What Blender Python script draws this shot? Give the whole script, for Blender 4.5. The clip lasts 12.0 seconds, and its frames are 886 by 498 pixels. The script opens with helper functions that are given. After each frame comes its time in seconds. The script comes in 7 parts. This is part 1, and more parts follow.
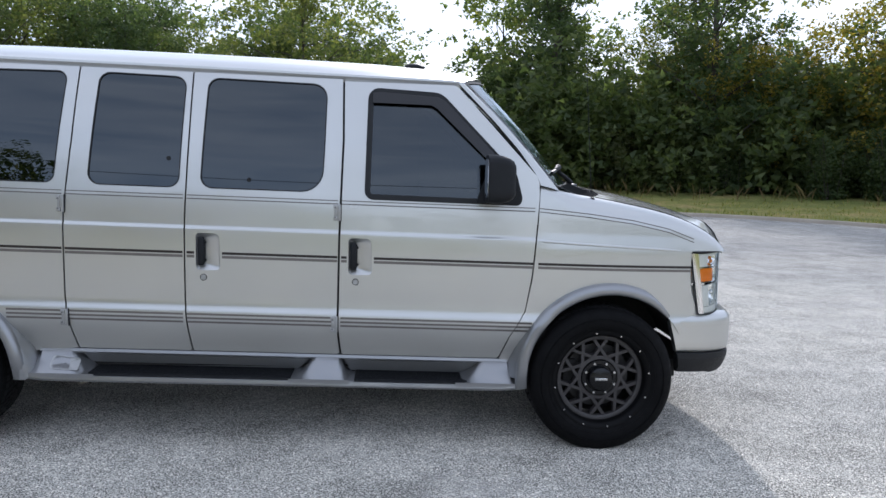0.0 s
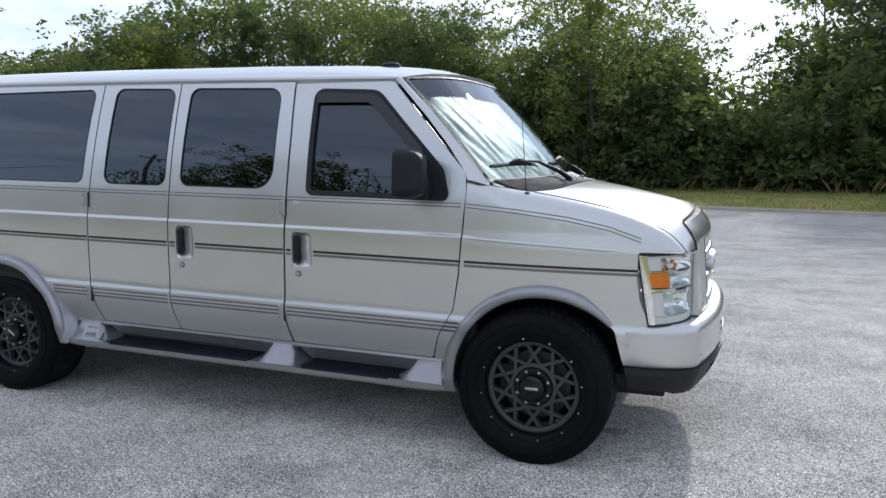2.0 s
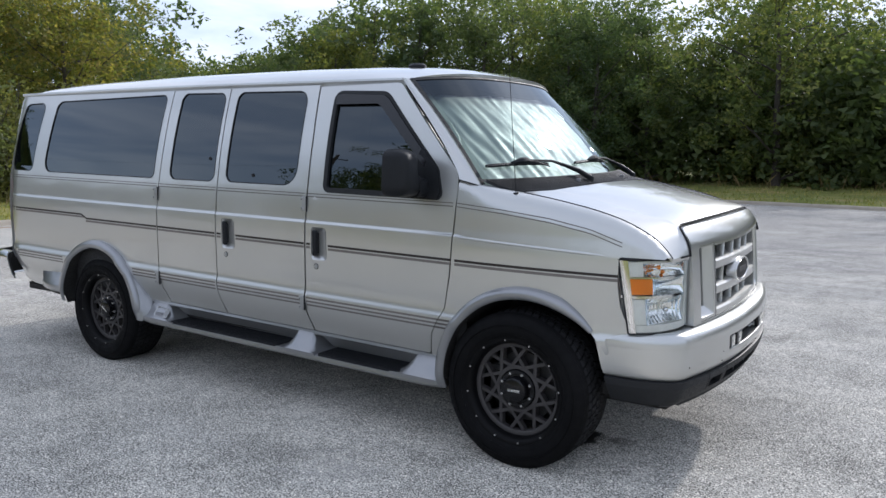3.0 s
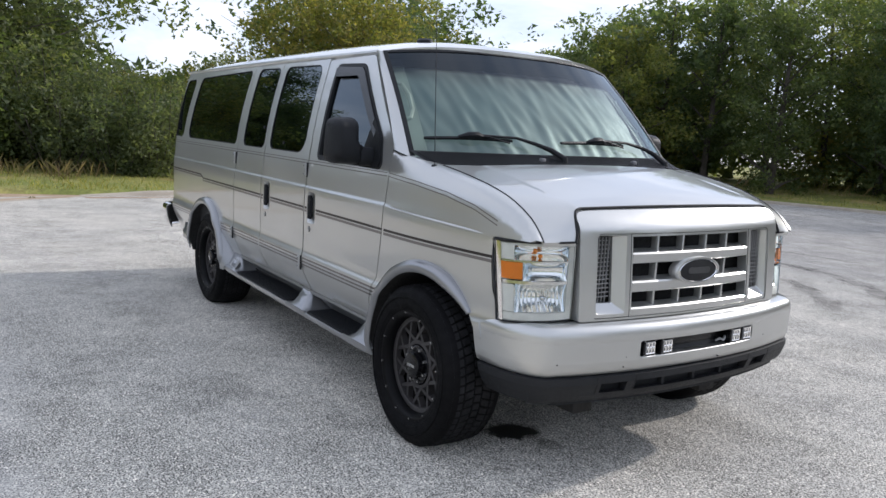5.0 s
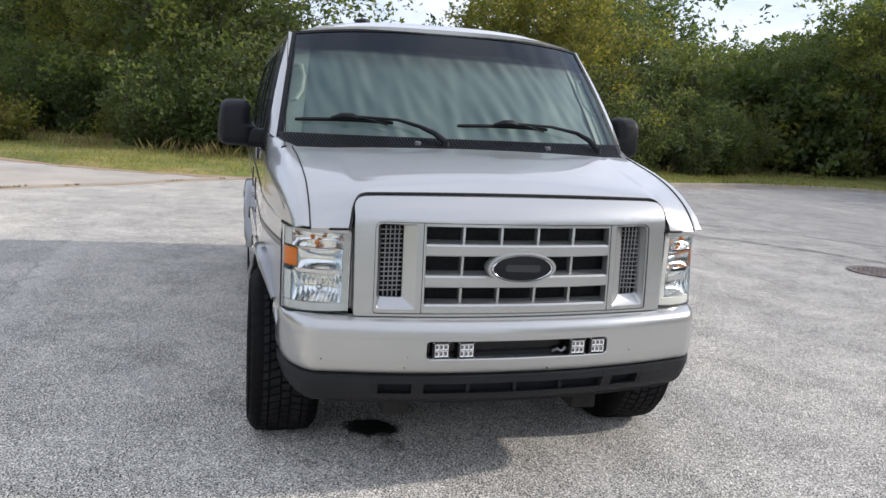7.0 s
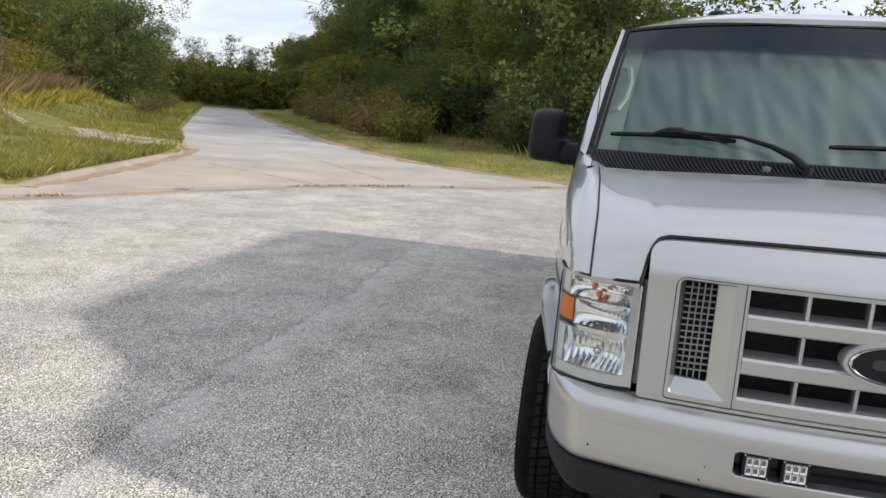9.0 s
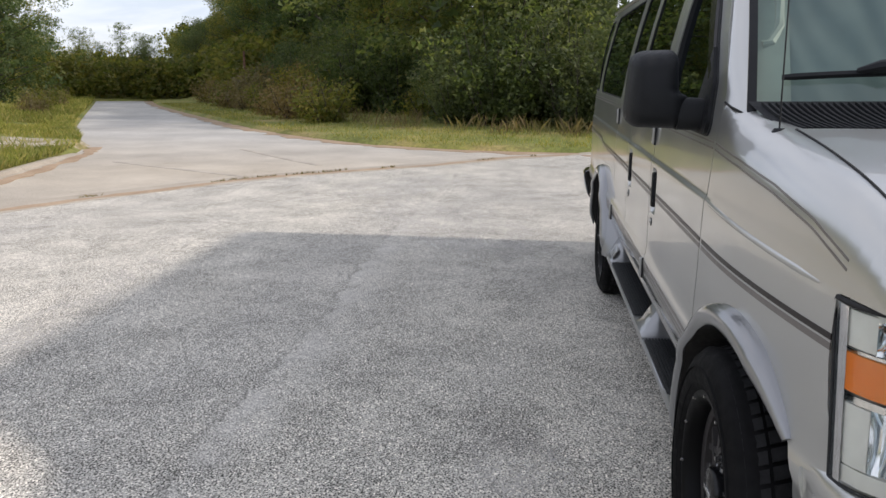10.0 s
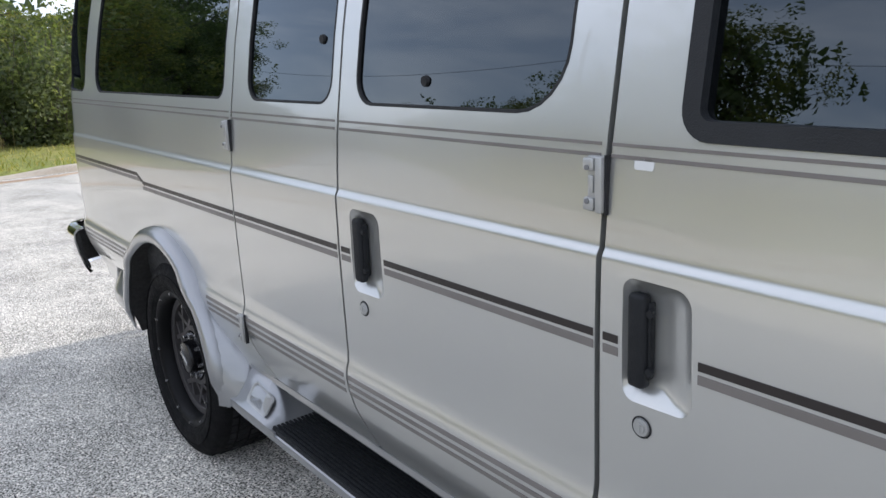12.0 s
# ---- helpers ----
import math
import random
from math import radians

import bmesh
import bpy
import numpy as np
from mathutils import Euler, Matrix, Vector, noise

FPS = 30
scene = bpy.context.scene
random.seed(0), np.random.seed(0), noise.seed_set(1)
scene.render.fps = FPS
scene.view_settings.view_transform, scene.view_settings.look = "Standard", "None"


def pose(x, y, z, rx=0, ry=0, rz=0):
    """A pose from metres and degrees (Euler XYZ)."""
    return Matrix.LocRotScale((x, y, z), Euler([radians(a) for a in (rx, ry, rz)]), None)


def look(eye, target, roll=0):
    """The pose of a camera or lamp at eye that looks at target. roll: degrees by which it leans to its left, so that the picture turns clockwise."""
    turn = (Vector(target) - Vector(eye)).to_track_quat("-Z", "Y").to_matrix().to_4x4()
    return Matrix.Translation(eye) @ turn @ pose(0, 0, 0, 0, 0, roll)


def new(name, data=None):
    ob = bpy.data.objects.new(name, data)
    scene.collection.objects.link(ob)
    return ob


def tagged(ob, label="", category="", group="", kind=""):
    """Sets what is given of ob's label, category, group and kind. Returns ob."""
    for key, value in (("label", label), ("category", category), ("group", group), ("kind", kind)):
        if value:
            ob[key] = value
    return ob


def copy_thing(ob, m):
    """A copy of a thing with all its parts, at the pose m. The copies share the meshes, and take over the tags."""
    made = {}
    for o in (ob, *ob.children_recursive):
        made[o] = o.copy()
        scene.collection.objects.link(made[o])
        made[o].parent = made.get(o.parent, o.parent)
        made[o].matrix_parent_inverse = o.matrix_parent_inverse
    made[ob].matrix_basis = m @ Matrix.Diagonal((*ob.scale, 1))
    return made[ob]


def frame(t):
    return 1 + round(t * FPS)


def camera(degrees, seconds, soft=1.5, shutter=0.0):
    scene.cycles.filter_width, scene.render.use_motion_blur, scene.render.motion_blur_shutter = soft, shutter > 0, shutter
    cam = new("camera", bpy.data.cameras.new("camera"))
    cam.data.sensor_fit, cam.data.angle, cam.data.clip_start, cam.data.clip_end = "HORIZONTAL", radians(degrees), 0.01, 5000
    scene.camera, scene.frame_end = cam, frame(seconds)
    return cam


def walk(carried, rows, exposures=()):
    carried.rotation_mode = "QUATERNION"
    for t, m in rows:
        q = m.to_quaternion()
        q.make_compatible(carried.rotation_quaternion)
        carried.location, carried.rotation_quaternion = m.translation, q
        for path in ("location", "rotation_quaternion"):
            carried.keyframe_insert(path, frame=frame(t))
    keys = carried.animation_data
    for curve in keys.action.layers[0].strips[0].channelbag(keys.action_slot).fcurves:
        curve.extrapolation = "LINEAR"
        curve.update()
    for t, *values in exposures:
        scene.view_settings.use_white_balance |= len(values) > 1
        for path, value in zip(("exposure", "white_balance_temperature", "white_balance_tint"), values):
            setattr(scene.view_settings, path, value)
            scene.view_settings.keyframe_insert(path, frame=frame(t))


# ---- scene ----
cam = camera(59.7, 12.0)
PATH = [
    (0, (-0.051, -0.044, 1.506), (0.08, 1.94, 1.291), 1.4),
    (0.5, (0.469, -0.015, 1.516), (0.397, 1.972, 1.299), 1.1),
    (1, (0.976, 0.066, 1.518), (0.707, 2.036, 1.3), 0.7),
    (1.5, (1.498, 0.163, 1.502), (1.024, 2.094, 1.283), 0.3),
    (2, (1.954, 0.284, 1.487), (1.268, 2.15, 1.271), 0.2),
    (2.5, (2.384, 0.479, 1.488), (1.485, 2.253, 1.276), 0.3),
    (3, (2.85, 0.677, 1.515), (1.741, 2.326, 1.284), 0.4),
    (3.2, (2.997, 0.787, 1.521), (1.81, 2.379, 1.284), 0.4),
    (4.8, (4.09, 1.882, 1.414), (2.467, 3.025, 1.167), 3.3),
    (5, (4.186, 2.045, 1.434), (2.528, 3.134, 1.176), 3.4),
    (5.5, (4.461, 2.452, 1.451), (2.725, 3.4, 1.162), 3.4),
    (6, (4.637, 2.885, 1.463), (2.835, 3.699, 1.16), 3.4),
    (6.5, (4.724, 3.366, 1.512), (2.862, 4.03, 1.205), 3.4),
    (6.7, (4.775, 3.553, 1.499), (2.894, 4.159, 1.189), 3.6),
    (8.3, (4.628, 4.581, 1.561), (2.666, 4.506, 1.183), 4.2),
    (8.5, (4.503, 4.497, 1.528), (2.553, 4.271, 1.145), 4.5),
    (9, (4.108, 4.166, 1.549), (2.188, 3.743, 1.18), 4.5),
    (9.5, (3.605, 3.819, 1.506), (1.687, 3.415, 1.106), 2.2),
    (10, (3.056, 3.426, 1.461), (1.112, 3.215, 1.038), 0.5),
    (10.5, (2.453, 3.177, 1.431), (0.503, 3.324, 1.010), -0.1),
    (11, (1.791, 3.000, 1.429), (-0.095, 3.519, 1.012), -1.4),
    (11.5, (1.146, 2.965, 1.454), (-0.600, 3.857, 1.061), -3.2),
    (12, (0.434, 3.073, 1.429), (-1.112, 4.258, 0.977), -2.4),
]
walk(cam, [(t, look(eye, target, roll)) for t, eye, target, roll in PATH], [(0.0, 2.05, 5900, 14), (3.0, 1.89, 5980, 14), (6.0, 1.99, 6250, 15), (8.5, 1.90, 6460, 15), (9.5, 1.83, 6620, 15), (10.5, 1.99, 6620, 15), (12.0, 2.43, 6200, 14)])

# ---- daylight ----
SUN_WAY = Vector((0.24, 1.73, 1.0)).normalized()
world = bpy.data.worlds.new("sky")
scene.world = world
world.use_nodes = True
wt = world.node_tree
bg = wt.nodes["Background"]
sky = wt.nodes.new("ShaderNodeTexSky")
sky.sky_type, sky.sun_disc = "NISHITA", False
sky.sun_elevation = math.asin(SUN_WAY.z)
sky.sun_rotation = math.atan2(SUN_WAY.x, SUN_WAY.y)
sky.air_density, sky.dust_density, sky.ozone_density = 1.0, 0.7, 1.0
# thin streaked cloud over the blue
wtc = wt.nodes.new("ShaderNodeTexCoord")
wmap = wt.nodes.new("ShaderNodeMapping")
wmap.inputs["Scale"].default_value = (1.6, 2.2, 7.0)
wnoise = wt.nodes.new("ShaderNodeTexNoise")
wnoise.inputs["Scale"].default_value, wnoise.inputs["Detail"].default_value = 1.7, 6.0
wnoise.inputs["Roughness"].default_value, wnoise.inputs["Distortion"].default_value = 0.6, 0.4
wramp = wt.nodes.new("ShaderNodeValToRGB")
wramp.color_ramp.elements[0].position, wramp.color_ramp.elements[1].position = 0.38, 0.62
wramp.color_ramp.elements[0].color = (0.535, 0.605, 0.715, 1)
wramp.color_ramp.elements[1].color = (0.865, 0.89, 0.935, 1)
wgain = wt.nodes.new("ShaderNodeMixRGB")
wgain.blend_type = "MULTIPLY"
wgain.inputs["Fac"].default_value = 1.0
wgain.inputs["Color2"].default_value = (2.1, 2.1, 2.1, 1)
wmix = wt.nodes.new("ShaderNodeMixRGB")
wmix.inputs["Fac"].default_value = 0.93
wt.links.new(wtc.outputs["Generated"], wmap.inputs["Vector"])
wt.links.new(wmap.outputs[0], wnoise.inputs["Vector"])
wt.links.new(wnoise.outputs["Fac"], wramp.inputs["Fac"])
wt.links.new(wramp.outputs["Color"], wgain.inputs["Color1"])
wt.links.new(sky.outputs[0], wmix.inputs["Color1"])
wt.links.new(wgain.outputs[0], wmix.inputs["Color2"])
wt.links.new(wmix.outputs[0], bg.inputs["Color"])
bg.inputs["Strength"].default_value = 0.150
sun = new("sun", bpy.data.lights.new("sun", "SUN"))
sun.data.energy, sun.data.angle, sun.data.color = 0.86, radians(2.2), (1.0, 0.945, 0.86)
sun.matrix_world = look(SUN_WAY * 60, (0, 0, 0))


# ---- materials ----
def nodes_of(name):
    m = bpy.data.materials.new(name)
    m.use_nodes = True
    return m, m.node_tree, m.node_tree.nodes["Principled BSDF"]


def add(t, kind, **sockets):
    n = t.nodes.new("ShaderNode" + kind)
    for k, v in sockets.items():
        n.inputs[k.replace("_", " ")].default_value = v
    return n


def ramp(t, fac, stops):
    r = t.nodes.new("ShaderNodeValToRGB")
    e = r.color_ramp.elements
    while len(e) < len(stops):
        e.new(0.5)
    for i, (p, c) in enumerate(stops):
        e[i].position = p
        e[i].color = (*c, 1) if len(c) == 3 else c
    t.links.new(fac, r.inputs["Fac"])
    return r.outputs["Color"]


def mix(t, fac, a, b, kind="MIX"):
    n = t.nodes.new("ShaderNodeMixRGB")
    n.blend_type = kind
    for k, v in (("Fac", fac), ("Color1", a), ("Color2", b)):
        if isinstance(v, (int, float)):
            n.inputs[k].default_value = v
        elif isinstance(v, tuple):
            n.inputs[k].default_value = (*v, 1)
        else:
            t.links.new(v, n.inputs[k])
    return n.outputs[0]


def noise_at(t, scale, detail=4.0, rough=0.55, vector=None):
    n = add(t, "TexNoise", Scale=scale, Detail=detail, Roughness=rough)
    if vector is None:
        g = t.nodes.new("ShaderNodeTexCoord")
        vector = g.outputs["Object"]
    t.links.new(vector, n.inputs["Vector"])
    return n.outputs["Fac"]


def bump(t, p, height, strength, distance):
    b = add(t, "Bump", Strength=strength, Distance=distance)
    t.links.new(height, b.inputs["Height"])
    t.links.new(b.outputs[0], p.inputs["Normal"])


def plain(name, colour, rough, metal=0.0, spots=0.12, scale=9.0, grain=0.0, coat=0.0, spec=0.5):
    """A surface of one colour with soft blotches, fine grain and a little wear in its gloss."""
    m, t, p = nodes_of(name)
    n = noise_at(t, scale)
    dark = tuple(c * (1 - spots) for c in colour)
    light = tuple(min(1, c * (1 + spots)) for c in colour)
    t.links.new(ramp(t, n, [(0.3, dark), (0.7, light)]), p.inputs["Base Color"])
    p.inputs["Metallic"].default_value = metal
    p.inputs["Specular IOR Level"].default_value = spec
    f = noise_at(t, scale * 7)
    lo, hi = max(0.02, rough * 0.85), min(1, rough * 1.15)
    t.links.new(ramp(t, f, [(0.3, (lo,) * 3), (0.7, (hi,) * 3)]), p.inputs["Roughness"])
    p.inputs["Coat Weight"].default_value, p.inputs["Coat Roughness"].default_value = coat, 0.03
    if grain:
        bump(t, p, noise_at(t, 420.0, 2.0), grain, 0.002)
    return m


def car_paint(name, colour, metal=0.78, rough=0.30):
    """Silver paint: fine flake under a clear coat, with a thin film of dust."""
    m, t, p = nodes_of(name)
    dust = noise_at(t, 2.2, 3.0, 0.5)
    t.links.new(mix(t, ramp(t, dust, [(0.35, (0, 0, 0)), (0.85, (0.12, 0.12, 0.12))]), colour, (0.50, 0.47, 0.42)), p.inputs["Base Color"])
    p.inputs["Metallic"].default_value = metal
    t.links.new(ramp(t, dust, [(0.35, (rough,) * 3), (0.8, (rough + 0.1,) * 3)]), p.inputs["Roughness"])
    p.inputs["Coat Weight"].default_value, p.inputs["Coat Roughness"].default_value, p.inputs["Coat IOR"].default_value = 1.0, 0.02, 1.55
    return m


def glass(name, tint, ior=1.5):
    """A pane: tinted passage and a bluish mirror reflection by its Fresnel."""
    m, t, p = nodes_of(name)
    t.nodes.remove(p)
    out = t.nodes["Material Output"]
    tr = t.nodes.new("ShaderNodeBsdfTransparent")
    tr.inputs[0].default_value = (*tint, 1)
    gl = t.nodes.new("ShaderNodeBsdfGlossy")
    gl.inputs["Roughness"].default_value = 0.01
    # blue of the reflected sky is put into the gloss colour
    gl.inputs["Color"].default_value = (0.82, 0.92, 1.0, 1)
    fr = add(t, "Fresnel", IOR=ior)
    ms = t.nodes.new("ShaderNodeMixShader")
    t.links.new(fr.outputs[0], ms.inputs[0])
    t.links.new(tr.outputs[0], ms.inputs[1])
    t.links.new(gl.outputs[0], ms.inputs[2])
    t.links.new(ms.outputs[0], out.inputs["Surface"])
    return m


def banded_glass(name, tint, band, z0, z1):
    """A windscreen pane with a darker tint above z0..z1."""
    m = glass(name, tint)
    t = m.node_tree
    g = t.nodes.new("ShaderNodeTexCoord")
    s = t.nodes.new("ShaderNodeSeparateXYZ")
    t.links.new(g.outputs["Object"], s.inputs[0])
    mr = t.nodes.new("ShaderNodeMapRange")
    mr.inputs["From Min"].default_value, mr.inputs["From Max"].default_value = z0, z1
    t.links.new(s.outputs["Z"], mr.inputs["Value"])
    c = mix(t, mr.outputs[0], tint, band)
    tr = next(n for n in t.nodes if n.type == "BSDF_TRANSPARENT")
    t.links.new(c, tr.inputs[0])
    return m


def foliage(name, colours, passing=0.5):
    """Leaves: colour by leaf, by clump and by tree; light passes through them."""
    m, t, p = nodes_of(name)
    geo = t.nodes.new("ShaderNodeNewGeometry")
    info = t.nodes.new("ShaderNodeObjectInfo")
    leaf = ramp(t, geo.outputs["Random Per Island"], [(i / max(1, len(colours) - 1), c) for i, c in enumerate(colours)])
    clump = noise_at(t, 0.6, 3.0, 0.6, geo.outputs["Position"])
    shade = mix(t, 1.0, leaf, ramp(t, clump, [(0.3, (0.86, 0.9, 0.84)), (0.7, (1.36, 1.32, 1.22))]), "MULTIPLY")
    tone = ramp(t, info.outputs["Random"], [(0, (0.8, 0.85, 0.85)), (0.5, (1, 1, 1)), (1, (1.25, 1.08, 0.8))])
    colour = mix(t, 1.0, shade, tone, "MULTIPLY")
    t.links.new(colour, p.inputs["Base Color"])
    p.inputs["Roughness"].default_value = 0.55
    p.inputs["Specular IOR Level"].default_value = 0.35
    tl = t.nodes.new("ShaderNodeBsdfTranslucent")
    t.links.new(mix(t, 1.0, colour, (1.3, 1.35, 0.7), "MULTIPLY"), tl.inputs[0])
    ms = t.nodes.new("ShaderNodeMixShader")
    ms.inputs[0].default_value = passing
    t.links.new(p.outputs[0], ms.inputs[1])
    t.links.new(tl.outputs[0], ms.inputs[2])
    t.links.new(ms.outputs[0], t.nodes["Material Output"].inputs["Surface"])
    return m


def asphalt_material():
    """Old chip-sealed asphalt: pale stones in grey binder, worn paler tracks, stains."""
    m, t, p = nodes_of("worn_asphalt")
    tc = t.nodes.new("ShaderNodeTexCoord")
    vec = tc.outputs["Object"]
    v = add(t, "TexVoronoi", Scale=125.0)
    t.links.new(vec, v.inputs["Vector"])
    vs = t.nodes.new("ShaderNodeSeparateColor")
    t.links.new(v.outputs["Color"], vs.inputs[0])
    stone = ramp(t, vs.outputs[0], [(0.0, (0.12, 0.117, 0.111)), (0.14, (0.25, 0.242, 0.227)), (0.5, (0.355, 0.345, 0.327)), (0.85, (0.47, 0.456, 0.432)), (1.0, (0.60, 0.584, 0.555))])
    v2 = add(t, "TexVoronoi", Scale=38.0)
    t.links.new(vec, v2.inputs["Vector"])
    vs2 = t.nodes.new("ShaderNodeSeparateColor")
    t.links.new(v2.outputs["Color"], vs2.inputs[0])
    patch = ramp(t, vs2.outputs[1], [(0.0, (0.86, 0.86, 0.86)), (0.5, (1, 1, 1)), (1, (1.08, 1.07, 1.06))])
    base = mix(t, 1.0, stone, patch, "MULTIPLY")
    mp = t.nodes.new("ShaderNodeMapping")
    mp.inputs["Rotation"].default_value = (0, 0, radians(28))
    mp.inputs["Scale"].default_value = (0.10, 1.1, 1)
    t.links.new(vec, mp.inputs["Vector"])
    tracks = noise_at(t, 0.9, 4.0, 0.6, mp.outputs[0])
    base = mix(t, 1.0, base, ramp(t, tracks, [(0.36, (0.955, 0.955, 0.96)), (0.6, (1.065, 1.06, 1.045))]), "MULTIPLY")
    big = noise_at(t, 0.35, 5.0, 0.6, vec)
    base = mix(t, 1.0, base, ramp(t, big, [(0.3, (0.91, 0.91, 0.91)), (0.7, (1.09, 1.075, 1.05))]), "MULTIPLY")
    fine = noise_at(t, 6.0, 5.0, 0.7, vec)
    base = mix(t, ramp(t, fine, [(0.62, (0, 0, 0)), (0.72, (0.35, 0.35, 0.35))]), base, (0.42, 0.40, 0.36))
    # dark pits between the chips, crowded in some places and filled in others
    grain = noise_at(t, 128.0, 2.0, 0.55, vec)
    wear = noise_at(t, 1.7, 6.0, 0.7, vec)
    shift = t.nodes.new("ShaderNodeMath")
    shift.operation = "MULTIPLY_ADD"
    shift.inputs[1].default_value = 0.26
    t.links.new(wear, shift.inputs[0])
    t.links.new(grain, shift.inputs[2])
    less = t.nodes.new("ShaderNodeMath")
    less.operation = "SUBTRACT"
    less.inputs[1].default_value = 0.13
    t.links.new(shift.outputs[0], less.inputs[0])
    pits = less.outputs[0]
    base = mix(t, 1.0, base, ramp(t, pits, [(0.416, (0.04, 0.04, 0.039)), (0.431, (0.92, 0.913, 0.90)), (0.50, (1.36, 1.37, 1.345)), (0.60, (1.70, 1.685, 1.655))]), "MULTIPLY")
    # scattered larger dark chips
    big_chip = add(t, "TexVoronoi", Scale=46.0)
    t.links.new(vec, big_chip.inputs["Vector"])
    chip_size = ramp(t, big_chip.outputs["Distance"], [(0.13, (1, 1, 1)), (0.22, (0, 0, 0))])
    cs = t.nodes.new("ShaderNodeSeparateColor")
    t.links.new(big_chip.outputs["Color"], cs.inputs[0])
    base = mix(t, mix(t, 1.0, chip_size, ramp(t, cs.outputs[2], [(0.80, (0, 0, 0)), (0.84, (0.75, 0.75, 0.75))]), "MULTIPLY"), base, (0.06, 0.058, 0.055))
    # a joint between two paving runs: a wandering crack with a paler, smoother strip beside it
    xyz = t.nodes.new("ShaderNodeSeparateXYZ")
    t.links.new(vec, xyz.inputs[0])
    ragged = noise_at(t, 7.0, 5.0, 0.7, vec)
    wander = noise_at(t, 0.7, 3.0, 0.6, vec)
    across = t.nodes.new("ShaderNodeMath")
    across.operation = "MULTIPLY_ADD"
    across.inputs[1].default_value = 0.22
    t.links.new(ragged, across.inputs[0])
    t.links.new(xyz.outputs[1], across.inputs[2])
    across2 = t.nodes.new("ShaderNodeMath")
    across2.operation = "MULTIPLY_ADD"
    across2.inputs[1].default_value = 0.34
    t.links.new(wander, across2.inputs[0])
    t.links.new(across.outputs[0], across2.inputs[2])
    here = t.nodes.new("ShaderNodeMapRange")
    here.inputs["From Min"].default_value, here.inputs["From Max"].default_value = 2.2, 2.9
    t.links.new(across2.outputs[0], here.inputs["Value"])
    length = t.nodes.new("ShaderNodeMapRange")
    length.inputs["From Min"].default_value, length.inputs["From Max"].default_value = -7.0, 5.0
    t.links.new(xyz.outputs[0], length.inputs["Value"])
    run = ramp(t, length.outputs[0], [(0.0, (0, 0, 0)), (0.2, (1, 1, 1)), (0.72, (1, 1, 1)), (0.95, (0, 0, 0))])
    gaps = ramp(t, noise_at(t, 3.2, 3.0, 0.6, vec), [(0.40, (0.15, 0.15, 0.15)), (0.58, (1, 1, 1))])
    strip_mask = mix(t, 1.0, mix(t, 1.0, ramp(t, here.outputs[0], [(0.27, (0, 0, 0)), (0.38, (0.44, 0.44, 0.44)), (0.50, (0.30, 0.30, 0.30)), (0.78, (0, 0, 0))]), run, "MULTIPLY"), gaps, "MULTIPLY")
    base = mix(t, strip_mask, base, (0.60, 0.58, 0.55))
    crack = mix(t, 1.0, mix(t, 1.0, ramp(t, here.outputs[0], [(0.262, (0, 0, 0)), (0.278, (0.4, 0.4, 0.4)), (0.295, (0.4, 0.4, 0.4)), (0.315, (0, 0, 0))]), run, "MULTIPLY"), gaps, "MULTIPLY")
    base = mix(t, crack, base, (0.09, 0.087, 0.08))
    # the lot is paler and warmer near, darker and greyer in its far half
    far_half = t.nodes.new("ShaderNodeMapRange")
    far_half.inputs["From Min"].default_value, far_half.inputs["From Max"].default_value = 8.5, 14.0
    t.links.new(xyz.outputs[1], far_half.inputs["Value"])
    base = mix(t, 1.0, base, ramp(t, far_half.outputs[0], [(0.0, (1.06, 1.055, 1.035)), (1.0, (0.83, 0.83, 0.84))]), "MULTIPLY")
    t.links.new(base, p.inputs["Base Color"])
    p.inputs["Roughness"].default_value = 0.9
    p.inputs["Diffuse Roughness"].default_value = 0.4
    p.inputs["Specular IOR Level"].default_value = 0.08
    bump(t, p, pits, 0.6, 0.004)
    return m


def stone_material(name, a, b, scale=60.0, rough=0.9):
    m, t, p = nodes_of(name)
    tc = t.nodes.new("ShaderNodeTexCoord")
    vec = tc.outputs["Object"]
    n1, n2 = noise_at(t, 1.1, 6.0, 0.65, vec), noise_at(t, scale, 4.0, 0.6, vec)
    c = ramp(t, n1, [(0.3, a), (0.7, b)])
    c = mix(t, 1.0, c, ramp(t, n2, [(0.3, (0.75, 0.75, 0.75)), (0.7, (1.15, 1.15, 1.15))]), "MULTIPLY")
    t.links.new(c, p.inputs["Base Color"])
    p.inputs["Roughness"].default_value = rough
    p.inputs["Diffuse Roughness"].default_value = 0.4
    bump(t, p, n2, 0.5, 0.004)
    return m


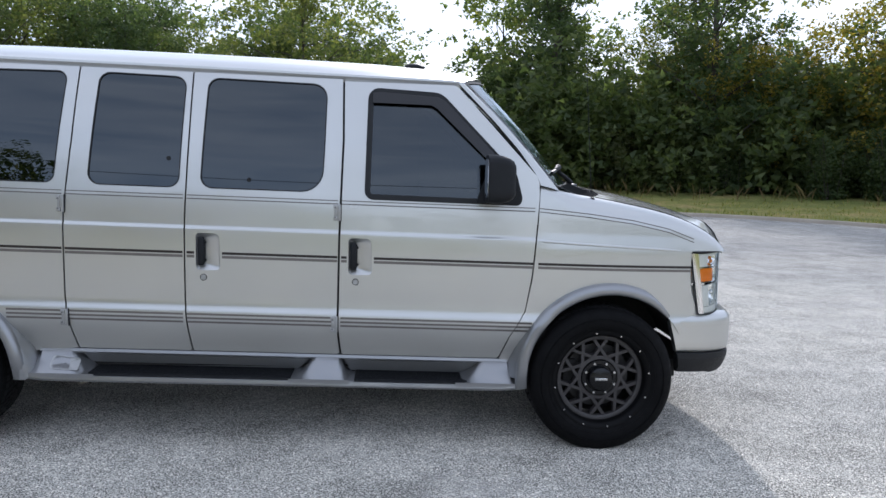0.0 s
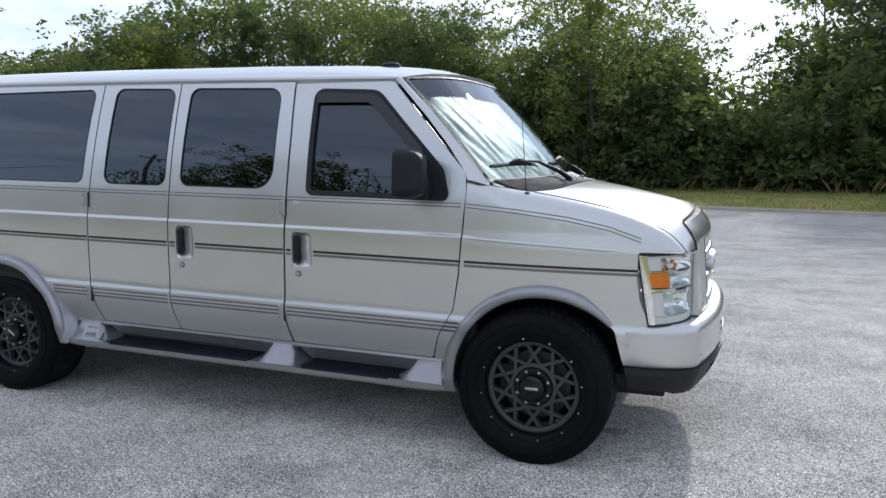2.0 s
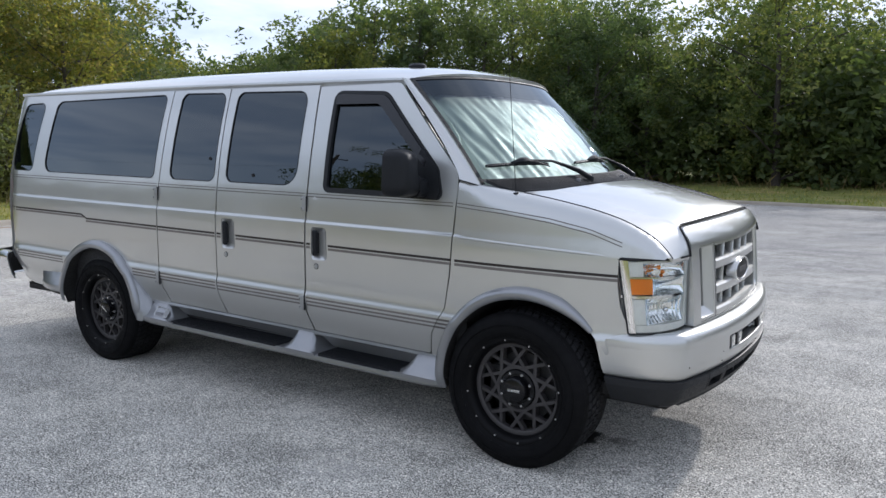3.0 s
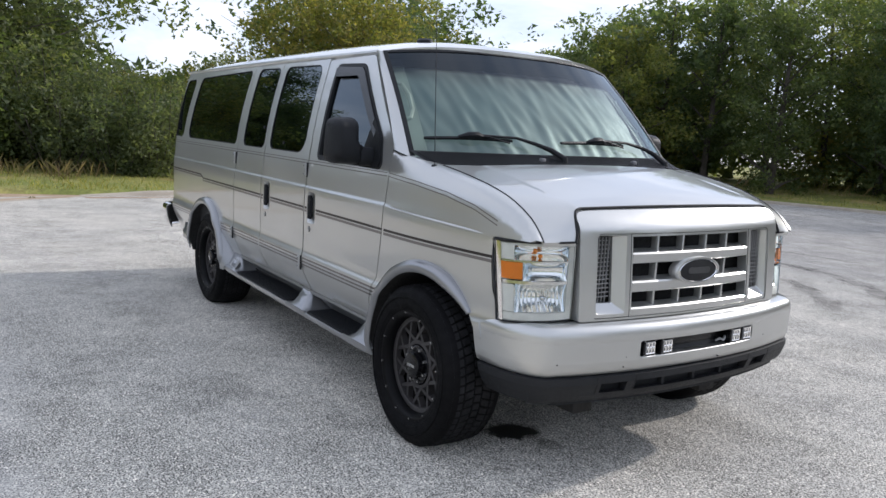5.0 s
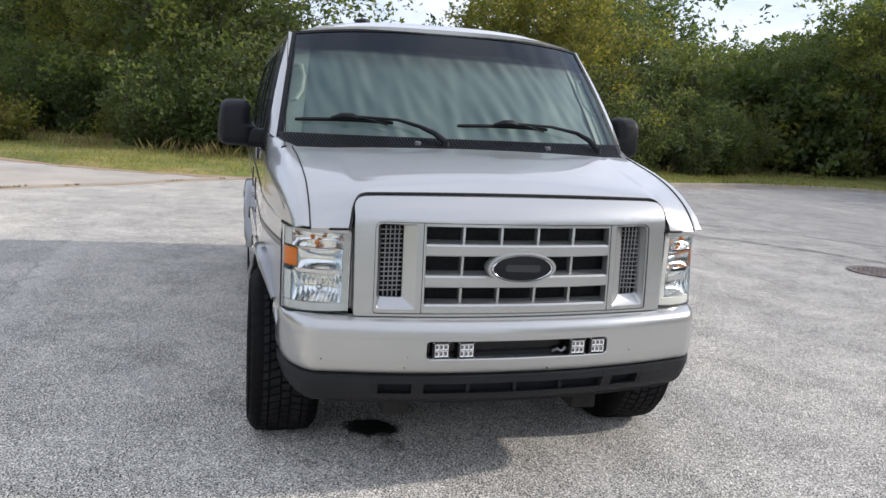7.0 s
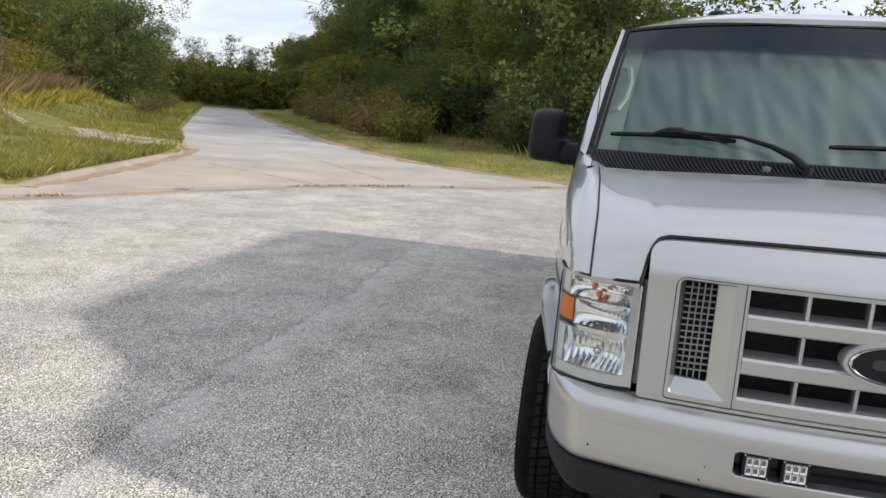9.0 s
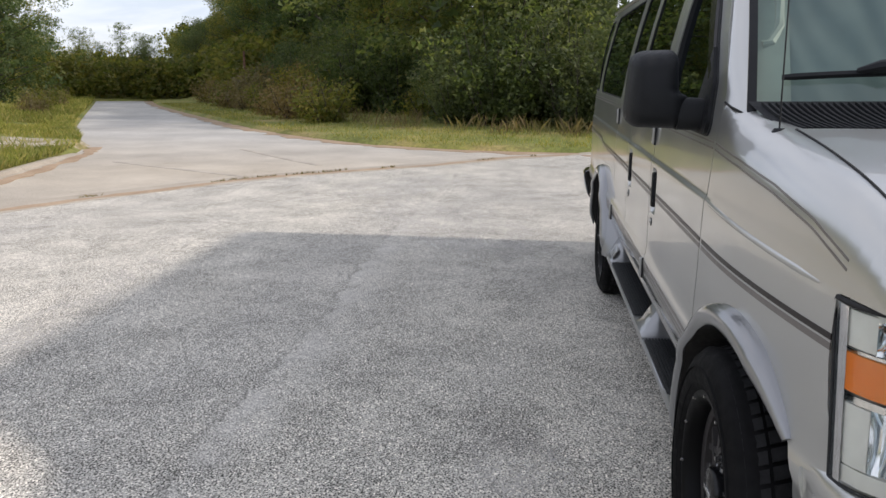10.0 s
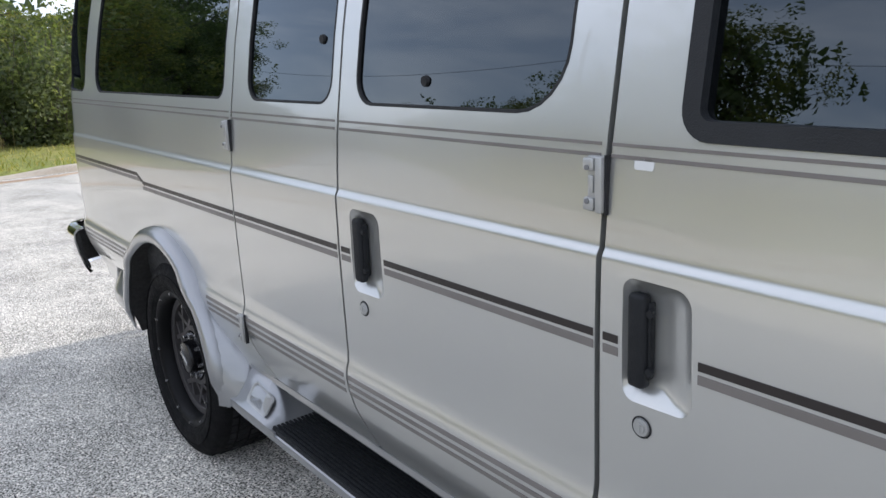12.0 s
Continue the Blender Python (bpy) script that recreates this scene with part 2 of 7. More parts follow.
def road_material():
    """Bleached road: tan and washed with soil at the mouth, grey further along, with darker patches."""
    m, t, p = nodes_of("bleached_road")
    tc = t.nodes.new("ShaderNodeTexCoord")
    vec = tc.outputs["Object"]
    n1, n2, n3 = noise_at(t, 0.6, 6.0, 0.65, vec), noise_at(t, 110.0, 3.0, 0.6, vec), noise_at(t, 0.25, 4.0, 0.6, vec)
    xyz = t.nodes.new("ShaderNodeSeparateXYZ")
    t.links.new(vec, xyz.inputs[0])
    far = t.nodes.new("ShaderNodeMapRange")
    far.inputs["From Min"].default_value, far.inputs["From Max"].default_value = -9.0, -17.0
    t.links.new(xyz.outputs[0], far.inputs["Value"])
    tan = ramp(t, n1, [(0.3, (0.41, 0.355, 0.28)), (0.7, (0.58, 0.515, 0.42))])
    grey = ramp(t, n1, [(0.3, (0.40, 0.385, 0.355)), (0.7, (0.56, 0.54, 0.50))])
    c = mix(t, far.outputs[0], tan, grey)
    c = mix(t, 1.0, c, ramp(t, n3, [(0.36, (0.82, 0.82, 0.83)), (0.55, (1, 1, 1))]), "MULTIPLY")
    c = mix(t, 1.0, c, ramp(t, n2, [(0.36, (0.6, 0.6, 0.6)), (0.46, (1, 1, 1)), (0.7, (1.12, 1.12, 1.12))]), "MULTIPLY")
    t.links.new(c, p.inputs["Base Color"])
    p.inputs["Roughness"].default_value = 0.9
    bump(t, p, n2, 0.4, 0.003)
    return m


def track_material():
    """Pale gravel half grown over with straw and grass."""
    m, t, p = nodes_of("gravel_and_straw")
    tc = t.nodes.new("ShaderNodeTexCoord")
    vec = tc.outputs["Object"]
    n1, n2, n3 = noise_at(t, 1.8, 6.0, 0.7, vec), noise_at(t, 26.0, 4.0, 0.65, vec), noise_at(t, 7.0, 4.0, 0.7, vec)
    stones = ramp(t, n2, [(0.32, (0.20, 0.165, 0.12)), (0.46, (0.42, 0.36, 0.275)), (0.68, (0.60, 0.53, 0.43))])
    straw = ramp(t, n3, [(0.35, (0.15, 0.14, 0.05)), (0.65, (0.34, 0.28, 0.13))])
    t.links.new(mix(t, ramp(t, n1, [(0.46, (0, 0, 0)), (0.58, (1, 1, 1))]), stones, straw), p.inputs["Base Color"])
    p.inputs["Roughness"].default_value = 0.95
    bump(t, p, n2, 0.8, 0.02)
    return m


def grass_ground():
    m, t, p = nodes_of("grass_and_soil")
    tc = t.nodes.new("ShaderNodeTexCoord")
    vec = tc.outputs["Object"]
    n1, n2, n3 = noise_at(t, 0.5, 5.0, 0.65, vec), noise_at(t, 9.0, 5.0, 0.7, vec), noise_at(t, 0.18, 3.0, 0.6, vec)
    c = ramp(t, n1, [(0.28, (0.13, 0.15, 0.035)), (0.5, (0.22, 0.225, 0.06)), (0.64, (0.33, 0.27, 0.11)), (0.78, (0.38, 0.27, 0.16))])
    c = mix(t, 1.0, c, ramp(t, n2, [(0.3, (0.55, 0.55, 0.5)), (0.7, (1.3, 1.3, 1.2))]), "MULTIPLY")
    c = mix(t, 1.0, c, ramp(t, n3, [(0.35, (0.8, 0.9, 0.8)), (0.65, (1.15, 1.08, 1.0))]), "MULTIPLY")
    t.links.new(c, p.inputs["Base Color"])
    p.inputs["Roughness"].default_value = 0.95
    bump(t, p, n2, 0.8, 0.05)
    return m


# a darker copy of the body silver for flares, boards, risers and sills
FLAREPAINT = car_paint("darker_silver", (0.27, 0.275, 0.285), 0.72, 0.30)
KICK = car_paint("grey_satin_plate", (0.33, 0.335, 0.345), 0.30, 0.42)
VISOR = plain("smoked_acrylic", (0.012, 0.0115, 0.013), 0.2, spec=0.5)
PAINT = car_paint("silver_paint", (0.535, 0.537, 0.520), 0.74, 0.29)
TRIM = plain("black_textured_plastic", (0.0115, 0.0125, 0.0145), 0.5, grain=0.5, spec=0.22)
VALANCE = plain("dark_grey_plastic", (0.018, 0.019, 0.021), 0.5, grain=0.4, spec=0.25)
BLACK = plain("dark_interior", (0.012, 0.012, 0.013), 0.8)
UNDER = plain("dirty_underbody", (0.02, 0.019, 0.018), 0.85, spots=0.3)
TREADRUBBER = plain("dusty_tread_rubber", (0.018, 0.018, 0.019), 0.8, spots=0.35, scale=14, spec=0.15)
RUBBER = plain("tyre_rubber", (0.0045, 0.0045, 0.005), 0.7, spots=0.3, scale=5, grain=0.4, spec=0.12)
GUNMETAL = plain("gunmetal_wheel", (0.055, 0.051, 0.051), 0.45, metal=0.3)
GLOSSBLACK = plain("gloss_black_metal", (0.005, 0.005, 0.006), 0.22, coat=0.15, spec=0.3)
SATINBLACK = plain("satin_black_metal", (0.004, 0.004, 0.0045), 0.45, spec=0.12)
CHROME = plain("chrome", (0.75, 0.75, 0.76), 0.08, metal=1.0, spots=0.03)
STEEL = plain("bright_steel", (0.6, 0.6, 0.6), 0.25, metal=1.0)
REFLECTOR = plain("lamp_reflector", (0.97, 0.97, 0.955), 0.2, metal=0.2, spots=0.03)
CREAM = plain("lamp_bezel", (0.82, 0.80, 0.74), 0.22)
MIRRORBOWL = plain("mirrored_bowl", (0.96, 0.96, 0.95), 0.13, metal=1.0, spots=0.03)
VENTBAR = plain("vent_mesh_silver", (0.33, 0.33, 0.33), 0.35, metal=0.5)
AMBER = plain("amber_plastic", (0.88, 0.25, 0.02), 0.18, spots=0.06, coat=0.5)
DARKSTRIPE = plain("dark_pinstripe", (0.026, 0.021, 0.020), 0.4, coat=0.1, spec=0.3)
GREYSTRIPE = plain("taupe_pinstripe", (0.16, 0.145, 0.135), 0.4, coat=0.15, spec=0.3)
HINGE = plain("bare_hinge_paint", (0.40, 0.40, 0.392), 0.38, metal=0.5)
TINTED = glass("privacy_glass", (0.02, 0.022, 0.025), 1.8)
DOORGLASS = glass("tinted_door_glass", (0.05, 0.055, 0.06), 1.75)
WINDSCREEN = banded_glass("windscreen_glass", (0.55, 0.66, 0.62), (0.06, 0.065, 0.075), 1.845, 1.865)
LENS = glass("clear_lamp_lens", (0.93, 0.94, 0.93), 1.4)
ASPHALT = asphalt_material()
CONCRETE = stone_material("weathered_concrete", (0.33, 0.285, 0.225), (0.46, 0.41, 0.34))
SOIL = stone_material("orange_soil", (0.27, 0.18, 0.11), (0.44, 0.33, 0.225), 22.0)
ROADTOP = road_material()
TRACKTOP = track_material()
GRASSGROUND = grass_ground()
BARK = stone_material("bark", (0.045, 0.037, 0.03), (0.10, 0.085, 0.07), 14.0)
LEAF_DARK = foliage("dark_green_leaves", [(0.055, 0.083, 0.040), (0.085, 0.120, 0.056), (0.130, 0.160, 0.078)], 0.57)
LEAF_MID = foliage("green_leaves", [(0.072, 0.104, 0.044), (0.118, 0.156, 0.066), (0.185, 0.20, 0.09)], 0.56)
LEAF_YELLOW = foliage("yellowing_leaves", [(0.10, 0.122, 0.034), (0.18, 0.18, 0.05), (0.28, 0.225, 0.075)], 0.58)
# paler leaves also carry the haze and sun glare over the trees
LEAF_PALE = foliage("pale_green_leaves", [(0.082, 0.105, 0.056), (0.125, 0.15, 0.08), (0.175, 0.19, 0.105)], 0.6)
LEAF_DRY = foliage("dry_weeds", [(0.15, 0.125, 0.062), (0.24, 0.19, 0.10), (0.19, 0.125, 0.085)], 0.45)
BLADE = foliage("grass_blades", [(0.14, 0.172, 0.04), (0.23, 0.245, 0.065), (0.36, 0.31, 0.14)], 0.42)
SHADECLOTH = plain("silver_sunshade", (0.30, 0.335, 0.345), 0.5, metal=0.2, spots=0.08, scale=5)


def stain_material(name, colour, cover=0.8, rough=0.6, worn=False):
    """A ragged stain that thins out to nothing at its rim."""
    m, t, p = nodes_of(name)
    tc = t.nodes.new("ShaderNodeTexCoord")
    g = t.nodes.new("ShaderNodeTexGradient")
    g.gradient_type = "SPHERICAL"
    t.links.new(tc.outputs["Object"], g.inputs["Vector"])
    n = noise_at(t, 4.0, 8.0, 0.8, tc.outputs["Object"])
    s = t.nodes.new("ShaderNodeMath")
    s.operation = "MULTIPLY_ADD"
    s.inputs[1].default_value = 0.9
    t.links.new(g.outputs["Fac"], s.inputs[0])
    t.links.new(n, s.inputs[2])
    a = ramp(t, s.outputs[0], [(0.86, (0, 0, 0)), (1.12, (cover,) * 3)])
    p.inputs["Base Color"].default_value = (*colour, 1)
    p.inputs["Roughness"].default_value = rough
    if worn:
        # only the raised stones carry it
        geo = t.nodes.new("ShaderNodeNewGeometry")
        fine = ramp(t, noise_at(t, 90.0, 2.0, 0.5, geo.outputs["Position"]), [(0.40, (0, 0, 0)), (0.55, (1, 1, 1))])
        broad = ramp(t, noise_at(t, 3.0, 6.0, 0.7, geo.outputs["Position"]), [(0.35, (0.1, 0.1, 0.1)), (0.65, (1, 1, 1))])
        a = mix(t, 1.0, mix(t, 1.0, a, fine, "MULTIPLY"), broad, "MULTIPLY")
    t.links.new(a, p.inputs["Alpha"])
    return m


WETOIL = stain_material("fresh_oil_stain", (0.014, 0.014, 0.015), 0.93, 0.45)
OIL = stain_material("oil_stain", (0.016, 0.016, 0.016), 0.80, 0.6, True)
DUSTY = stain_material("pale_dust", (0.60, 0.58, 0.54), 0.62, 0.95, True)
DAMP = stain_material("grey_scuff", (0.14, 0.14, 0.14), 0.30, 0.9, True)
# ---- mesh helpers ----
def mesh_of(name, bm, material, angle=35.0):
    me = bpy.data.meshes.new(name)
    bmesh.ops.recalc_face_normals(bm, faces=bm.faces)
    bm.to_mesh(me)
    bm.free()
    for f in me.polygons:
        f.use_smooth = True
    me.set_sharp_from_angle(angle=radians(angle))
    if "skin" in me.attributes:
        # panels keep the normals of the surface that they are laid on
        skin = [d.value for d in me.attributes["skin"].data]
        nrm = [Vector(d.vector) for d in me.attributes["surface_normal"].data]
        out = [Vector((0, 0, 1))] * len(me.loops)
        for f in me.polygons:
            for k in f.loop_indices:
                n = nrm[me.loops[k].vertex_index] if skin[f.index] else f.normal
                out[k] = n if n.dot(f.normal) >= 0 else -n
        me.normals_split_custom_set(out)
    if material:
        me.materials.append(material)
    return me


def part(name, bm, material, parent=None, label="", angle=35.0):
    """Links a bmesh as one mesh object under a thing or a part."""
    ob = new(name, mesh_of(name, bm, material, angle))
    ob.parent = parent
    if label:
        tagged(ob, label)
    return ob


def raw(name, verts, faces, material, parent=None, smooth=False):
    me = bpy.data.meshes.new(name)
    me.from_pydata(verts, [], faces)
    me.materials.append(material)
    if smooth:
        for f in me.polygons:
            f.use_smooth = True
    me.update()
    ob = new(name, me)
    ob.parent = parent
    return ob


def box(bm, lo, hi, bevel=0.0, segs=2):
    m = Matrix.LocRotScale([(a + b) / 2 for a, b in zip(lo, hi)], None, [b - a for a, b in zip(lo, hi)])
    made = bmesh.ops.create_cube(bm, size=1, matrix=m)
    if bevel:
        edges = list({e for v in made["verts"] for e in v.link_edges})
        bmesh.ops.bevel(bm, geom=edges, offset=bevel, segments=segs, affect="EDGES", profile=0.5)
    return bm


def rod(bm, a, b, r0, r1=None, n=10):
    a, b = Vector(a), Vector(b)
    q = (b - a).to_track_quat("Z", "Y").to_matrix().to_4x4()
    m = Matrix.Translation((a + b) / 2) @ q
    return bmesh.ops.create_cone(bm, cap_ends=True, segments=n, radius1=r0, radius2=r0 if r1 is None else r1, depth=(b - a).length, matrix=m)


def tube(bm, points, radii, n=8):
    """A tube along points."""
    rings = []
    for i, p in enumerate(points):
        d = Vector(points[min(i + 1, len(points) - 1)]) - Vector(points[max(i - 1, 0)])
        q = d.to_track_quat("Z", "Y")
        rings.append([bm.verts.new(Vector(p) + q @ Vector((radii[i] * math.cos(k * math.tau / n), radii[i] * math.sin(k * math.tau / n), 0))) for k in range(n)])
    for a, b in zip(rings, rings[1:]):
        for k in range(n):
            bm.faces.new((a[k], a[(k + 1) % n], b[(k + 1) % n], b[k]))
    bm.faces.new(rings[0][::-1])
    bm.faces.new(rings[-1])
    return bm


def sweep(bm, rings, closed=True, caps=True):
    """Skins a row of equal rings of points."""
    vs = [[bm.verts.new(p) for p in r] for r in rings]
    n = len(vs[0])
    for a, b in zip(vs, vs[1:]):
        for k in range(n if closed else n - 1):
            bm.faces.new((a[k], a[(k + 1) % n], b[(k + 1) % n], b[k]))
    if caps and closed:
        bm.faces.new(vs[0][::-1])
        bm.faces.new(vs[-1])
    return bm


def rounded(corners, n=6):
    """A closed outline from (x, z, radius) corners."""
    out = []
    for i, (x, z, r) in enumerate(corners):
        p = Vector((x, z))
        if r <= 0:
            out.append((x, z))
            continue
        a, b = (Vector(corners[j][:2]) - p for j in (i - 1, (i + 1) % len(corners)))
        la, lb = a.length, b.length
        a.normalize(), b.normalize()
        half = math.acos(max(-1, min(1, a.dot(b)))) / 2
        t = min(r / math.tan(half), la * 0.49, lb * 0.49)
        r = t * math.tan(half)
        c = p + (a + b).normalized() * (r / math.sin(half))
        u, v = p + a * t - c, p + b * t - c
        turn = u.angle_signed(v)
        for k in range(n + 1):
            s = -turn * k / n
            out.append(tuple(c + Vector((u.x * math.cos(s) - u.y * math.sin(s), u.x * math.sin(s) + u.y * math.cos(s)))))
    return out


def smooth_line(points, step, closed=True):
    """Catmull-Rom points about step apart."""
    p = [Vector(q) for q in points]
    n, out = len(p), []
    for i in range(n if closed else n - 1):
        a, b, c, d = (p[(i + k) % n] if closed else p[max(0, min(n - 1, i + k))] for k in (-1, 0, 1, 2))
        m = max(1, round((c - b).length / step))
        for k in range(m):
            t = k / m
            out.append(0.5 * (2 * b + (c - a) * t + (2 * a - 5 * b + 4 * c - d) * t * t + (3 * b - a - 3 * c + d) * t ** 3))
    if not closed:
        out.append(p[-1])
    return out


# ---- ground, lot, road ----
LOT_EDGE = [(-13.6, 4.5), (-14.1, 7), (-15.2, 12), (-17.6, 18), (-19.6, 24), (-18.0, 28.6), (-10, 30.6), (0, 28.6), (6, 26.7), (11, 24.9), (14.6, 21),
            (17.6, 14), (17.6, 6), (14, -1), (8, -4.7), (2, -5.1), (-4.8, -3.8)]
ROAD_SOUTH = [(-4.8, -3.8), (-7.1, -4.3), (-10.8, -5.3), (-13.6, -6.6), (-17.5, -9.2), (-26, -14.0), (-36, -19.5), (-47, -25.6)]
ROAD_NORTH = [(-49, -22.7), (-39, -17.2), (-22, -6.3), (-16.2, -1.7), (-14.0, 1.6), (-13.6, 4.5)]
GUTTER = [(-13.6, 4.5), (-12.4, 3.1), (-10.6, 1.5), (-8.6, -0.5), (-6.2, -2.0), (-3.9, -3.1), (-2.6, -4.35)]
edge_lot = smooth_line([(-14.0, 1.6)] + LOT_EDGE + [(-7.1, -4.3)], 0.8, False)
edge_lot = [p for p in edge_lot if not (p.x < -5 and p.y < 4.4 and p.y > -6)]
edge_s = smooth_line(ROAD_SOUTH, 0.8, False)
edge_n = smooth_line(ROAD_NORTH, 0.8, False)
gutter = smooth_line(GUTTER, 0.6, False)
PAVED = []
for p in edge_lot + edge_s[1:] + edge_n[:-1]:
    if not PAVED or (PAVED[-1] - p).length > 0.3:
        PAVED.append(p)


def inside(x, y, loop):
    hit, j = False, len(loop) - 1
    for i in range(len(loop)):
        a, b = loop[i], loop[j]
        if (a.y > y) != (b.y > y) and x < (b.x - a.x) * (y - a.y) / (b.y - a.y) + a.x:
            hit = not hit
        j = i
    return hit


PAVED_XY = np.array([(p.x, p.y) for p in PAVED])


def off_paving(x, y):
    return float(np.sqrt(((PAVED_XY - (x, y)) ** 2).sum(1).min()))


def lie(x, y, d=None):
    """Height of the soil: kerb-high at the edge, rising into the woods."""
    d = off_paving(x, y) if d is None else d
    if d < 0.02:
        return -0.03
    s = min(1, d / 14.0)
    bank = 2.6 * max(0.0, min(1.0, (d - 3.2) / 9)) if (y < -5 and x < -3) else 0.0
    return 0.10 + 0.55 * s * s * (3 - 2 * s) + bank + 0.05 * min(1, d) * noise.noise((x * 0.35, y * 0.35, 0))


def build_ground():
    from mathutils.geometry import delaunay_2d_cdt
    pts = [Vector((p.x, p.y)) for p in PAVED]
    n = len(pts)
    edges = [(i, (i + 1) % n) for i in range(n)]
    rnd = random.Random(4)
    for i in range(n):
        t = (pts[(i + 1) % n] - pts[i - 1]).normalized()
        q = pts[i] + Vector((-t.y, t.x)) * 0.22
        if not inside(q.x, q.y, PAVED):
            pts.append(q)
    for gx in range(-90, 60, 2):
        for gy in range(-60, 70, 2):
            x, y = gx + rnd.uniform(-0.5, 0.5), gy + rnd.uniform(-0.5, 0.5)
            if not inside(x, y, PAVED) and off_paving(x, y) > 0.8:
                pts.append(Vector((x, y)))
    for r in (120, 220, 500, 1200):
        pts += [Vector((-5 + r * math.cos(a * math.tau / 40), 8 + r * math.sin(a * math.tau / 40))) for a in range(40)]
    verts, _, faces, *_ = delaunay_2d_cdt(pts, edges, [], 0, 1e-4)
    out = []
    for v in verts:
        d = off_paving(v.x, v.y)
        out.append((v.x, v.y, lie(v.x, v.y, d)))
    keep = [f for f in faces if not inside(sum(verts[i].x for i in f) / 3, sum(verts[i].y for i in f) / 3, PAVED)]
    ob = raw("ground", out, keep, GRASSGROUND, smooth=True)
    return tagged(ob, "mown verge of green and dry grass rising into woodland floor", "ground", kind="structure")


build_ground()


def flat(name, loop, z, material, label, category):
    bm = bmesh.new()
    vs = [bm.verts.new((p.x, p.y, z)) for p in loop]
    es = [bm.edges.new((vs[i], vs[(i + 1) % len(vs)])) for i in range(len(vs))]
    bmesh.ops.triangle_fill(bm, use_beauty=True, edges=es, normal=(0, 0, 1))
    low = bmesh.ops.extrude_face_region(bm, geom=list(bm.faces))
    for v in low["geom"]:
        if isinstance(v, bmesh.types.BMVert):
            v.co.z -= 0.2
    return tagged(part(name, bm, material), label, category, kind="structure")


lot_loop = edge_lot + [p for p in reversed(gutter[1:-1])]
flat("pavement", lot_loop, 0.0, ASPHALT, "sun-bleached chip-seal asphalt of an empty turning lot", "pavement")
mouth = [p for p in gutter[:-1]] + [p for p in edge_s if p.x < -4.9] + edge_n[:-1]
flat("road", mouth, -0.003, ROADTOP, "pale worn access road leading into the woods", "road")


def ribbon(name, line, width, z, material, label, category):
    rings = []
    for i, p in enumerate(line):
        d = (line[min(i + 1, len(line) - 1)] - line[max(0, i - 1)]).normalized()
        nrm = Vector((-d.y, d.x))
        a, b = p + nrm * width / 2, p - nrm * width / 2
        rings.append([(a.x, a.y, z - 0.02), (a.x, a.y, z), (b.x, b.y, z), (b.x, b.y, z - 0.02)])
    bm = sweep(bmesh.new(), rings)
    return tagged(part(name, bm, material), label, category, kind="structure")


def ragged_ribbon(name, line, width, z, material, label, category):
    """A thin uneven strip whose edges wander."""
    fine = smooth_line(line, 0.16, False)
    rings = []
    for i, p in enumerate(fine):
        d = (fine[min(i + 1, len(fine) - 1)] - fine[max(0, i - 1)]).normalized()
        nrm = Vector((-d.y, d.x))
        o = [width * (0.5 + 0.55 * noise.noise((p.x * 1.1, p.y * 1.1, k)) + 0.45 * noise.noise((p.x * 3.7, p.y * 3.7, k))) for k in (2.0, 9.0)]
        a, b = p + nrm * max(0.01, o[0]), p - nrm * max(0.01, o[1])
        rings.append([(a.x, a.y, z - 0.02), (a.x, a.y, z - 0.002), (p.x, p.y, z), (b.x, b.y, z - 0.002), (b.x, b.y, z - 0.02)])
    return tagged(part(name, sweep(bmesh.new(), rings), material), label, category, kind="structure")


ribbon("gutter", gutter, 0.55, 0.004, CONCRETE, "weathered concrete gutter pan across the road mouth", "gutter")


def kerb_run(line, group, rise=1.0):
    """Concrete kerb in lengths of about three metres with open joints."""
    root = tagged(new("kerb"), "weathered low concrete kerb along the grass verge", "kerb", group, "structure")
    root.location = (line[0].x, line[0].y, 0)
    i = 0
    while i < len(line) - 1:
        j = min(len(line) - 1, i + 4)
        seg = line[i:j + 1]
        rings = []
        for k, p in enumerate(seg):
            d = (seg[min(k + 1, len(seg) - 1)] - seg[max(0, k - 1)]).normalized()
            nrm = Vector((d.y, -d.x))
            q = p + d * (0.006 if k == 0 else -0.006 if k == len(seg) - 1 else 0)
            low = rise * min(1.0, 0.1 + min(i + k, len(line) - 1 - i - k) / 2.5)
            prof = [(-0.09, -0.1), (-0.09, 0.006), (-0.045, 0.010), (-0.022, 0.08 * low), (-0.004, 0.106 * low), (0.02, 0.117 * low), (0.10, 0.119 * low), (0.11, -0.1)]
            rings.append([(q.x + nrm.x * o - line[0].x, q.y + nrm.y * o - line[0].y, h) for o, h in prof])
        part("kerb_stone", sweep(bmesh.new(), rings), CONCRETE, root)
        i = j
    return root


lot_kerb = [p for p in edge_lot if p.y > 4.2 or p.x > -6]
# outward is to the left of the way round, so run it backwards
kerb_run([p for p in reversed(lot_kerb)][::1], "kerbs")
kerb_run([p for p in reversed(edge_s) if p.x > -11.9], "kerbs", 0.6)
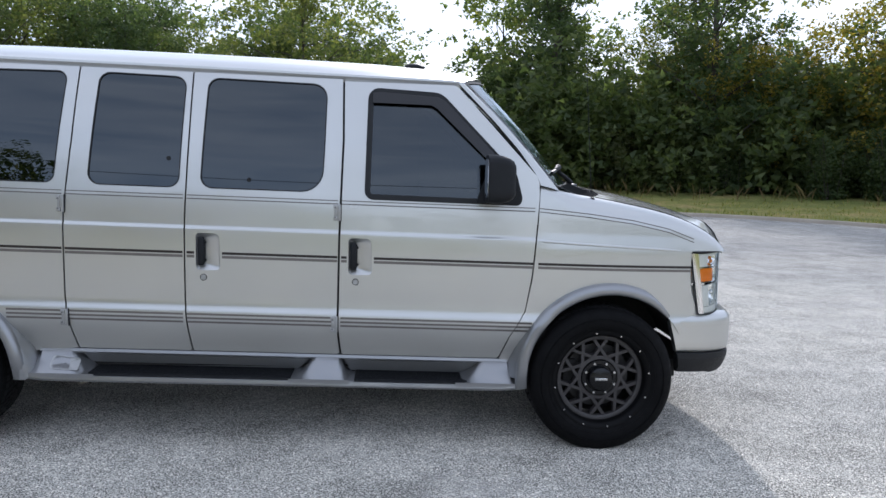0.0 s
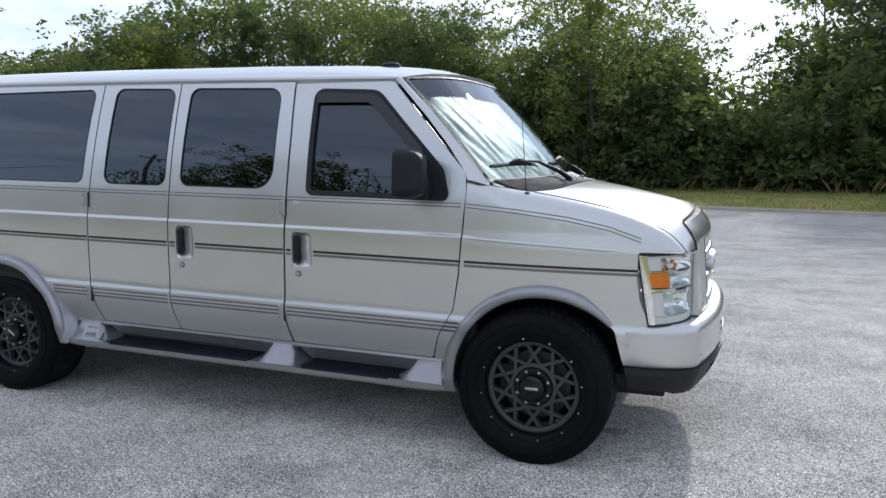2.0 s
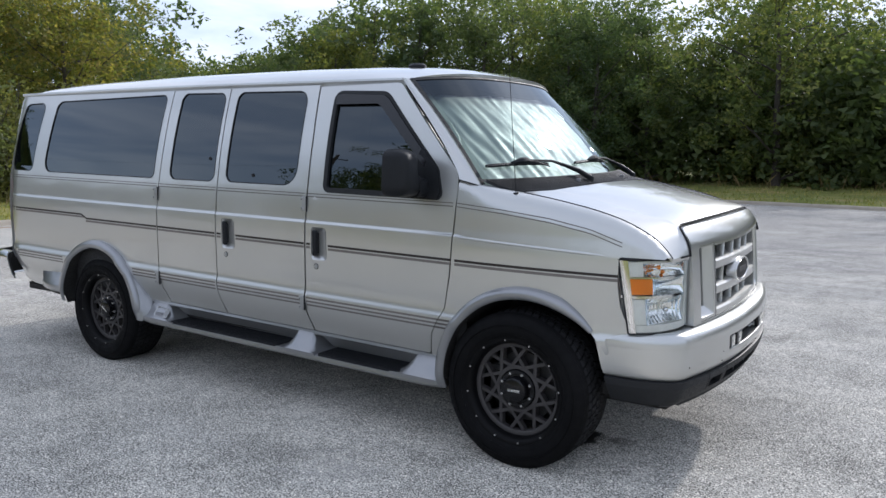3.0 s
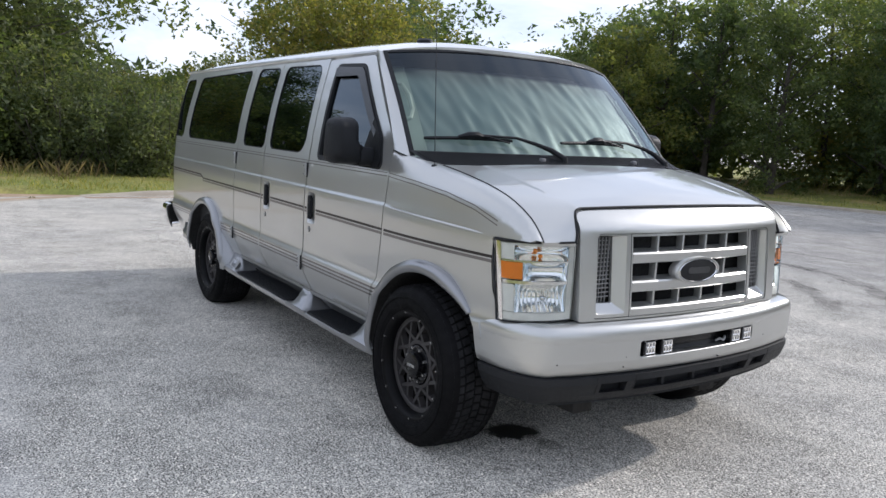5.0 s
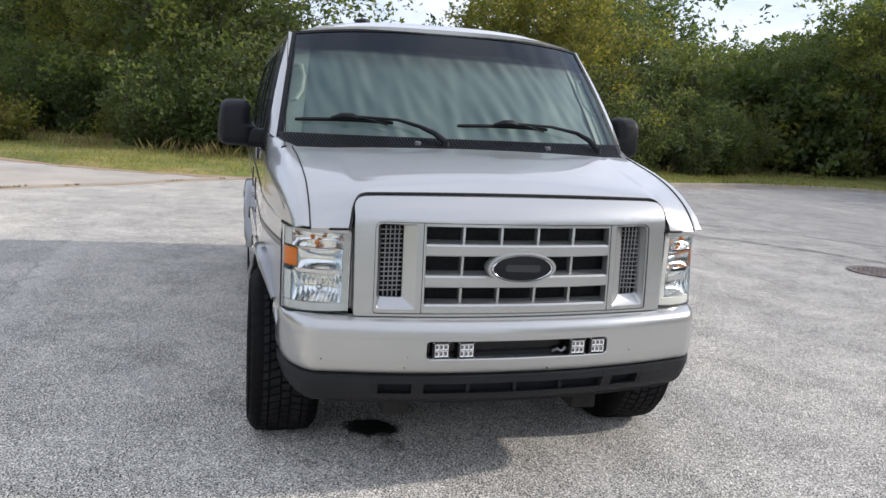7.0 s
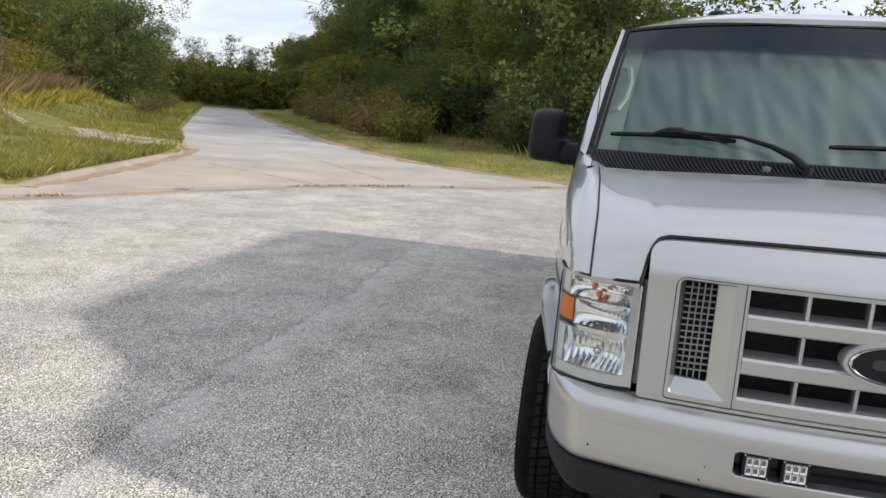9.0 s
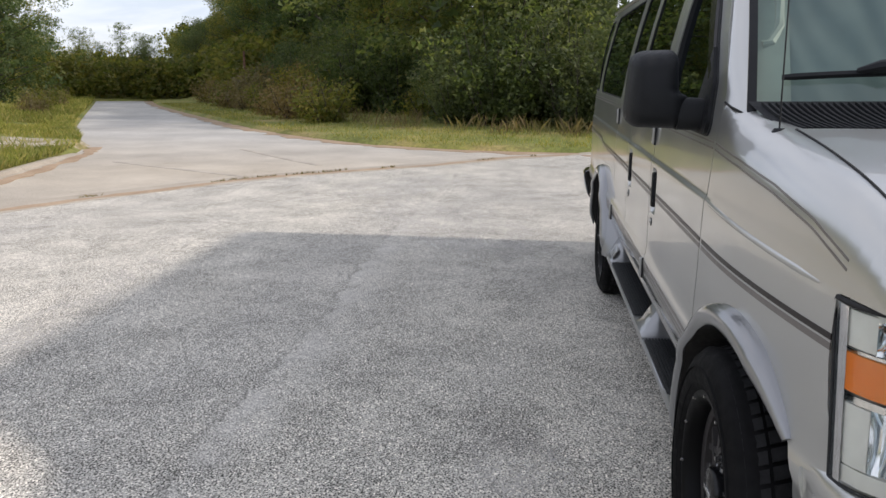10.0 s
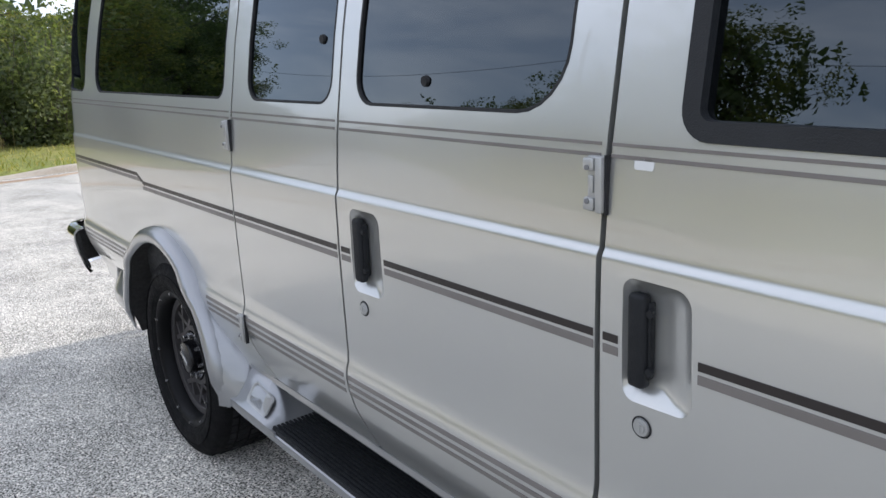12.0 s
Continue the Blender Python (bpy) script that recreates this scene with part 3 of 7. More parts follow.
# ---- trees ----
def leaf_cloud(rnd, centres, per, spread, size, droop=0.3):
    """Small folded leaves round clump centres, as arrays of corners."""
    rng = np.random.default_rng(rnd)
    c = np.repeat(np.asarray(centres), per, axis=0)
    way = rng.normal(0, 1, c.shape)
    way /= np.linalg.norm(way, axis=1)[:, None] + 1e-9
    p = c + way * rng.uniform(0, 1, (len(c), 1)) ** 0.45 * np.asarray(spread) * 1.75
    n = len(p)
    a = rng.normal(0, 1, (n, 3))
    a[:, 2] = a[:, 2] * 0.6 - droop
    a /= np.linalg.norm(a, axis=1)[:, None]
    b = np.cross(a, rng.normal(0, 1, (n, 3)))
    b /= np.linalg.norm(b, axis=1)[:, None] + 1e-9
    s = size * rng.uniform(0.6, 1.35, (n, 1))
    leaf = np.stack([p - a * s, p + a * s * 0.45 + b * s * 0.62, p + a * s * 0.7 - b * s * 0.5], 1)
    return leaf.reshape(-1, 3)


def leaves_of(name, corners, material, parent=None, k=3):
    n = len(corners) // k
    me = bpy.data.meshes.new(name)
    me.vertices.add(len(corners))
    me.vertices.foreach_set("co", corners.astype(np.float32).ravel())
    me.loops.add(k * n)
    me.loops.foreach_set("vertex_index", np.arange(k * n, dtype=np.int32))
    me.polygons.add(n)
    me.polygons.foreach_set("loop_start", np.arange(0, k * n, k, dtype=np.int32))
    me.update(calc_edges=True)
    me.materials.append(material)
    ob = new(name, me)
    ob.parent = parent
    return ob


def make_tree(seed, height, width, base, leaves, leaf, material, label, shape="round"):
    """Tapered trunk, limbs and a crown of leaf clumps; base: where the crown begins."""
    rnd = random.Random(seed)
    root = new("tree")
    bm = bmesh.new()
    pts, rad = [], []
    lean = (rnd.uniform(-0.05, 0.05), rnd.uniform(-0.05, 0.05))
    for k in range(9):
        t = k / 8
        pts.append((lean[0] * height * t + rnd.uniform(-0.1, 0.1) * t, lean[1] * height * t + rnd.uniform(-0.1, 0.1) * t, -0.3 + t * height * 0.92))
        rad.append(height * 0.017 * (1 - t) ** 0.8 + 0.015 + (0.06 if k == 0 else 0))
    tube(bm, pts, rad, 8)
    centres = []
    limbs = 22
    for k in range(limbs):
        t = base + (0.97 - base) * (k + rnd.random()) / limbs
        i = min(7, int(t * 8))
        s = Vector(pts[i]).lerp(Vector(pts[i + 1]), t * 8 - i)
        u = (t - base) / (1 - base)
        if shape == "round":
            reach = width * (0.35 + 0.75 * math.sin(math.pi * min(1, 0.15 + u * 0.85))) * 0.55
        elif shape == "cone":
            reach = width * (1.0 - u * 0.85) * 0.6
        else:
            reach = width * (0.5 + 0.5 * math.sin(math.pi * (0.25 + 0.7 * u))) * 0.45
        reach *= rnd.uniform(0.65, 1.2)
        a = k * 2.4 + rnd.uniform(-0.5, 0.5)
        rise = {"round": 0.45, "cone": 0.08, "tall": 0.8}[shape] * reach
        e = s + Vector((math.cos(a) * reach, math.sin(a) * reach, rise * rnd.uniform(0.5, 1.3)))
        m = s.lerp(e, 0.5) + Vector((rnd.uniform(-0.2, 0.2), rnd.uniform(-0.2, 0.2), rnd.uniform(-0.1, 0.25)))
        r = max(0.02, rad[i] * 0.42)
        tube(bm, [s, m, e], [r, r * 0.6, r * 0.2], 5)
        for q in range(8):
            f = rnd.uniform(0.25, 1.08)
            c = s.lerp(m, f * 2) if f < 0.5 else m.lerp(e, f * 2 - 1)
            w = 0.16 * width * (0.4 + f * 0.7)
            centres.append((c.x + rnd.gauss(0, w), c.y + rnd.gauss(0, w), c.z + rnd.gauss(0, w * 0.75)))
    part("trunk", bm, BARK, root)
    per = max(6, leaves // len(centres))
    leaves_of("crown", leaf_cloud(seed, centres, per, (0.30 * width / 5, 0.30 * width / 5, 0.24 * width / 5), leaf), material, root)
    return tagged(root, label, "tree")


def make_shrub(seed, height, width, leaves, leaf, material, label):
    rnd = random.Random(seed)
    root = new("shrub")
    bm = bmesh.new()
    centres = []
    for k in range(16):
        a, tip = rnd.uniform(0, math.tau), rnd.uniform(0.1, 1) * width / 2
        top = Vector((math.cos(a) * tip, math.sin(a) * tip, height * rnd.uniform(0.45, 1.05) * (1 - 0.25 * tip / width)))
        foot = Vector((math.cos(a) * tip * 0.25, math.sin(a) * tip * 0.25, -0.15))
        mid = foot.lerp(top, 0.5) + Vector((rnd.gauss(0, 0.12), rnd.gauss(0, 0.12), 0))
        tube(bm, [foot, mid, top], [0.025, 0.016, 0.006], 5)
        for q in range(9):
            f = rnd.uniform(0.08, 1)
            c = foot.lerp(mid, f * 2) if f < 0.5 else mid.lerp(top, f * 2 - 1)
            centres.append((c.x + rnd.gauss(0, 0.13 * width / 2), c.y + rnd.gauss(0, 0.13 * width / 2), max(0.1, c.z + rnd.gauss(0, 0.15))))
    part("branchwork", bm, BARK, root)
    leaves_of("foliage", leaf_cloud(seed, centres, max(5, leaves // len(centres)), (0.24, 0.24, 0.2), leaf), material, root)
    return tagged(root, label, "shrub")


TREES = [
    make_tree(1, 12.0, 8.5, 0.06, 12500, 0.130, LEAF_MID, "broad green roadside tree with a rounded crown", "round"),
    make_tree(2, 14.0, 7.0, 0.04, 12500, 0.130, LEAF_DARK, "tall dark green woodland tree with dense foliage", "tall"),
    make_tree(3, 11.0, 7.5, 0.22, 13500, 0.118, LEAF_YELLOW, "green tree with leaves turning yellow", "round"),
    make_tree(4, 14.0, 5.0, 0.08, 12000, 0.115, LEAF_DARK, "tall slender dark tree with open upper branches", "tall"),
    make_tree(5, 10.0, 6.5, 0.04, 12500, 0.118, LEAF_MID, "medium green tree at the wood's edge", "round"),
    make_tree(6, 13.0, 5.0, 0.10, 10500, 0.115, LEAF_DARK, "dark conical cedar-like tree", "cone"),
    make_tree(7, 11.0, 8.0, 0.02, 2800, 0.22, LEAF_DARK, "dark green tree deep in the woods", "round"),
    make_tree(8, 12.5, 7.5, 0.02, 2800, 0.22, LEAF_MID, "green tree deep in the woods", "tall"),
]
TREES.append(make_tree(9, 9.5, 6.5, 0.03, 17500, 0.088, LEAF_PALE, "pale green willowy tree at the wood's edge", "round"))
TREES.append(make_tree(10, 11.0, 9.0, 0.02, 1900, 0.29, LEAF_DARK, "dark green tree beyond the lot", "round"))
HEIGHTS = [12.0, 14.0, 11.0, 14.0, 10.0, 13.0, 11.0, 12.5, 9.5, 11.0]
SHRUBS = [
    make_shrub(11, 3.4, 3.8, 6300, 0.071, LEAF_PALE, "dense green shrub at the edge of the woods"),
    make_shrub(12, 3.0, 3.6, 4800, 0.079, LEAF_DARK, "dark green shrub at the edge of the woods"),
    make_shrub(13, 1.6, 2.4, 2000, 0.08, LEAF_YELLOW, "low yellow-green shrub at the verge"),
    make_shrub(14, 1.3, 2.2, 1800, 0.075, LEAF_DRY, "dry reddish brown weeds beside the road"),
]
# the wood's skyline: from a place, bearings from +y and the greatest height of the trees there, in degrees
SKYLINE = [((4.5, 2.5), [(-84, 8), (-82, 6), (-80.5, 4.7), (-79, 4.6), (-77, 5.5), (-74, 6.8), (-72.5, 8.6), (-71, 12), (-58.5, 12), (-56.8, 8.2), (-55.3, 6.6), (-53.2, 8), (-51, 9.3), (-49, 12)]),
           ((2.4, 0.5), [(-52, 12), (-51.2, 7.5), (-50, 6.5), (-46.8, 7.6), (-44.9, 9.2), (-42.3, 10.5), (-40, 13), (-18, 12), (-17, 9.8), (-14.6, 9.3), (-13, 12)]),
           ((1.5, 0.2), [(-6, 11.2), (-3, 10.2), (-1.1, 9), (0.1, 6.4), (2.1, 3.7), (3, 4.6), (3.6, 9), (4.5, 12)]),
           ((1.1, 3.0), [(-84, 9), (-82.5, 7.2), (-80.3, 6.4), (-79.4, 4.8), (-77, 5.4), (-75.8, 6.4), (-74.5, 9)]),
           ((3.6, 3.8), [(-131, 8), (-122.5, 5.4), (-121.7, 3.2), (-119.9, 2.6), (-116.5, 3.4), (-113.8, 4.6), (-112, 4.6), (-111, 8)]),
           ((0.0, 0.0), [(27.5, 12), (28.2, 8), (30.2, 8), (31, 12)]),
           ((-2.0, 5.0), [(-180, 7), (-152, 7.5), (-148, 9.5), (-145, 12)])]


def tallest(x, y, reach):
    """The greatest height of a tree that keeps the skyline."""
    top = 99.0
    for (ex, ey), line in SKYLINE:
        d = math.hypot(x - ex, y - ey)
        h = math.degrees(math.atan2(x - ex, y - ey))
        pad = math.degrees(reach / d)
        for k in range(-2, 3):
            b = h + pad * k / 2
            if line[0][0] < b < line[-1][0]:
                e = float(np.interp(b, [q[0] for q in line], [q[1] for q in line]))
                top = min(top, d * math.tan(radians(e)) + 1.2)
    return top


def plant(kinds, used, which, x, y, rz, scale, group):
    if kinds is TREES:
        scale = min(scale, max(0.22, (tallest(x, y, 1.7 * scale) - lie(x, y)) / HEIGHTS[which]))
    else:
        scale = min(scale, max(0.4, (tallest(x, y, 1.0) - lie(x, y)) / 3.4))
    m = pose(x, y, lie(x, y) - 0.05, 0, 0, rz)
    ob = kinds[which]
    if which not in used:
        used.add(which)
        ob.matrix_basis = m
        ob.scale = (scale,) * 3
        tagged(ob, group=group)
        return
    c = copy_thing(ob, m)
    c.scale = (scale,) * 3
    tagged(c, group=group)


used_t, used_s = set(), set()
rnd = random.Random(21)


def along(line, setback, row_gap, rows, spacing, jitter):
    """Places in rows beside a line, on its left-hand side."""
    for r in range(rows):
        run = rnd.uniform(0, spacing)
        for a, b in zip(line, line[1:]):
            d = b - a
            ln = d.length
            nrm = Vector((-d.y, d.x)).normalized()
            while run < ln:
                q = a + d * (run / ln) + nrm * (setback + r * row_gap + rnd.uniform(-jitter, jitter))
                if not inside(q.x, q.y, PAVED) and off_paving(q.x, q.y) > abs(setback) * 0.6:
                    yield r, q
                run += spacing * rnd.uniform(0.75, 1.3)
            run -= ln


def wood_line(line, setback, rows, gap, spacing, kinds, deep, smin, smax):
    for r, q in along(line, setback, gap, rows, spacing, 0.9):
        plant(TREES, used_t, rnd.choice(kinds if r == 0 else deep), q.x, q.y, rnd.uniform(0, 360), rnd.uniform(smin, smax) * (1 + 0.06 * r), "woods")


far_scrub = []


def shrub_line(line, setback, rows, gap, spacing, kinds, smin, smax, nearer=0.0):
    for r, q in along(line, setback, gap, rows, spacing, 0.6):
        if nearer:
            kerb = min(PAVED, key=lambda p: (p.x - q.x) ** 2 + (p.y - q.y) ** 2)
            q = q + (Vector((kerb.x, kerb.y)) - q).normalized() * nearer
        if math.hypot(q.x, q.y) > 40 or (q.x < -22 and q.y > 26):
            far_scrub.extend((q.x + rnd.gauss(0, 0.8), q.y + rnd.gauss(0, 0.8), lie(q.x, q.y) + rnd.uniform(0.1, 2.4) * smax) for _ in range(40))
            continue
        plant(SHRUBS, used_s, rnd.choice(kinds), q.x, q.y, rnd.uniform(0, 360), rnd.uniform(smin, smax), "undergrowth")


V = lambda *ps: [Vector(p) for p in ps]
# woods to the west behind the van and beside the road, to the north, and on the far south side
west = V((-82, -38.5), (-56, -24.5), (-40, -15.5), (-24, -5.2), (-17.5, -0.2), (-15.2, 5), (-16.4, 11), (-19, 18), (-21, 25))
north = V((-22, 26), (-19.5, 32), (-10, 34), (0, 33), (7, 31), (13, 27), (18, 22), (21, 14))
for which, x, y, scale in ((0, -4.2, 38.0, 0.86), (3, 7.6, 39.3, 1.0), (1, 14.8, 35.5, 1.02), (5, 25.0, 41.0, 0.95), (1, -12.5, 36.5, 0.98), (1, -17.5, 34.0, 1.0), (2, -22.5, 15.6, 1.0), (4, 3.0, 41.0, 0.6), (1, -26.5, 27.0, 0.85), (4, -24.5, 31.5, 0.95), (3, -22.5, 35.5, 0.9), (1, -29.0, 33.5, 0.95), (7, -31.0, 29.0, 1.0), (6, -33.0, 36.0, 1.0), (7, -26.0, 40.0, 1.0), (1, -15.0, 38.5, 1.05), (0, -10.5, 39.0, 0.95), (1, -20.0, 37.0, 1.0), (0, -7.5, 40.5, 0.9)):
    plant(TREES, used_t, which, x, y, 40 * which, scale, "woods")
for which, x, y, scale in ((0, -15.4, -19.5, 0.62), (9, -15.4, -19.7, 0.64), (9, -15.0, -19.4, 0.60), (0, -30.5, -20.6, 0.46), (9, -30.6, -20.8, 0.48), (9, -27.6, -21.0, 0.40)):
    m = pose(x, y, lie(x, y) - 0.05, 0, 0, 70 * which)
    tagged(copy_thing(TREES[which], m), group="woods").scale = (scale,) * 3
# sun and shade put into leaf colour: dark kinds in west_shade, pale in west_light
west_shade, west_light = west[:5], west[4:]
wood_line(west_shade, 6.5, 2, 4.0, 3.9, [0, 1, 2, 4, 4, 1], [6, 7], 0.62, 0.88)
shrub_line(west_shade, 4.6, 2, 1.8, 2.1, [0, 1, 1, 2], 0.75, 1.1, 0.9)
wood_line(west_light, 6.5, 3, 4.0, 3.9, [8, 8, 2, 4, 0], [6, 7, 7], 0.66, 0.9)
shrub_line(west_light, 4.6, 2, 1.8, 2.1, [0, 0, 1, 0], 0.75, 1.15, 1.3)
shrub_line(west[:4], 2.4, 2, 1.5, 2.2, [3, 2, 3, 1], 0.8, 1.2)
shrub_line(V((-20.5, 23), (-23.0, 30), (-21.0, 36)), 3.0, 3, 2.6, 2.0, [1, 0, 1], 0.8, 1.1)
# the corner where the two woods meet
for i in range(5):
    for j in range(6):
        x, y = -25.5 - 3.6 * i + rnd.uniform(-1, 1), 24.0 + 3.8 * j + rnd.uniform(-1, 1)
        plant(TREES, used_t, rnd.choice([6, 7]), x, y, rnd.uniform(0, 360), rnd.uniform(0.72, 0.95), "woods")
wood_line(north[:5], 9.0, 3, 4.0, 3.4, [1, 0, 3, 5, 4, 1], [6, 7], 0.68, 0.92)
wood_line(north[4:], 9.0, 3, 4.0, 3.6, [8, 2, 3, 8, 0], [7, 7, 6], 0.72, 0.98)
shrub_line(north, 6.8, 2, 1.9, 2.2, [1, 0, 1], 0.8, 1.15)
south = [p for p in reversed(V((-78, -45), (-56, -32.6), (-40, -23.5), (-27, -16.5), (-18, -11.5), (-10, -9)))]
wood_line(south, 9.0, 2, 5.0, 4.4, [0, 2, 8, 0], [7], 0.5, 0.74)
shrub_line(south, 4.6, 4, 1.9, 2.0, [3, 2, 3, 3], 0.7, 1.1)
road_end = V((-52.5, -16), (-51, -24), (-47.5, -32))
shrub_line([p for p in reversed(road_end)], -1.2, 3, 1.4, 1.6, [0], 0.8, 1.1)
for i in range(8):
    f = i / 7
    plant(SHRUBS, used_s, 2 if i % 3 else 3, -24.5 - 15.5 * f + rnd.uniform(-0.3, 0.3), -14.9 - 8.6 * f + rnd.uniform(-0.4, 0.2), rnd.uniform(0, 360), rnd.uniform(0.5, 0.8), "undergrowth")
for i in range(9):
    f = i / 8
    plant(SHRUBS, used_s, 3 if i % 3 else 2, -22.0 - 19 * f + rnd.uniform(-0.4, 0.4), -3.3 - 11.6 * f + rnd.uniform(-0.3, 0.3), rnd.uniform(0, 360), rnd.uniform(0.75, 1.05), "undergrowth")
wood_line([p for p in reversed(road_end)], 0.5, 3, 5.0, 3.4, [2, 8, 7, 2], [6, 7], 0.55, 0.95)
far_south = [p for p in reversed(V((28, 10), (30, -20), (10, -38), (-14, -36), (-34, -34)))]
wood_line(far_south, -6.0, 2, -5.0, 5.0, [9], [9], 0.2, 0.36)

# the thicket between the trunks, too dense to tell apart
thick = []
for line, back, rows, gap, sp in ((west, 8.6, 3, 3.6, 2.4), (north, 10.5, 5, 3.6, 2.2), (far_south, -4.0, 1, 3.0, 3.0), (south, 9.5, 2, 4.0, 2.6)):
    for r, q in along(line, back, gap, rows, sp, 0.6):
        g = lie(q.x, q.y)
        top = rnd.uniform(2.6, 5.0) if line is not north else rnd.uniform(4.2, 8.2)
        top = min(top, max(1.2, tallest(q.x, q.y, 0.8) - g - 0.6))
        thick += [(q.x + rnd.gauss(0, 0.9), q.y + rnd.gauss(0, 0.9), g + top * rnd.random() ** 0.8) for _ in range(44)]
for i in range(60):
    x, y = -24.5 - rnd.uniform(0, 9), 23.5 + rnd.uniform(0, 19)
    thick += [(x + rnd.gauss(0, 0.9), y + rnd.gauss(0, 0.9), lie(x, y) + rnd.uniform(2.6, 5.0) * rnd.random() ** 0.8) for _ in range(44)]
for i in range(240):
    b, d = radians(rnd.uniform(-22, 34)), rnd.uniform(36, 47)
    x, y = 1.0 + d * math.sin(b), d * math.cos(b)
    if off_paving(x, y) < 8:
        continue
    g = lie(x, y)
    top = min(rnd.uniform(3.0, 7.0), max(1.2, tallest(x, y, 0.8) - g - 0.5))
    thick += [(x + rnd.gauss(0, 1.0), y + rnd.gauss(0, 1.0), g + top * rnd.random() ** 0.8) for _ in range(44)]
tagged(leaves_of("far_scrub", leaf_cloud(78, far_scrub, 9, (0.28, 0.28, 0.25), 0.185), LEAF_YELLOW), "distant olive scrub along the road", "scrub", kind="stuff")
tagged(leaves_of("undergrowth", leaf_cloud(77, thick, 12, (0.3, 0.3, 0.28), 0.20), LEAF_DARK), "dark tangled undergrowth between the trunks", "undergrowth", kind="stuff")


# ---- grass blades and dry stalks on the verges ----
def blades(name, places, height, width, material, label, seed):
    """Upright blades, one thin folded leaf each."""
    rng = np.random.default_rng(seed)
    p = np.asarray(places)
    n = len(p)
    a = rng.uniform(0, math.tau, n)
    h = height * rng.uniform(0.4, 1.3, (n, 1))
    side = np.stack([np.cos(a), np.sin(a), np.zeros(n)], 1) * width * rng.uniform(0.6, 1.4, (n, 1))
    bend = rng.normal(0, 0.35, (n, 3)) * h
    bend[:, 2] = 0
    up = np.array([[0, 0, 1.0]]) * h
    quad = np.stack([p - side, p + side, p + up * 0.6 + bend * 0.4 + side * 0.6, p + up + bend], 1)
    ob = leaves_of(name, quad.reshape(-1, 3), material, None, 4)
    return tagged(ob, label, "grass", kind="stuff")


def verge_places(line, lo, hi, per_metre, seed, low=0.0):
    rng = random.Random(seed)
    out = []
    for a, b in zip(line, line[1:]):
        d = b - a
        if d.length < 1e-6:
            continue
        nrm = Vector((-d.y, d.x)).normalized()
        for _ in range(int(d.length * per_metre) + 1):
            q = a + d * rng.random() + nrm * (lo + (hi - lo) * rng.random() ** 1.4)
            f = (-5.6 - q.y) / 6.5
            if -0.1 < f < 1.1 and abs(q.x + 12.25 + 0.6 * f) < 1.3 + 0.35 * f and rng.random() < 0.86:
                continue
            if noise.noise((q.x * 0.5, q.y * 0.5, 3)) > low - 0.35:
                out.append((q.x, q.y, lie(q.x, q.y) - 0.01))
    return out


near_west = [p for p in edge_n if p.x > -40] + [p for p in edge_lot if p.x < -13 and p.y < 26]
near_north = [p for p in edge_lot if p.y > 20 and p.x > -19]
near_south = [p for p in edge_s if p.x > -30]
blades("grass", verge_places(near_west, 0.2, 6.5, 420, 1), 0.10, 0.008, BLADE, "mown green and straw coloured verge grass", 1)
blades("grass", verge_places(near_north, 0.2, 9.0, 200, 2), 0.13, 0.014, BLADE, "mown green and straw coloured verge grass", 2)
island = [p for p in edge_s if p.x > -21]
blades("grass", verge_places(island, 0.06, 5.0, 1500, 3), 0.15, 0.0048, BLADE, "uncut green and straw coloured verge grass", 3)
blades("grass", verge_places(island, 0.07, 0.5, 420, 8), 0.14, 0.005, BLADE, "ragged grass hanging over the kerb", 8)
blades("grass", verge_places([p for p in edge_s if -46 < p.x < -19], 0.1, 6.5, 480, 9), 0.26, 0.011, BLADE, "uncut green and straw coloured verge grass", 9)
blades("dry_weeds", verge_places(near_west, 2.9, 5.4, 45, 4, 0.3), 0.40, 0.005, LEAF_DRY, "tall dry stalks at the wood's edge", 4)
blades("dry_weeds", verge_places(near_south, 4.6, 12.0, 900, 6, 0.25), 0.62, 0.0036, LEAF_DRY, "tall reddish brown weeds on the bank", 6)
blades("grass", verge_places(near_south, 4.0, 12.0, 950, 7), 0.36, 0.0036, BLADE, "tall yellow-green grass on the bank", 7)
blades("dry_weeds", verge_places(near_north, 6.6, 9.5, 14, 5, 0.2), 0.6, 0.014, LEAF_DRY, "tall dry stalks at the wood's edge", 5)
# ---- the van: x ahead from the front axle, y to its left, z up; the body sits nose-down by RAKE and leans to its right by LEAN ----
RAKE = 0.0175
LEAN = 0.020
GREYPLATE = plain("grey_plastic", (0.16, 0.16, 0.165), 0.4)
van = tagged(new("van"), "silver extended passenger van with tinted windows and black wheels", "van")
van.location = (1.08, 4.955, 0)
PROFILE = [(0.30, 0.90), (0.40, 0.906), (0.47, 0.921), (0.52, 0.946), (0.56, 0.966), (0.60, 0.982), (0.64, 0.992), (0.675, 0.996), (0.695, 0.994), (0.715, 0.987), (0.74, 0.984), (0.85, 0.986), (1.0, 0.988),
           (1.115, 0.987), (1.122, 0.9862), (1.130, 0.9805), (1.137, 0.9795), (1.25, 0.973), (1.30, 0.968), (1.36, 0.960), (1.48, 0.944), (1.60, 0.9225), (1.72, 0.896), (1.84, 0.865), (1.94, 0.836), (2.1, 0.78)]


PROFILE_Z = [p[0] for p in PROFILE]
PROFILE_W = [p[1] for p in PROFILE]


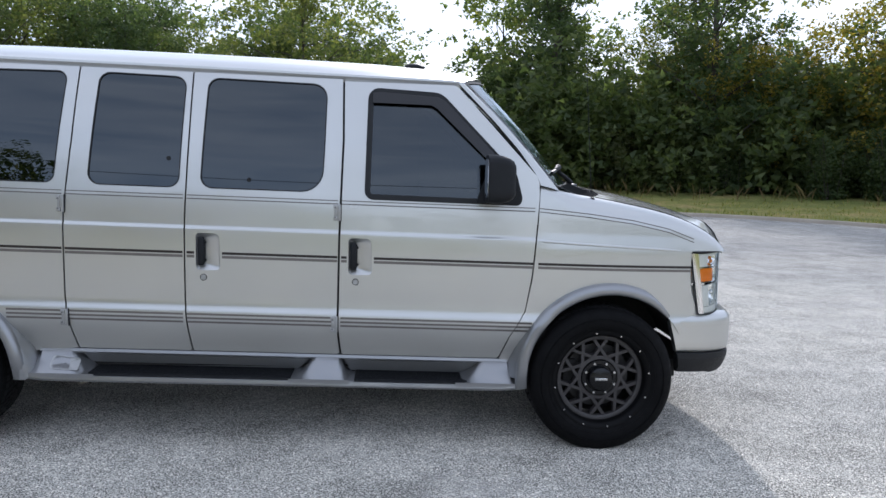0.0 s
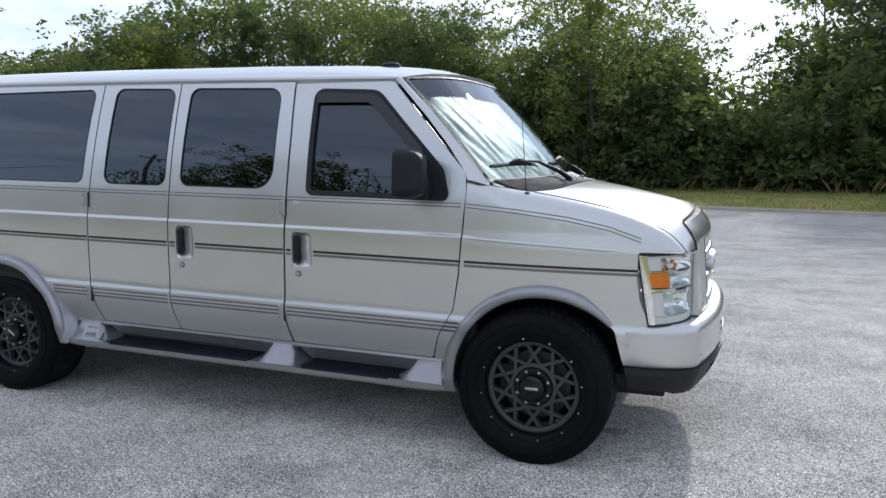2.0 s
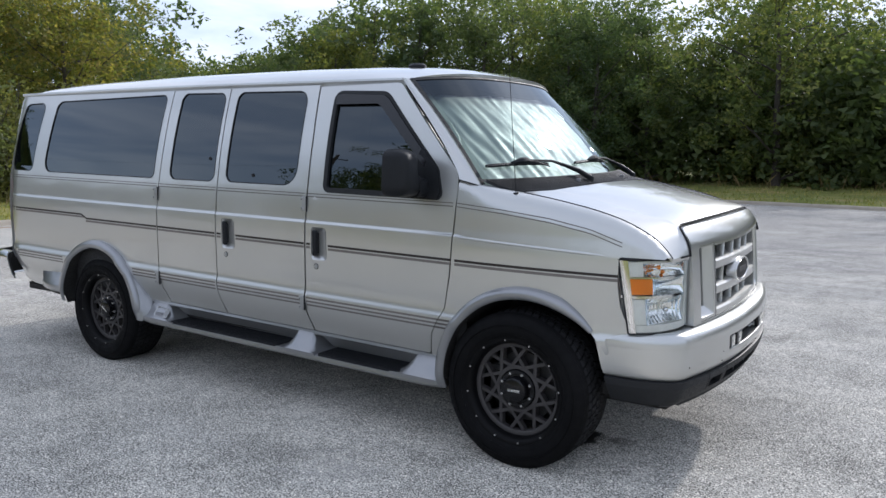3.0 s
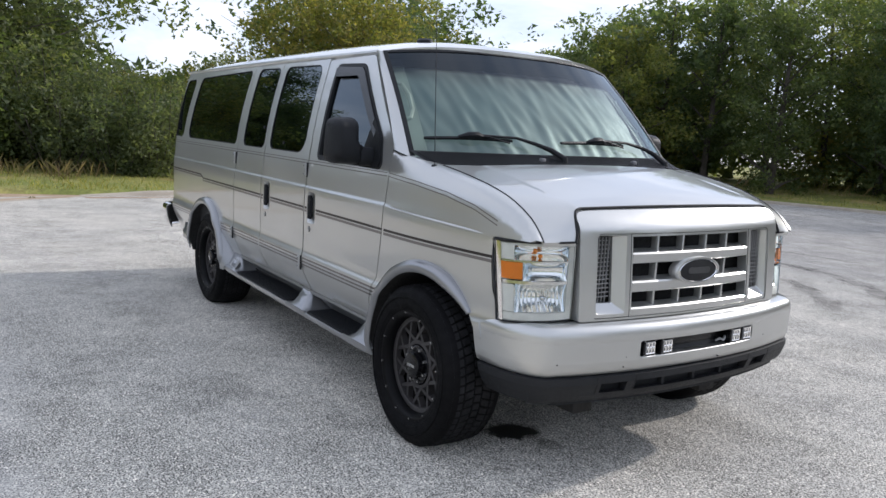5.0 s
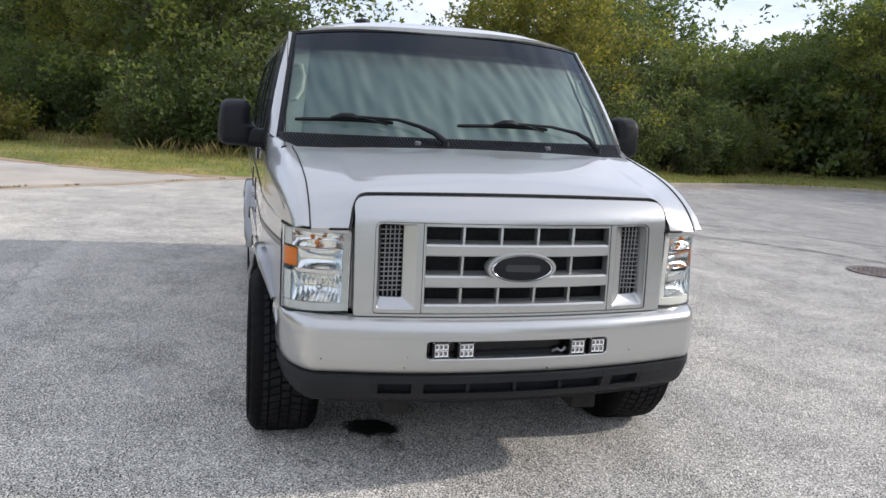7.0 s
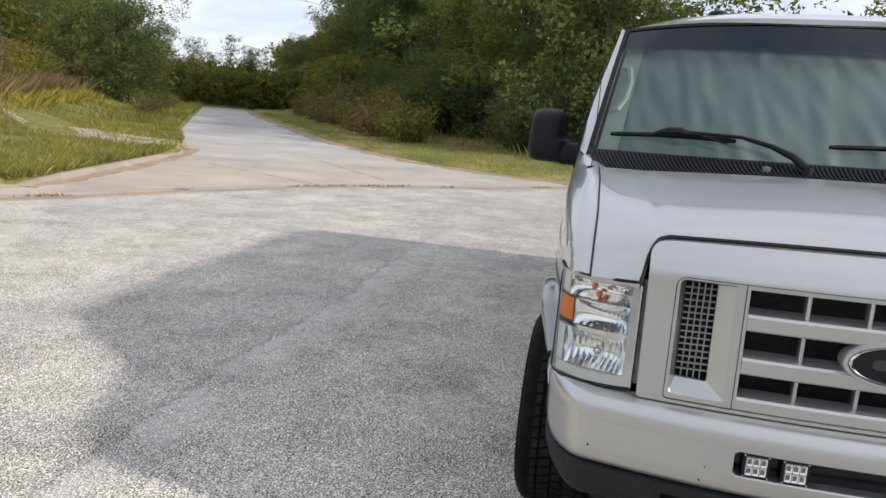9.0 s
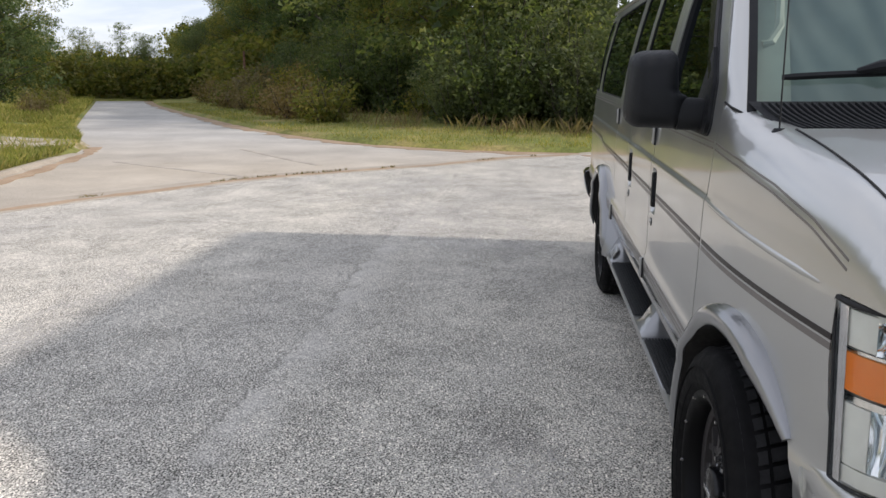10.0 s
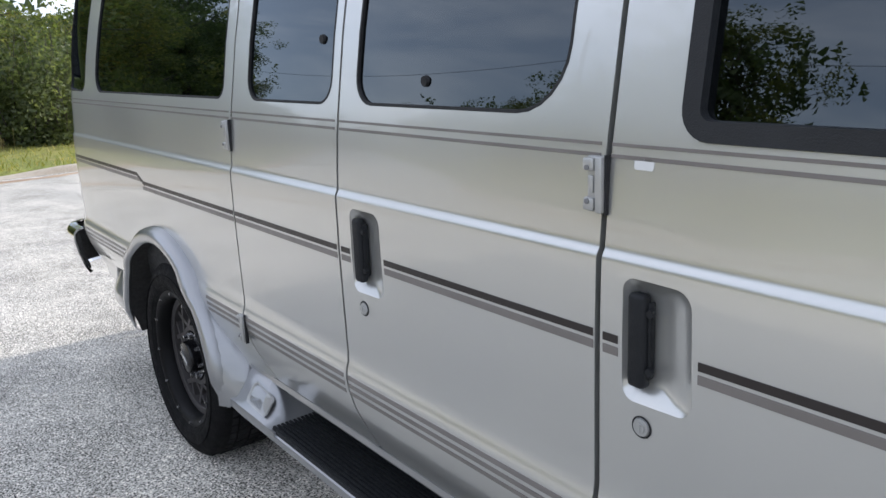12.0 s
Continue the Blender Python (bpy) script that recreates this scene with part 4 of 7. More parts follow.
def rail(points, s):
    """A smooth curve through evenly spaced points, s from 0 to 1."""
    k = max(0.0, min(1.0, s)) * (len(points) - 1)
    i = min(int(k), len(points) - 2)
    f = k - i
    p = [Vector(points[max(0, min(len(points) - 1, i + j))]) for j in (-1, 0, 1, 2)]
    return 0.5 * (2 * p[1] + (p[2] - p[0]) * f + (2 * p[0] - 5 * p[1] + 4 * p[2] - p[3]) * f * f + (3 * p[1] - p[0] - 3 * p[2] + p[3]) * f ** 3)


# hood: (x, z) along its middle, along the edge of its raised centre and along the seam at its side
HOOD_MID = [(0.07, 1.374), (0.165, 1.360), (0.26, 1.345), (0.355, 1.327), (0.45, 1.307), (0.54, 1.286), (0.62, 1.262), (0.690, 1.231), (0.738, 1.193), (0.765, 1.142), (0.775, 1.085)]
HOOD_DOME = [(0.04, 1.359), (0.135, 1.341), (0.23, 1.321), (0.325, 1.301), (0.42, 1.281), (0.51, 1.262), (0.59, 1.245), (0.662, 1.222), (0.712, 1.185), (0.740, 1.137), (0.752, 1.086)]
HOOD_SEAM = [(-0.05, 1.352), (0.04, 1.339), (0.13, 1.324), (0.22, 1.308), (0.31, 1.290), (0.39, 1.270), (0.47, 1.245), (0.55, 1.211), (0.625, 1.168), (0.680, 1.118), (0.706, 1.085)]
SEAM_LINE = [tuple(rail(HOOD_SEAM, k / 40)) for k in range(41)]
SEAM_X, SEAM_Z = [p[0] for p in SEAM_LINE], [p[1] for p in SEAM_LINE]


def top_of_fender(x):
    if x < -0.05:
        return float(np.interp(x, [-0.5, -0.37, -0.26, -0.2, -0.14, -0.09, -0.05], [1.412, 1.408, 1.390, 1.377, 1.364, 1.357, 1.352]))
    return float(np.interp(x, SEAM_X, SEAM_Z))


def roll(x):
    """Radius of the fender's rounded shoulder."""
    return float(np.interp(x, [-0.37, -0.25, -0.13, 0.0, 0.3, 0.55, 0.7, 0.73], [0.02, 0.058, 0.09, 0.103, 0.098, 0.072, 0.042, 0.03]))


def fold(x, q):
    """Height and half width on the fender, q running up the side and over the shoulder."""
    r, top = roll(x), top_of_fender(x)
    a = max(0.0, min(1.5707, (q - (top - r)) / r))
    z = q if a == 0 else top - r + r * math.sin(a)
    return z, half(x, z, False) - r * (1 - math.cos(a))


def over(x):
    return top_of_fender(x) + 0.5707 * roll(x)


def half(x, z, shoulder=True):
    """Half the body's width at a place along it and a height."""
    w = float(np.interp(z, PROFILE_Z, PROFILE_W)) + 0.016
    if x > -0.365 and 1.08 < z < 1.17:
        w = 1.003 + (0.993 - 1.003) * (z - 1.08) / 0.09
    if x > -0.3:
        w -= 0.085 * ((x + 0.3) / 0.9) ** 2
    if x < -4.60:
        u = min(1.0, (-4.60 - x) / 0.30)
        w -= 0.26 * (1 - math.sqrt(max(0.0, 1 - u * u)))
    if shoulder and x > -0.37:
        r = roll(x)
        d = z - (top_of_fender(x) - r)
        if d > 0:
            w -= r - math.sqrt(max(0.0, r * r - min(d, r) ** 2))
    return w


def flank(x, z):
    return half(x, z, False)


def raked(bm):
    for v in bm.verts:
        v.co.z += LEAN * (v.co.y + 0.97) - RAKE * v.co.x
    return bm


ZCUTS = [0.36, 0.40, 0.44, 0.47, 0.52, 0.56, 0.60, 0.64, 0.675, 0.685, 0.695, 0.705, 0.715, 0.727, 0.74, 0.78, 0.82, 0.88, 0.94, 1.0, 1.05, 1.115, 1.120, 1.126,
         1.131, 1.137, 1.143, 1.15, 1.20, 1.25, 1.275, 1.30, 1.33, 1.36, 1.42, 1.48, 1.54, 1.60, 1.66, 1.72, 1.78, 1.84, 1.89]
UPPER = [1.30, 1.33, 1.36, 1.42, 1.48, 1.54, 1.60, 1.66, 1.72, 1.78, 1.84, 1.89]


def panel(outline, holes=(), side=-1, depth=0.022, lift=0.0, xcuts=(), zcuts=ZCUTS, surface=half):
    """A sheet-metal panel: an outline with holes in (x, z), laid on the body's side and turned in at its edges."""
    bm = bmesh.new()
    edges = []
    for loop in (outline, *holes):
        vs = [bm.verts.new((x, 0, z)) for x, z in loop]
        edges += [bm.edges.new((vs[i], vs[(i + 1) % len(vs)])) for i in range(len(vs))]
    bmesh.ops.triangle_fill(bm, use_beauty=True, edges=edges, normal=(0, -1, 0))
    for z in zcuts:
        bmesh.ops.bisect_plane(bm, geom=bm.verts[:] + bm.edges[:] + bm.faces[:], plane_co=(0, 0, z), plane_no=(0, 0, 1))
    for x in xcuts:
        bmesh.ops.bisect_plane(bm, geom=bm.verts[:] + bm.edges[:] + bm.faces[:], plane_co=(x, 0, 0), plane_no=(1, 0, 0))
    bmesh.ops.dissolve_degenerate(bm, dist=0.0008, edges=bm.edges)
    rim = [e for e in bm.edges if e.is_boundary]
    if surface is not fold:
        skin = bm.faces.layers.int.new("skin")
        nrm = bm.verts.layers.float_vector.new("surface_normal")
        for f in bm.faces:
            f[skin] = 1
    deep = bmesh.ops.extrude_edge_only(bm, edges=rim)
    inner = {v for v in deep["geom"] if isinstance(v, bmesh.types.BMVert)}
    if surface is not fold:
        for g in deep["geom"]:
            if isinstance(g, bmesh.types.BMFace):
                g[skin] = 0
        for v in bm.verts:
            x, z, e = v.co.x, v.co.z, 0.004
            v[nrm] = Vector(((surface(x - e, z) - surface(x + e, z)) / (2 * e), side, (surface(x, z - e) - surface(x, z + e)) / (2 * e))).normalized()
    for v in bm.verts:
        if surface is fold:
            v.co.z, w = fold(v.co.x, v.co.z)
        else:
            w = surface(v.co.x, v.co.z) + lift
        v.co.y = side * (w - (depth if v in inner else 0))
    return raked(bm)


def strip(x0, x1, z0, z1, side=-1, lift=0.0012, surface=half, slope=0.0, n=None):
    """A painted line on the body's side."""
    n = n or max(2, int((x1 - x0) / 0.06))
    rings = []
    for i in range(n + 1):
        x = x0 + (x1 - x0) * i / n
        dz = slope * (x - x0)
        a, b = (side * (surface(x, z + dz) + lift) for z in (z0, z1))
        rings.append([(x, a, z0 + dz), (x, b, z1 + dz), (x, b - side * 0.003, z1 + dz), (x, a - side * 0.003, z0 + dz)])
    return raked(sweep(bmesh.new(), rings))


LATCHES = [(-1.87, 1.376), (-2.277, 1.469)]
FRONT_DOOR = [(-1.392, 1.905, 0), (-1.386, 1.60, 0), (-1.40, 1.10, 0), (-1.405, 0.62, 0), (-1.392, 0.468, 0.01), (-0.552, 0.468, 0.02), (-0.505, 0.60, 0.05), (-0.425, 0.74, 0.1), (-0.396, 0.92, 0.2), (-0.374, 1.20, 0), (-0.362, 1.345, 0.03),
              (-0.366, 1.442, 0.08), (-0.805, 1.912, 0.06)]
SIDE_A = [(-2.165, 1.915, 0), (-2.172, 1.60, 0), (-2.187, 1.17, 0), (-2.186, 0.75, 0.03), (-2.165, 0.468, 0.01), (-1.403, 0.468, 0.01), (-1.416, 0.62, 0), (-1.411, 1.10, 0), (-1.397, 1.60, 0), (-1.403, 1.915, 0)]
SIDE_B = [(-2.735, 1.915, 0), (-2.755, 1.55, 0), (-2.788, 1.17, 0), (-2.787, 0.75, 0.03), (-2.748, 0.468, 0.01), (-2.173, 0.468, 0.01), (-2.194, 0.75, 0.03), (-2.195, 1.17, 0), (-2.180, 1.60, 0), (-2.173, 1.915, 0)]


def arc(cx, cz, r, a0, a1, n=20):
    return [(cx + r * math.cos(radians(a0 + (a1 - a0) * k / n)), cz + r * math.sin(radians(a0 + (a1 - a0) * k / n))) for k in range(n + 1)]


def poly(corners):
    return rounded(corners)


REAR_AXLE = -3.505
ARCH_Z = 0.395
quarter_arch = [(x, z) for x, z in arc(REAR_AXLE, ARCH_Z - 0.06, 0.46, 8, 172)]
QUARTER = poly([(-2.743, 1.915, 0), (-2.763, 1.55, 0), (-2.796, 1.17, 0), (-2.795, 0.75, 0.03), (-2.756, 0.468, 0)])
QUARTER += [(-3.02, 0.44)] + quarter_arch + [(-3.975, 0.40), (-4.10, 0.375), (-4.55, 0.40), (-4.75, 0.45), (-4.88, 0.56), (-4.895, 0.8), (-4.895, 1.25), (-4.86, 1.5), (-4.78, 1.80), (-4.70, 1.915)]
ARCH_X = 0.045
fender_arch = [(x, z) for x, z in arc(ARCH_X, ARCH_Z, 0.46, 8, 172)]
FENDER = [(-0.366, 1.20), (-0.388, 0.92)] + [(-0.42, 0.74), (-0.50, 0.60), (-0.545, 0.468), (-0.50, 0.43)] + [p for p in reversed(fender_arch)] + [(0.44, 0.70), (0.50, 0.712), (0.555, 0.72), (0.50, 0.86), (0.487, 0.95), (0.488, 1.075), (0.50, 1.086), (0.56, 1.0865), (0.63, 1.0865), (0.685, 1.0865)]
FENDER += [(x, over(x)) for x in (0.702, 0.69, 0.675, 0.655, 0.63, 0.6, 0.55, 0.5, 0.45, 0.4, 0.35, 0.3, 0.25, 0.2, 0.15, 0.1, 0.05, 0.0, -0.05, -0.07, -0.09, -0.115, -0.14, -0.17, -0.2, -0.25, -0.3, -0.356)]
WIN_A = [(-2.118, 1.325, 0.06), (-1.495, 1.325, 0.13), (-1.485, 1.55, 0), (-1.478, 1.885, 0.075), (-2.092, 1.892, 0.06)]
WIN_B = [(-2.680, 1.322, 0.06), (-2.220, 1.322, 0.06), (-2.198, 1.890, 0.06), (-2.640, 1.896, 0.06)]
WIN_C = [(-4.235, 1.322, 0.08), (-2.840, 1.322, 0.05), (-2.795, 1.892, 0.05), (-4.150, 1.868, 0.08)]
WIN_D = [(-4.74, 1.325, 0.06), (-4.395, 1.322, 0.06), (-4.305, 1.862, 0.06), (-4.60, 1.855, 0.07)]
WIN_F = [(-1.280, 1.300, 0.045), (-0.470, 1.297, 0.03), (-0.452, 1.33, 0.05), (-0.485, 1.46, 0.08), (-0.885, 1.868, 0.10), (-1.268, 1.880, 0.06)]


def grown(outline, d):
    """An outline moved outward by d."""
    c = sum((Vector(p) for p in outline), Vector((0, 0))) / len(outline)
    out, n = [], len(outline)
    area = sum(outline[i - 1][0] * outline[i][1] - outline[i][0] * outline[i - 1][1] for i in range(n))
    s = 1 if area > 0 else -1
    for i in range(n):
        a, p, b = (Vector(outline[(i + k) % n]) for k in (-1, 0, 1))
        t = (b - a)
        t.normalize()
        out.append((p.x + t.y * d * s, p.y - t.x * d * s))
    return out


def ring(outline, d, side, lift, depth, surface=half):
    """A band of width d round an opening."""
    return panel(outline, [grown(outline, -d)], side, depth, lift, zcuts=UPPER, surface=surface)


def pane(outline, side, sink=0.006):
    bm = panel(grown(outline, -0.004), (), side, 0.004, -sink, zcuts=UPPER)
    return bm


def hinge(parent, x, z, side, h=0.085):
    """Two leaves on either side of the door gap, knuckles with a shadowed slot between them."""
    y = side * max(half(x, z), half(x, z - h / 2), half(x, z + h / 2))

    def plate(x0, x1, z0, z1, proud, bevel):
        return ((x0, min(y - side * 0.004, y + side * proud), z0), (x1, max(y - side * 0.004, y + side * proud), z1), bevel)
    bm = bmesh.new()
    for lo, hi, bev in (plate(x - 0.034, x - 0.013, z + h * 0.24, z + h * 0.47, 0.013, 0.003), plate(x - 0.034, x - 0.013, z - h * 0.47, z - h * 0.24, 0.013, 0.003), plate(x - 0.030, x - 0.010, z - h * 0.5, z + h * 0.5, 0.0065, 0.002), plate(x - 0.026, x - 0.016, z - h * 0.16, z + h * 0.16, 0.010, 0.002)):
        box(bm, lo, hi, bev)
    leaf = part("hinge", raked(bm), HINGE, parent, "bare exposed door hinge")
    bm = bmesh.new()
    box(bm, *plate(x - 0.010, x + 0.003, z - h * 0.5, z + h * 0.5, 0.0135, 0.003)[:2], 0.003)
    part("hinge_leaf", raked(bm), HINGE, leaf)
    for dz in (-0.30, 0.30):
        bm = bmesh.new()
        rod(bm, (x - 0.0245, y + side * 0.012, z + h * dz), (x - 0.0245, y + side * 0.0155, z + h * dz), 0.0045, 0.004, 8)
        part("hinge_bolt", raked(bm), GREYPLATE, leaf)
    bm = bmesh.new()
    box(bm, *plate(x + 0.003, x + 0.0065, z - h * 0.53, z + h * 0.53, 0.006, 0)[:2])
    part("hinge_gap", raked(bm), BLACK, leaf, "dark gap beside the hinge")


def cup_outline(x, z):
    return rounded([(x - 0.006, z - 0.100, 0.022), (x + 0.118, z - 0.096, 0.026), (x + 0.112, z + 0.092, 0.028), (x - 0.006, z + 0.094, 0.022)])


def door_handle(parent, x, z, side):
    """A recessed cup with a black upright pull and a round key lock below."""
    rim = cup_outline(x, z)
    cx, cz = x + 0.018, z + 0.004
    rings = []
    for k, kz, deep in ((1.0, 1.0, 0.0), (0.97, 0.975, 0.003), (0.80, 0.90, 0.008), (0.50, 0.80, 0.018), (0.38, 0.74, 0.021), (0.05, 0.2, 0.021)):
        rings.append([(cx + (px - cx) * k, side * (half(px, pz) - deep), cz + (pz - cz) * kz) for px, pz in rim])
    bm = sweep(bmesh.new(), rings, True, False)
    bm.verts.ensure_lookup_table()
    bm.faces.new(bm.verts[-len(rim):])
    part("handle_cup", raked(bm), PAINT, parent, "", 50)
    bm = bmesh.new()
    y = side * (half(x, z) + 0.004)
    box(bm, (x + 0.004, min(y, y - side * 0.022), z - 0.075), (x + 0.036, max(y, y - side * 0.022), z + 0.072), 0.008, 3)
    box(bm, (x + 0.034, min(y - side * 0.01, y - side * 0.024), z - 0.06), (x + 0.040, max(y - side * 0.01, y - side * 0.024), z + 0.06), 0.003)
    for dz in (-0.045, 0.045):
        rod(bm, (x + 0.042, y - side * 0.012, z + dz), (x + 0.042, y - side * 0.004, z + dz), 0.006, n=8)
    part("door_handle", raked(bm), TRIM, parent, "black upright pull handle")
    bm = bmesh.new()
    zl = z - 0.135
    yl = side * half(x, zl)
    rod(bm, (x + 0.032, yl - side * 0.004, zl), (x + 0.032, yl + side * 0.004, zl), 0.016, 0.0135, 20)
    rod(bm, (x + 0.032, yl, zl), (x + 0.032, yl + side * 0.006, zl), 0.009, 0.008, 16)
    box(bm, (x + 0.0305, min(yl, yl + side * 0.0075), zl - 0.006), (x + 0.0335, max(yl, yl + side * 0.0075), zl + 0.006))
    part("lock", raked(bm), HINGE, parent, "round key lock")
    seal = [(x + 0.032 + 0.0165 * math.cos(k * math.tau / 20), yl + side * 0.001, zl + 0.0165 * math.sin(k * math.tau / 20)) for k in range(21)]
    part("lock_gasket", raked(tube(bmesh.new(), seal, [0.0014] * 21, 5)), BLACK, parent)


def stripes(parent, x0, x1, side, cut=None, low=True, upper=True):
    """The belt line, the dark and taupe pair and the three low lines of one panel."""
    runs = [(x0, x1)] if cut is None else [(x0, cut[0]), (cut[1], x1)]
    for a, b in runs:
        part("pinstripe", strip(a, b, 0.990, 1.003, side), DARKSTRIPE, parent, "dark pinstripe")
        part("pinstripe", strip(a, b, 0.970, 0.984, side), GREYSTRIPE, parent, "taupe pinstripe")
    if upper:
        part("pinstripe", strip(x0, x1, 1.2855, 1.2905, side), GREYSTRIPE, parent, "taupe pinstripe")
        part("pinstripe", strip(x0, x1, 1.268, 1.274, side), GREYSTRIPE, parent, "taupe pinstripe")
    if low:
        for z in (0.673, 0.652, 0.631):
            part("pinstripe", strip(x0, x1, z, z + 0.0105, side), GREYSTRIPE, parent, "taupe pinstripe")


def build_side(side):
    fr = [x / 10 for x in range(-14, 7)]
    # front door
    door = part("front_door", panel(poly(FRONT_DOOR), [poly(WIN_F), cup_outline(-1.352, 1.005)], side, surface=flank), PAINT, van, angle=30)
    part("window_frame", ring(poly(WIN_F), 0.028, side, 0.005, 0.03), VALANCE, door, "black rubber window frame")
    inner_f = grown(poly(WIN_F), -0.024)
    part("window_pane", pane(inner_f, side, 0.012), DOORGLASS, door, "dark tinted side glass")
    # smoked rain visor along the top and the slanted front of the window
    vis = [(-1.245, 1.80), (-1.245, 1.852), (-1.20, 1.858), (-0.90, 1.845), (-0.865, 1.825), (-0.545, 1.50), (-0.505, 1.44), (-0.55, 1.44), (-0.60, 1.49), (-0.91, 1.785), (-0.94, 1.80)]
    part("window_visor", panel(vis, (), side, 0.012, 0.015, zcuts=[1.5, 1.6, 1.7]), VISOR, door, "smoked rain visor over the side window")
    part("mirror_sail", panel(rounded([(-0.70, 1.306, 0), (-0.478, 1.303, 0.03), (-0.462, 1.34, 0.04), (-0.49, 1.455, 0.04), (-0.60, 1.565, 0)]), (), side, 0.03, 0.016, zcuts=[1.36]), TRIM, door, "black plastic mirror mount")
    stripes(door, -1.395, -0.385, side, (-1.366, -1.226))
    door_handle(door, -1.352, 1.005, side)
    hinge(door, -1.402, 1.228, side)
    hinge(door, -1.412, 0.645, side)
    # door mirror: a tall two-pane housing on a thick arm
    bm = bmesh.new()
    rings = []
    for u, lo, hi, thick in ((0.0, 1.312, 1.404, 0.070), (0.04, 1.309, 1.408, 0.066), (0.11, 1.311, 1.412, 0.062)):
        block = rounded([(-0.592 - thick, lo, 0.02), (-0.592 + thick, lo, 0.035), (-0.592 + thick * 0.8, hi, 0.03), (-0.592 - thick * 0.8, hi, 0.02)], 4)
        rings.append([(x, side * (0.955 + u), z) for x, z in block])
    sweep(bm, rings)
    mirror = part("door_mirror", raked(bm), TRIM, van, "large black towing mirror")
    bm = bmesh.new()
    rings = []
    outline = rounded([(1.032, 1.310, 0.035), (1.228, 1.318, 0.05), (1.212, 1.556, 0.045), (1.062, 1.560, 0.04), (1.056, 1.428, 0.03), (1.020, 1.410, 0.02)], 5)
    for u, grow, gz in ((-0.082, 0.50, 0.62), (-0.070, 0.70, 0.79), (-0.048, 0.85, 0.90), (-0.018, 0.95, 0.97), (0.012, 1.0, 1.0), (0.045, 0.995, 0.995), (0.058, 0.965, 0.975)):
        cy, cz = 1.150, 1.430
        rings.append([(-0.605 - u, side * (cy + (y - cy) * grow), cz + (z - cz) * gz) for y, z in outline])
    sweep(bm, rings)
    part("mirror_housing", raked(bm), TRIM, mirror, "", 70)
    bm = bmesh.new()
    outline = rounded([(1.07, 1.34, 0.03), (1.21, 1.345, 0.04), (1.193, 1.535, 0.04), (1.075, 1.535, 0.03)], 5)
    sweep(bm, [[(-0.662 - d, side * y, z) for y, z in outline] for d in (0.0, 0.004)])
    part("mirror_glass", raked(bm), CHROME, mirror, "mirror glass")
    # two side doors
    a = part("side_door", panel(poly(SIDE_A), [poly(WIN_A)] + ([cup_outline(-2.128, 1.005)] if side < 0 else []), side), PAINT, van, angle=30)
    part("window_pane", pane(poly(WIN_A), side), TINTED, a, "black privacy glass")
    part("window_frame", ring(poly(WIN_A), 0.006, side, 0.0005, 0.012), BLACK, a)
    stripes(a, -2.18, -1.415, side, (-2.142, -2.002) if side < 0 else None)
    if side < 0:
        door_handle(a, -2.128, 1.005, side)
    b = part("side_door", panel(poly(SIDE_B), [poly(WIN_B)], side), PAINT, van, angle=30)
    part("window_pane", pane(poly(WIN_B), side), TINTED, b, "black privacy glass")
    part("window_frame", ring(poly(WIN_B), 0.006, side, 0.0005, 0.012), BLACK, b)
    stripes(b, -2.785, -2.20, side)
    hinge(b, -2.788, 1.222, side)
    hinge(b, -2.775, 0.645, side)
    # rear quarter with a long and a short window
    q = part("rear_quarter_panel", panel(QUARTER, [poly(WIN_C), poly(WIN_D)], side, xcuts=[-4.6 - 0.02 * k for k in range(15)]), PAINT, van, angle=30)
    for w in (WIN_C, WIN_D):
        part("window_pane", pane(poly(w), side), TINTED, q, "black privacy glass")
        part("window_frame", ring(poly(w), 0.006, side, 0.0005, 0.012), BLACK, q)
    part("pinstripe", strip(-3.62, -2.80, 0.990, 1.003, side), DARKSTRIPE, q, "dark pinstripe")
    part("pinstripe", strip(-3.64, -2.80, 0.970, 0.984, side), GREYSTRIPE, q, "taupe pinstripe")
    part("pinstripe", strip(-3.70, -3.62, 1.018, 1.031, side, slope=-0.4), DARKSTRIPE, q, "dark pinstripe")
    part("pinstripe", strip(-4.86, -3.70, 1.018, 1.031, side), DARKSTRIPE, q, "dark pinstripe")
    part("pinstripe", strip(-4.86, -3.66, 0.999, 1.013, side), GREYSTRIPE, q, "taupe pinstripe")
    part("pinstripe", strip(-4.86, -2.80, 1.2855, 1.2905, side), GREYSTRIPE, q, "taupe pinstripe")
    part("pinstripe", strip(-4.86, -2.80, 1.268, 1.274, side), GREYSTRIPE, q, "taupe pinstripe")
    for z in (0.673, 0.652, 0.631):
        part("pinstripe", strip(-3.08, -2.795, z, z + 0.0105, side), GREYSTRIPE, q, "taupe pinstripe")
        part("pinstripe", strip(-4.86, -3.97, z, z + 0.0105, side), GREYSTRIPE, q, "taupe pinstripe")
    # front wing
    f = part("front_fender", panel(FENDER, (), side, xcuts=[-0.32 + 0.04 * k for k in range(26)], zcuts=sorted(ZCUTS[:28] + [1.06 + 0.014 * k for k in range(34)]), surface=fold), PAINT, van, angle=40)
    part("pinstripe", strip(-0.362, 0.488, 0.990, 1.003, side), DARKSTRIPE, f, "dark pinstripe")
    part("pinstripe", strip(-0.362, 0.488, 0.970, 0.984, side), GREYSTRIPE, f, "taupe pinstripe")
    for z in (0.673, 0.652, 0.631):
        part("pinstripe", strip(-0.50 + (z - 0.60) * 0.5, -0.39, z, z + 0.0105, side, n=3), GREYSTRIPE, f, "taupe pinstripe")
    rings = []
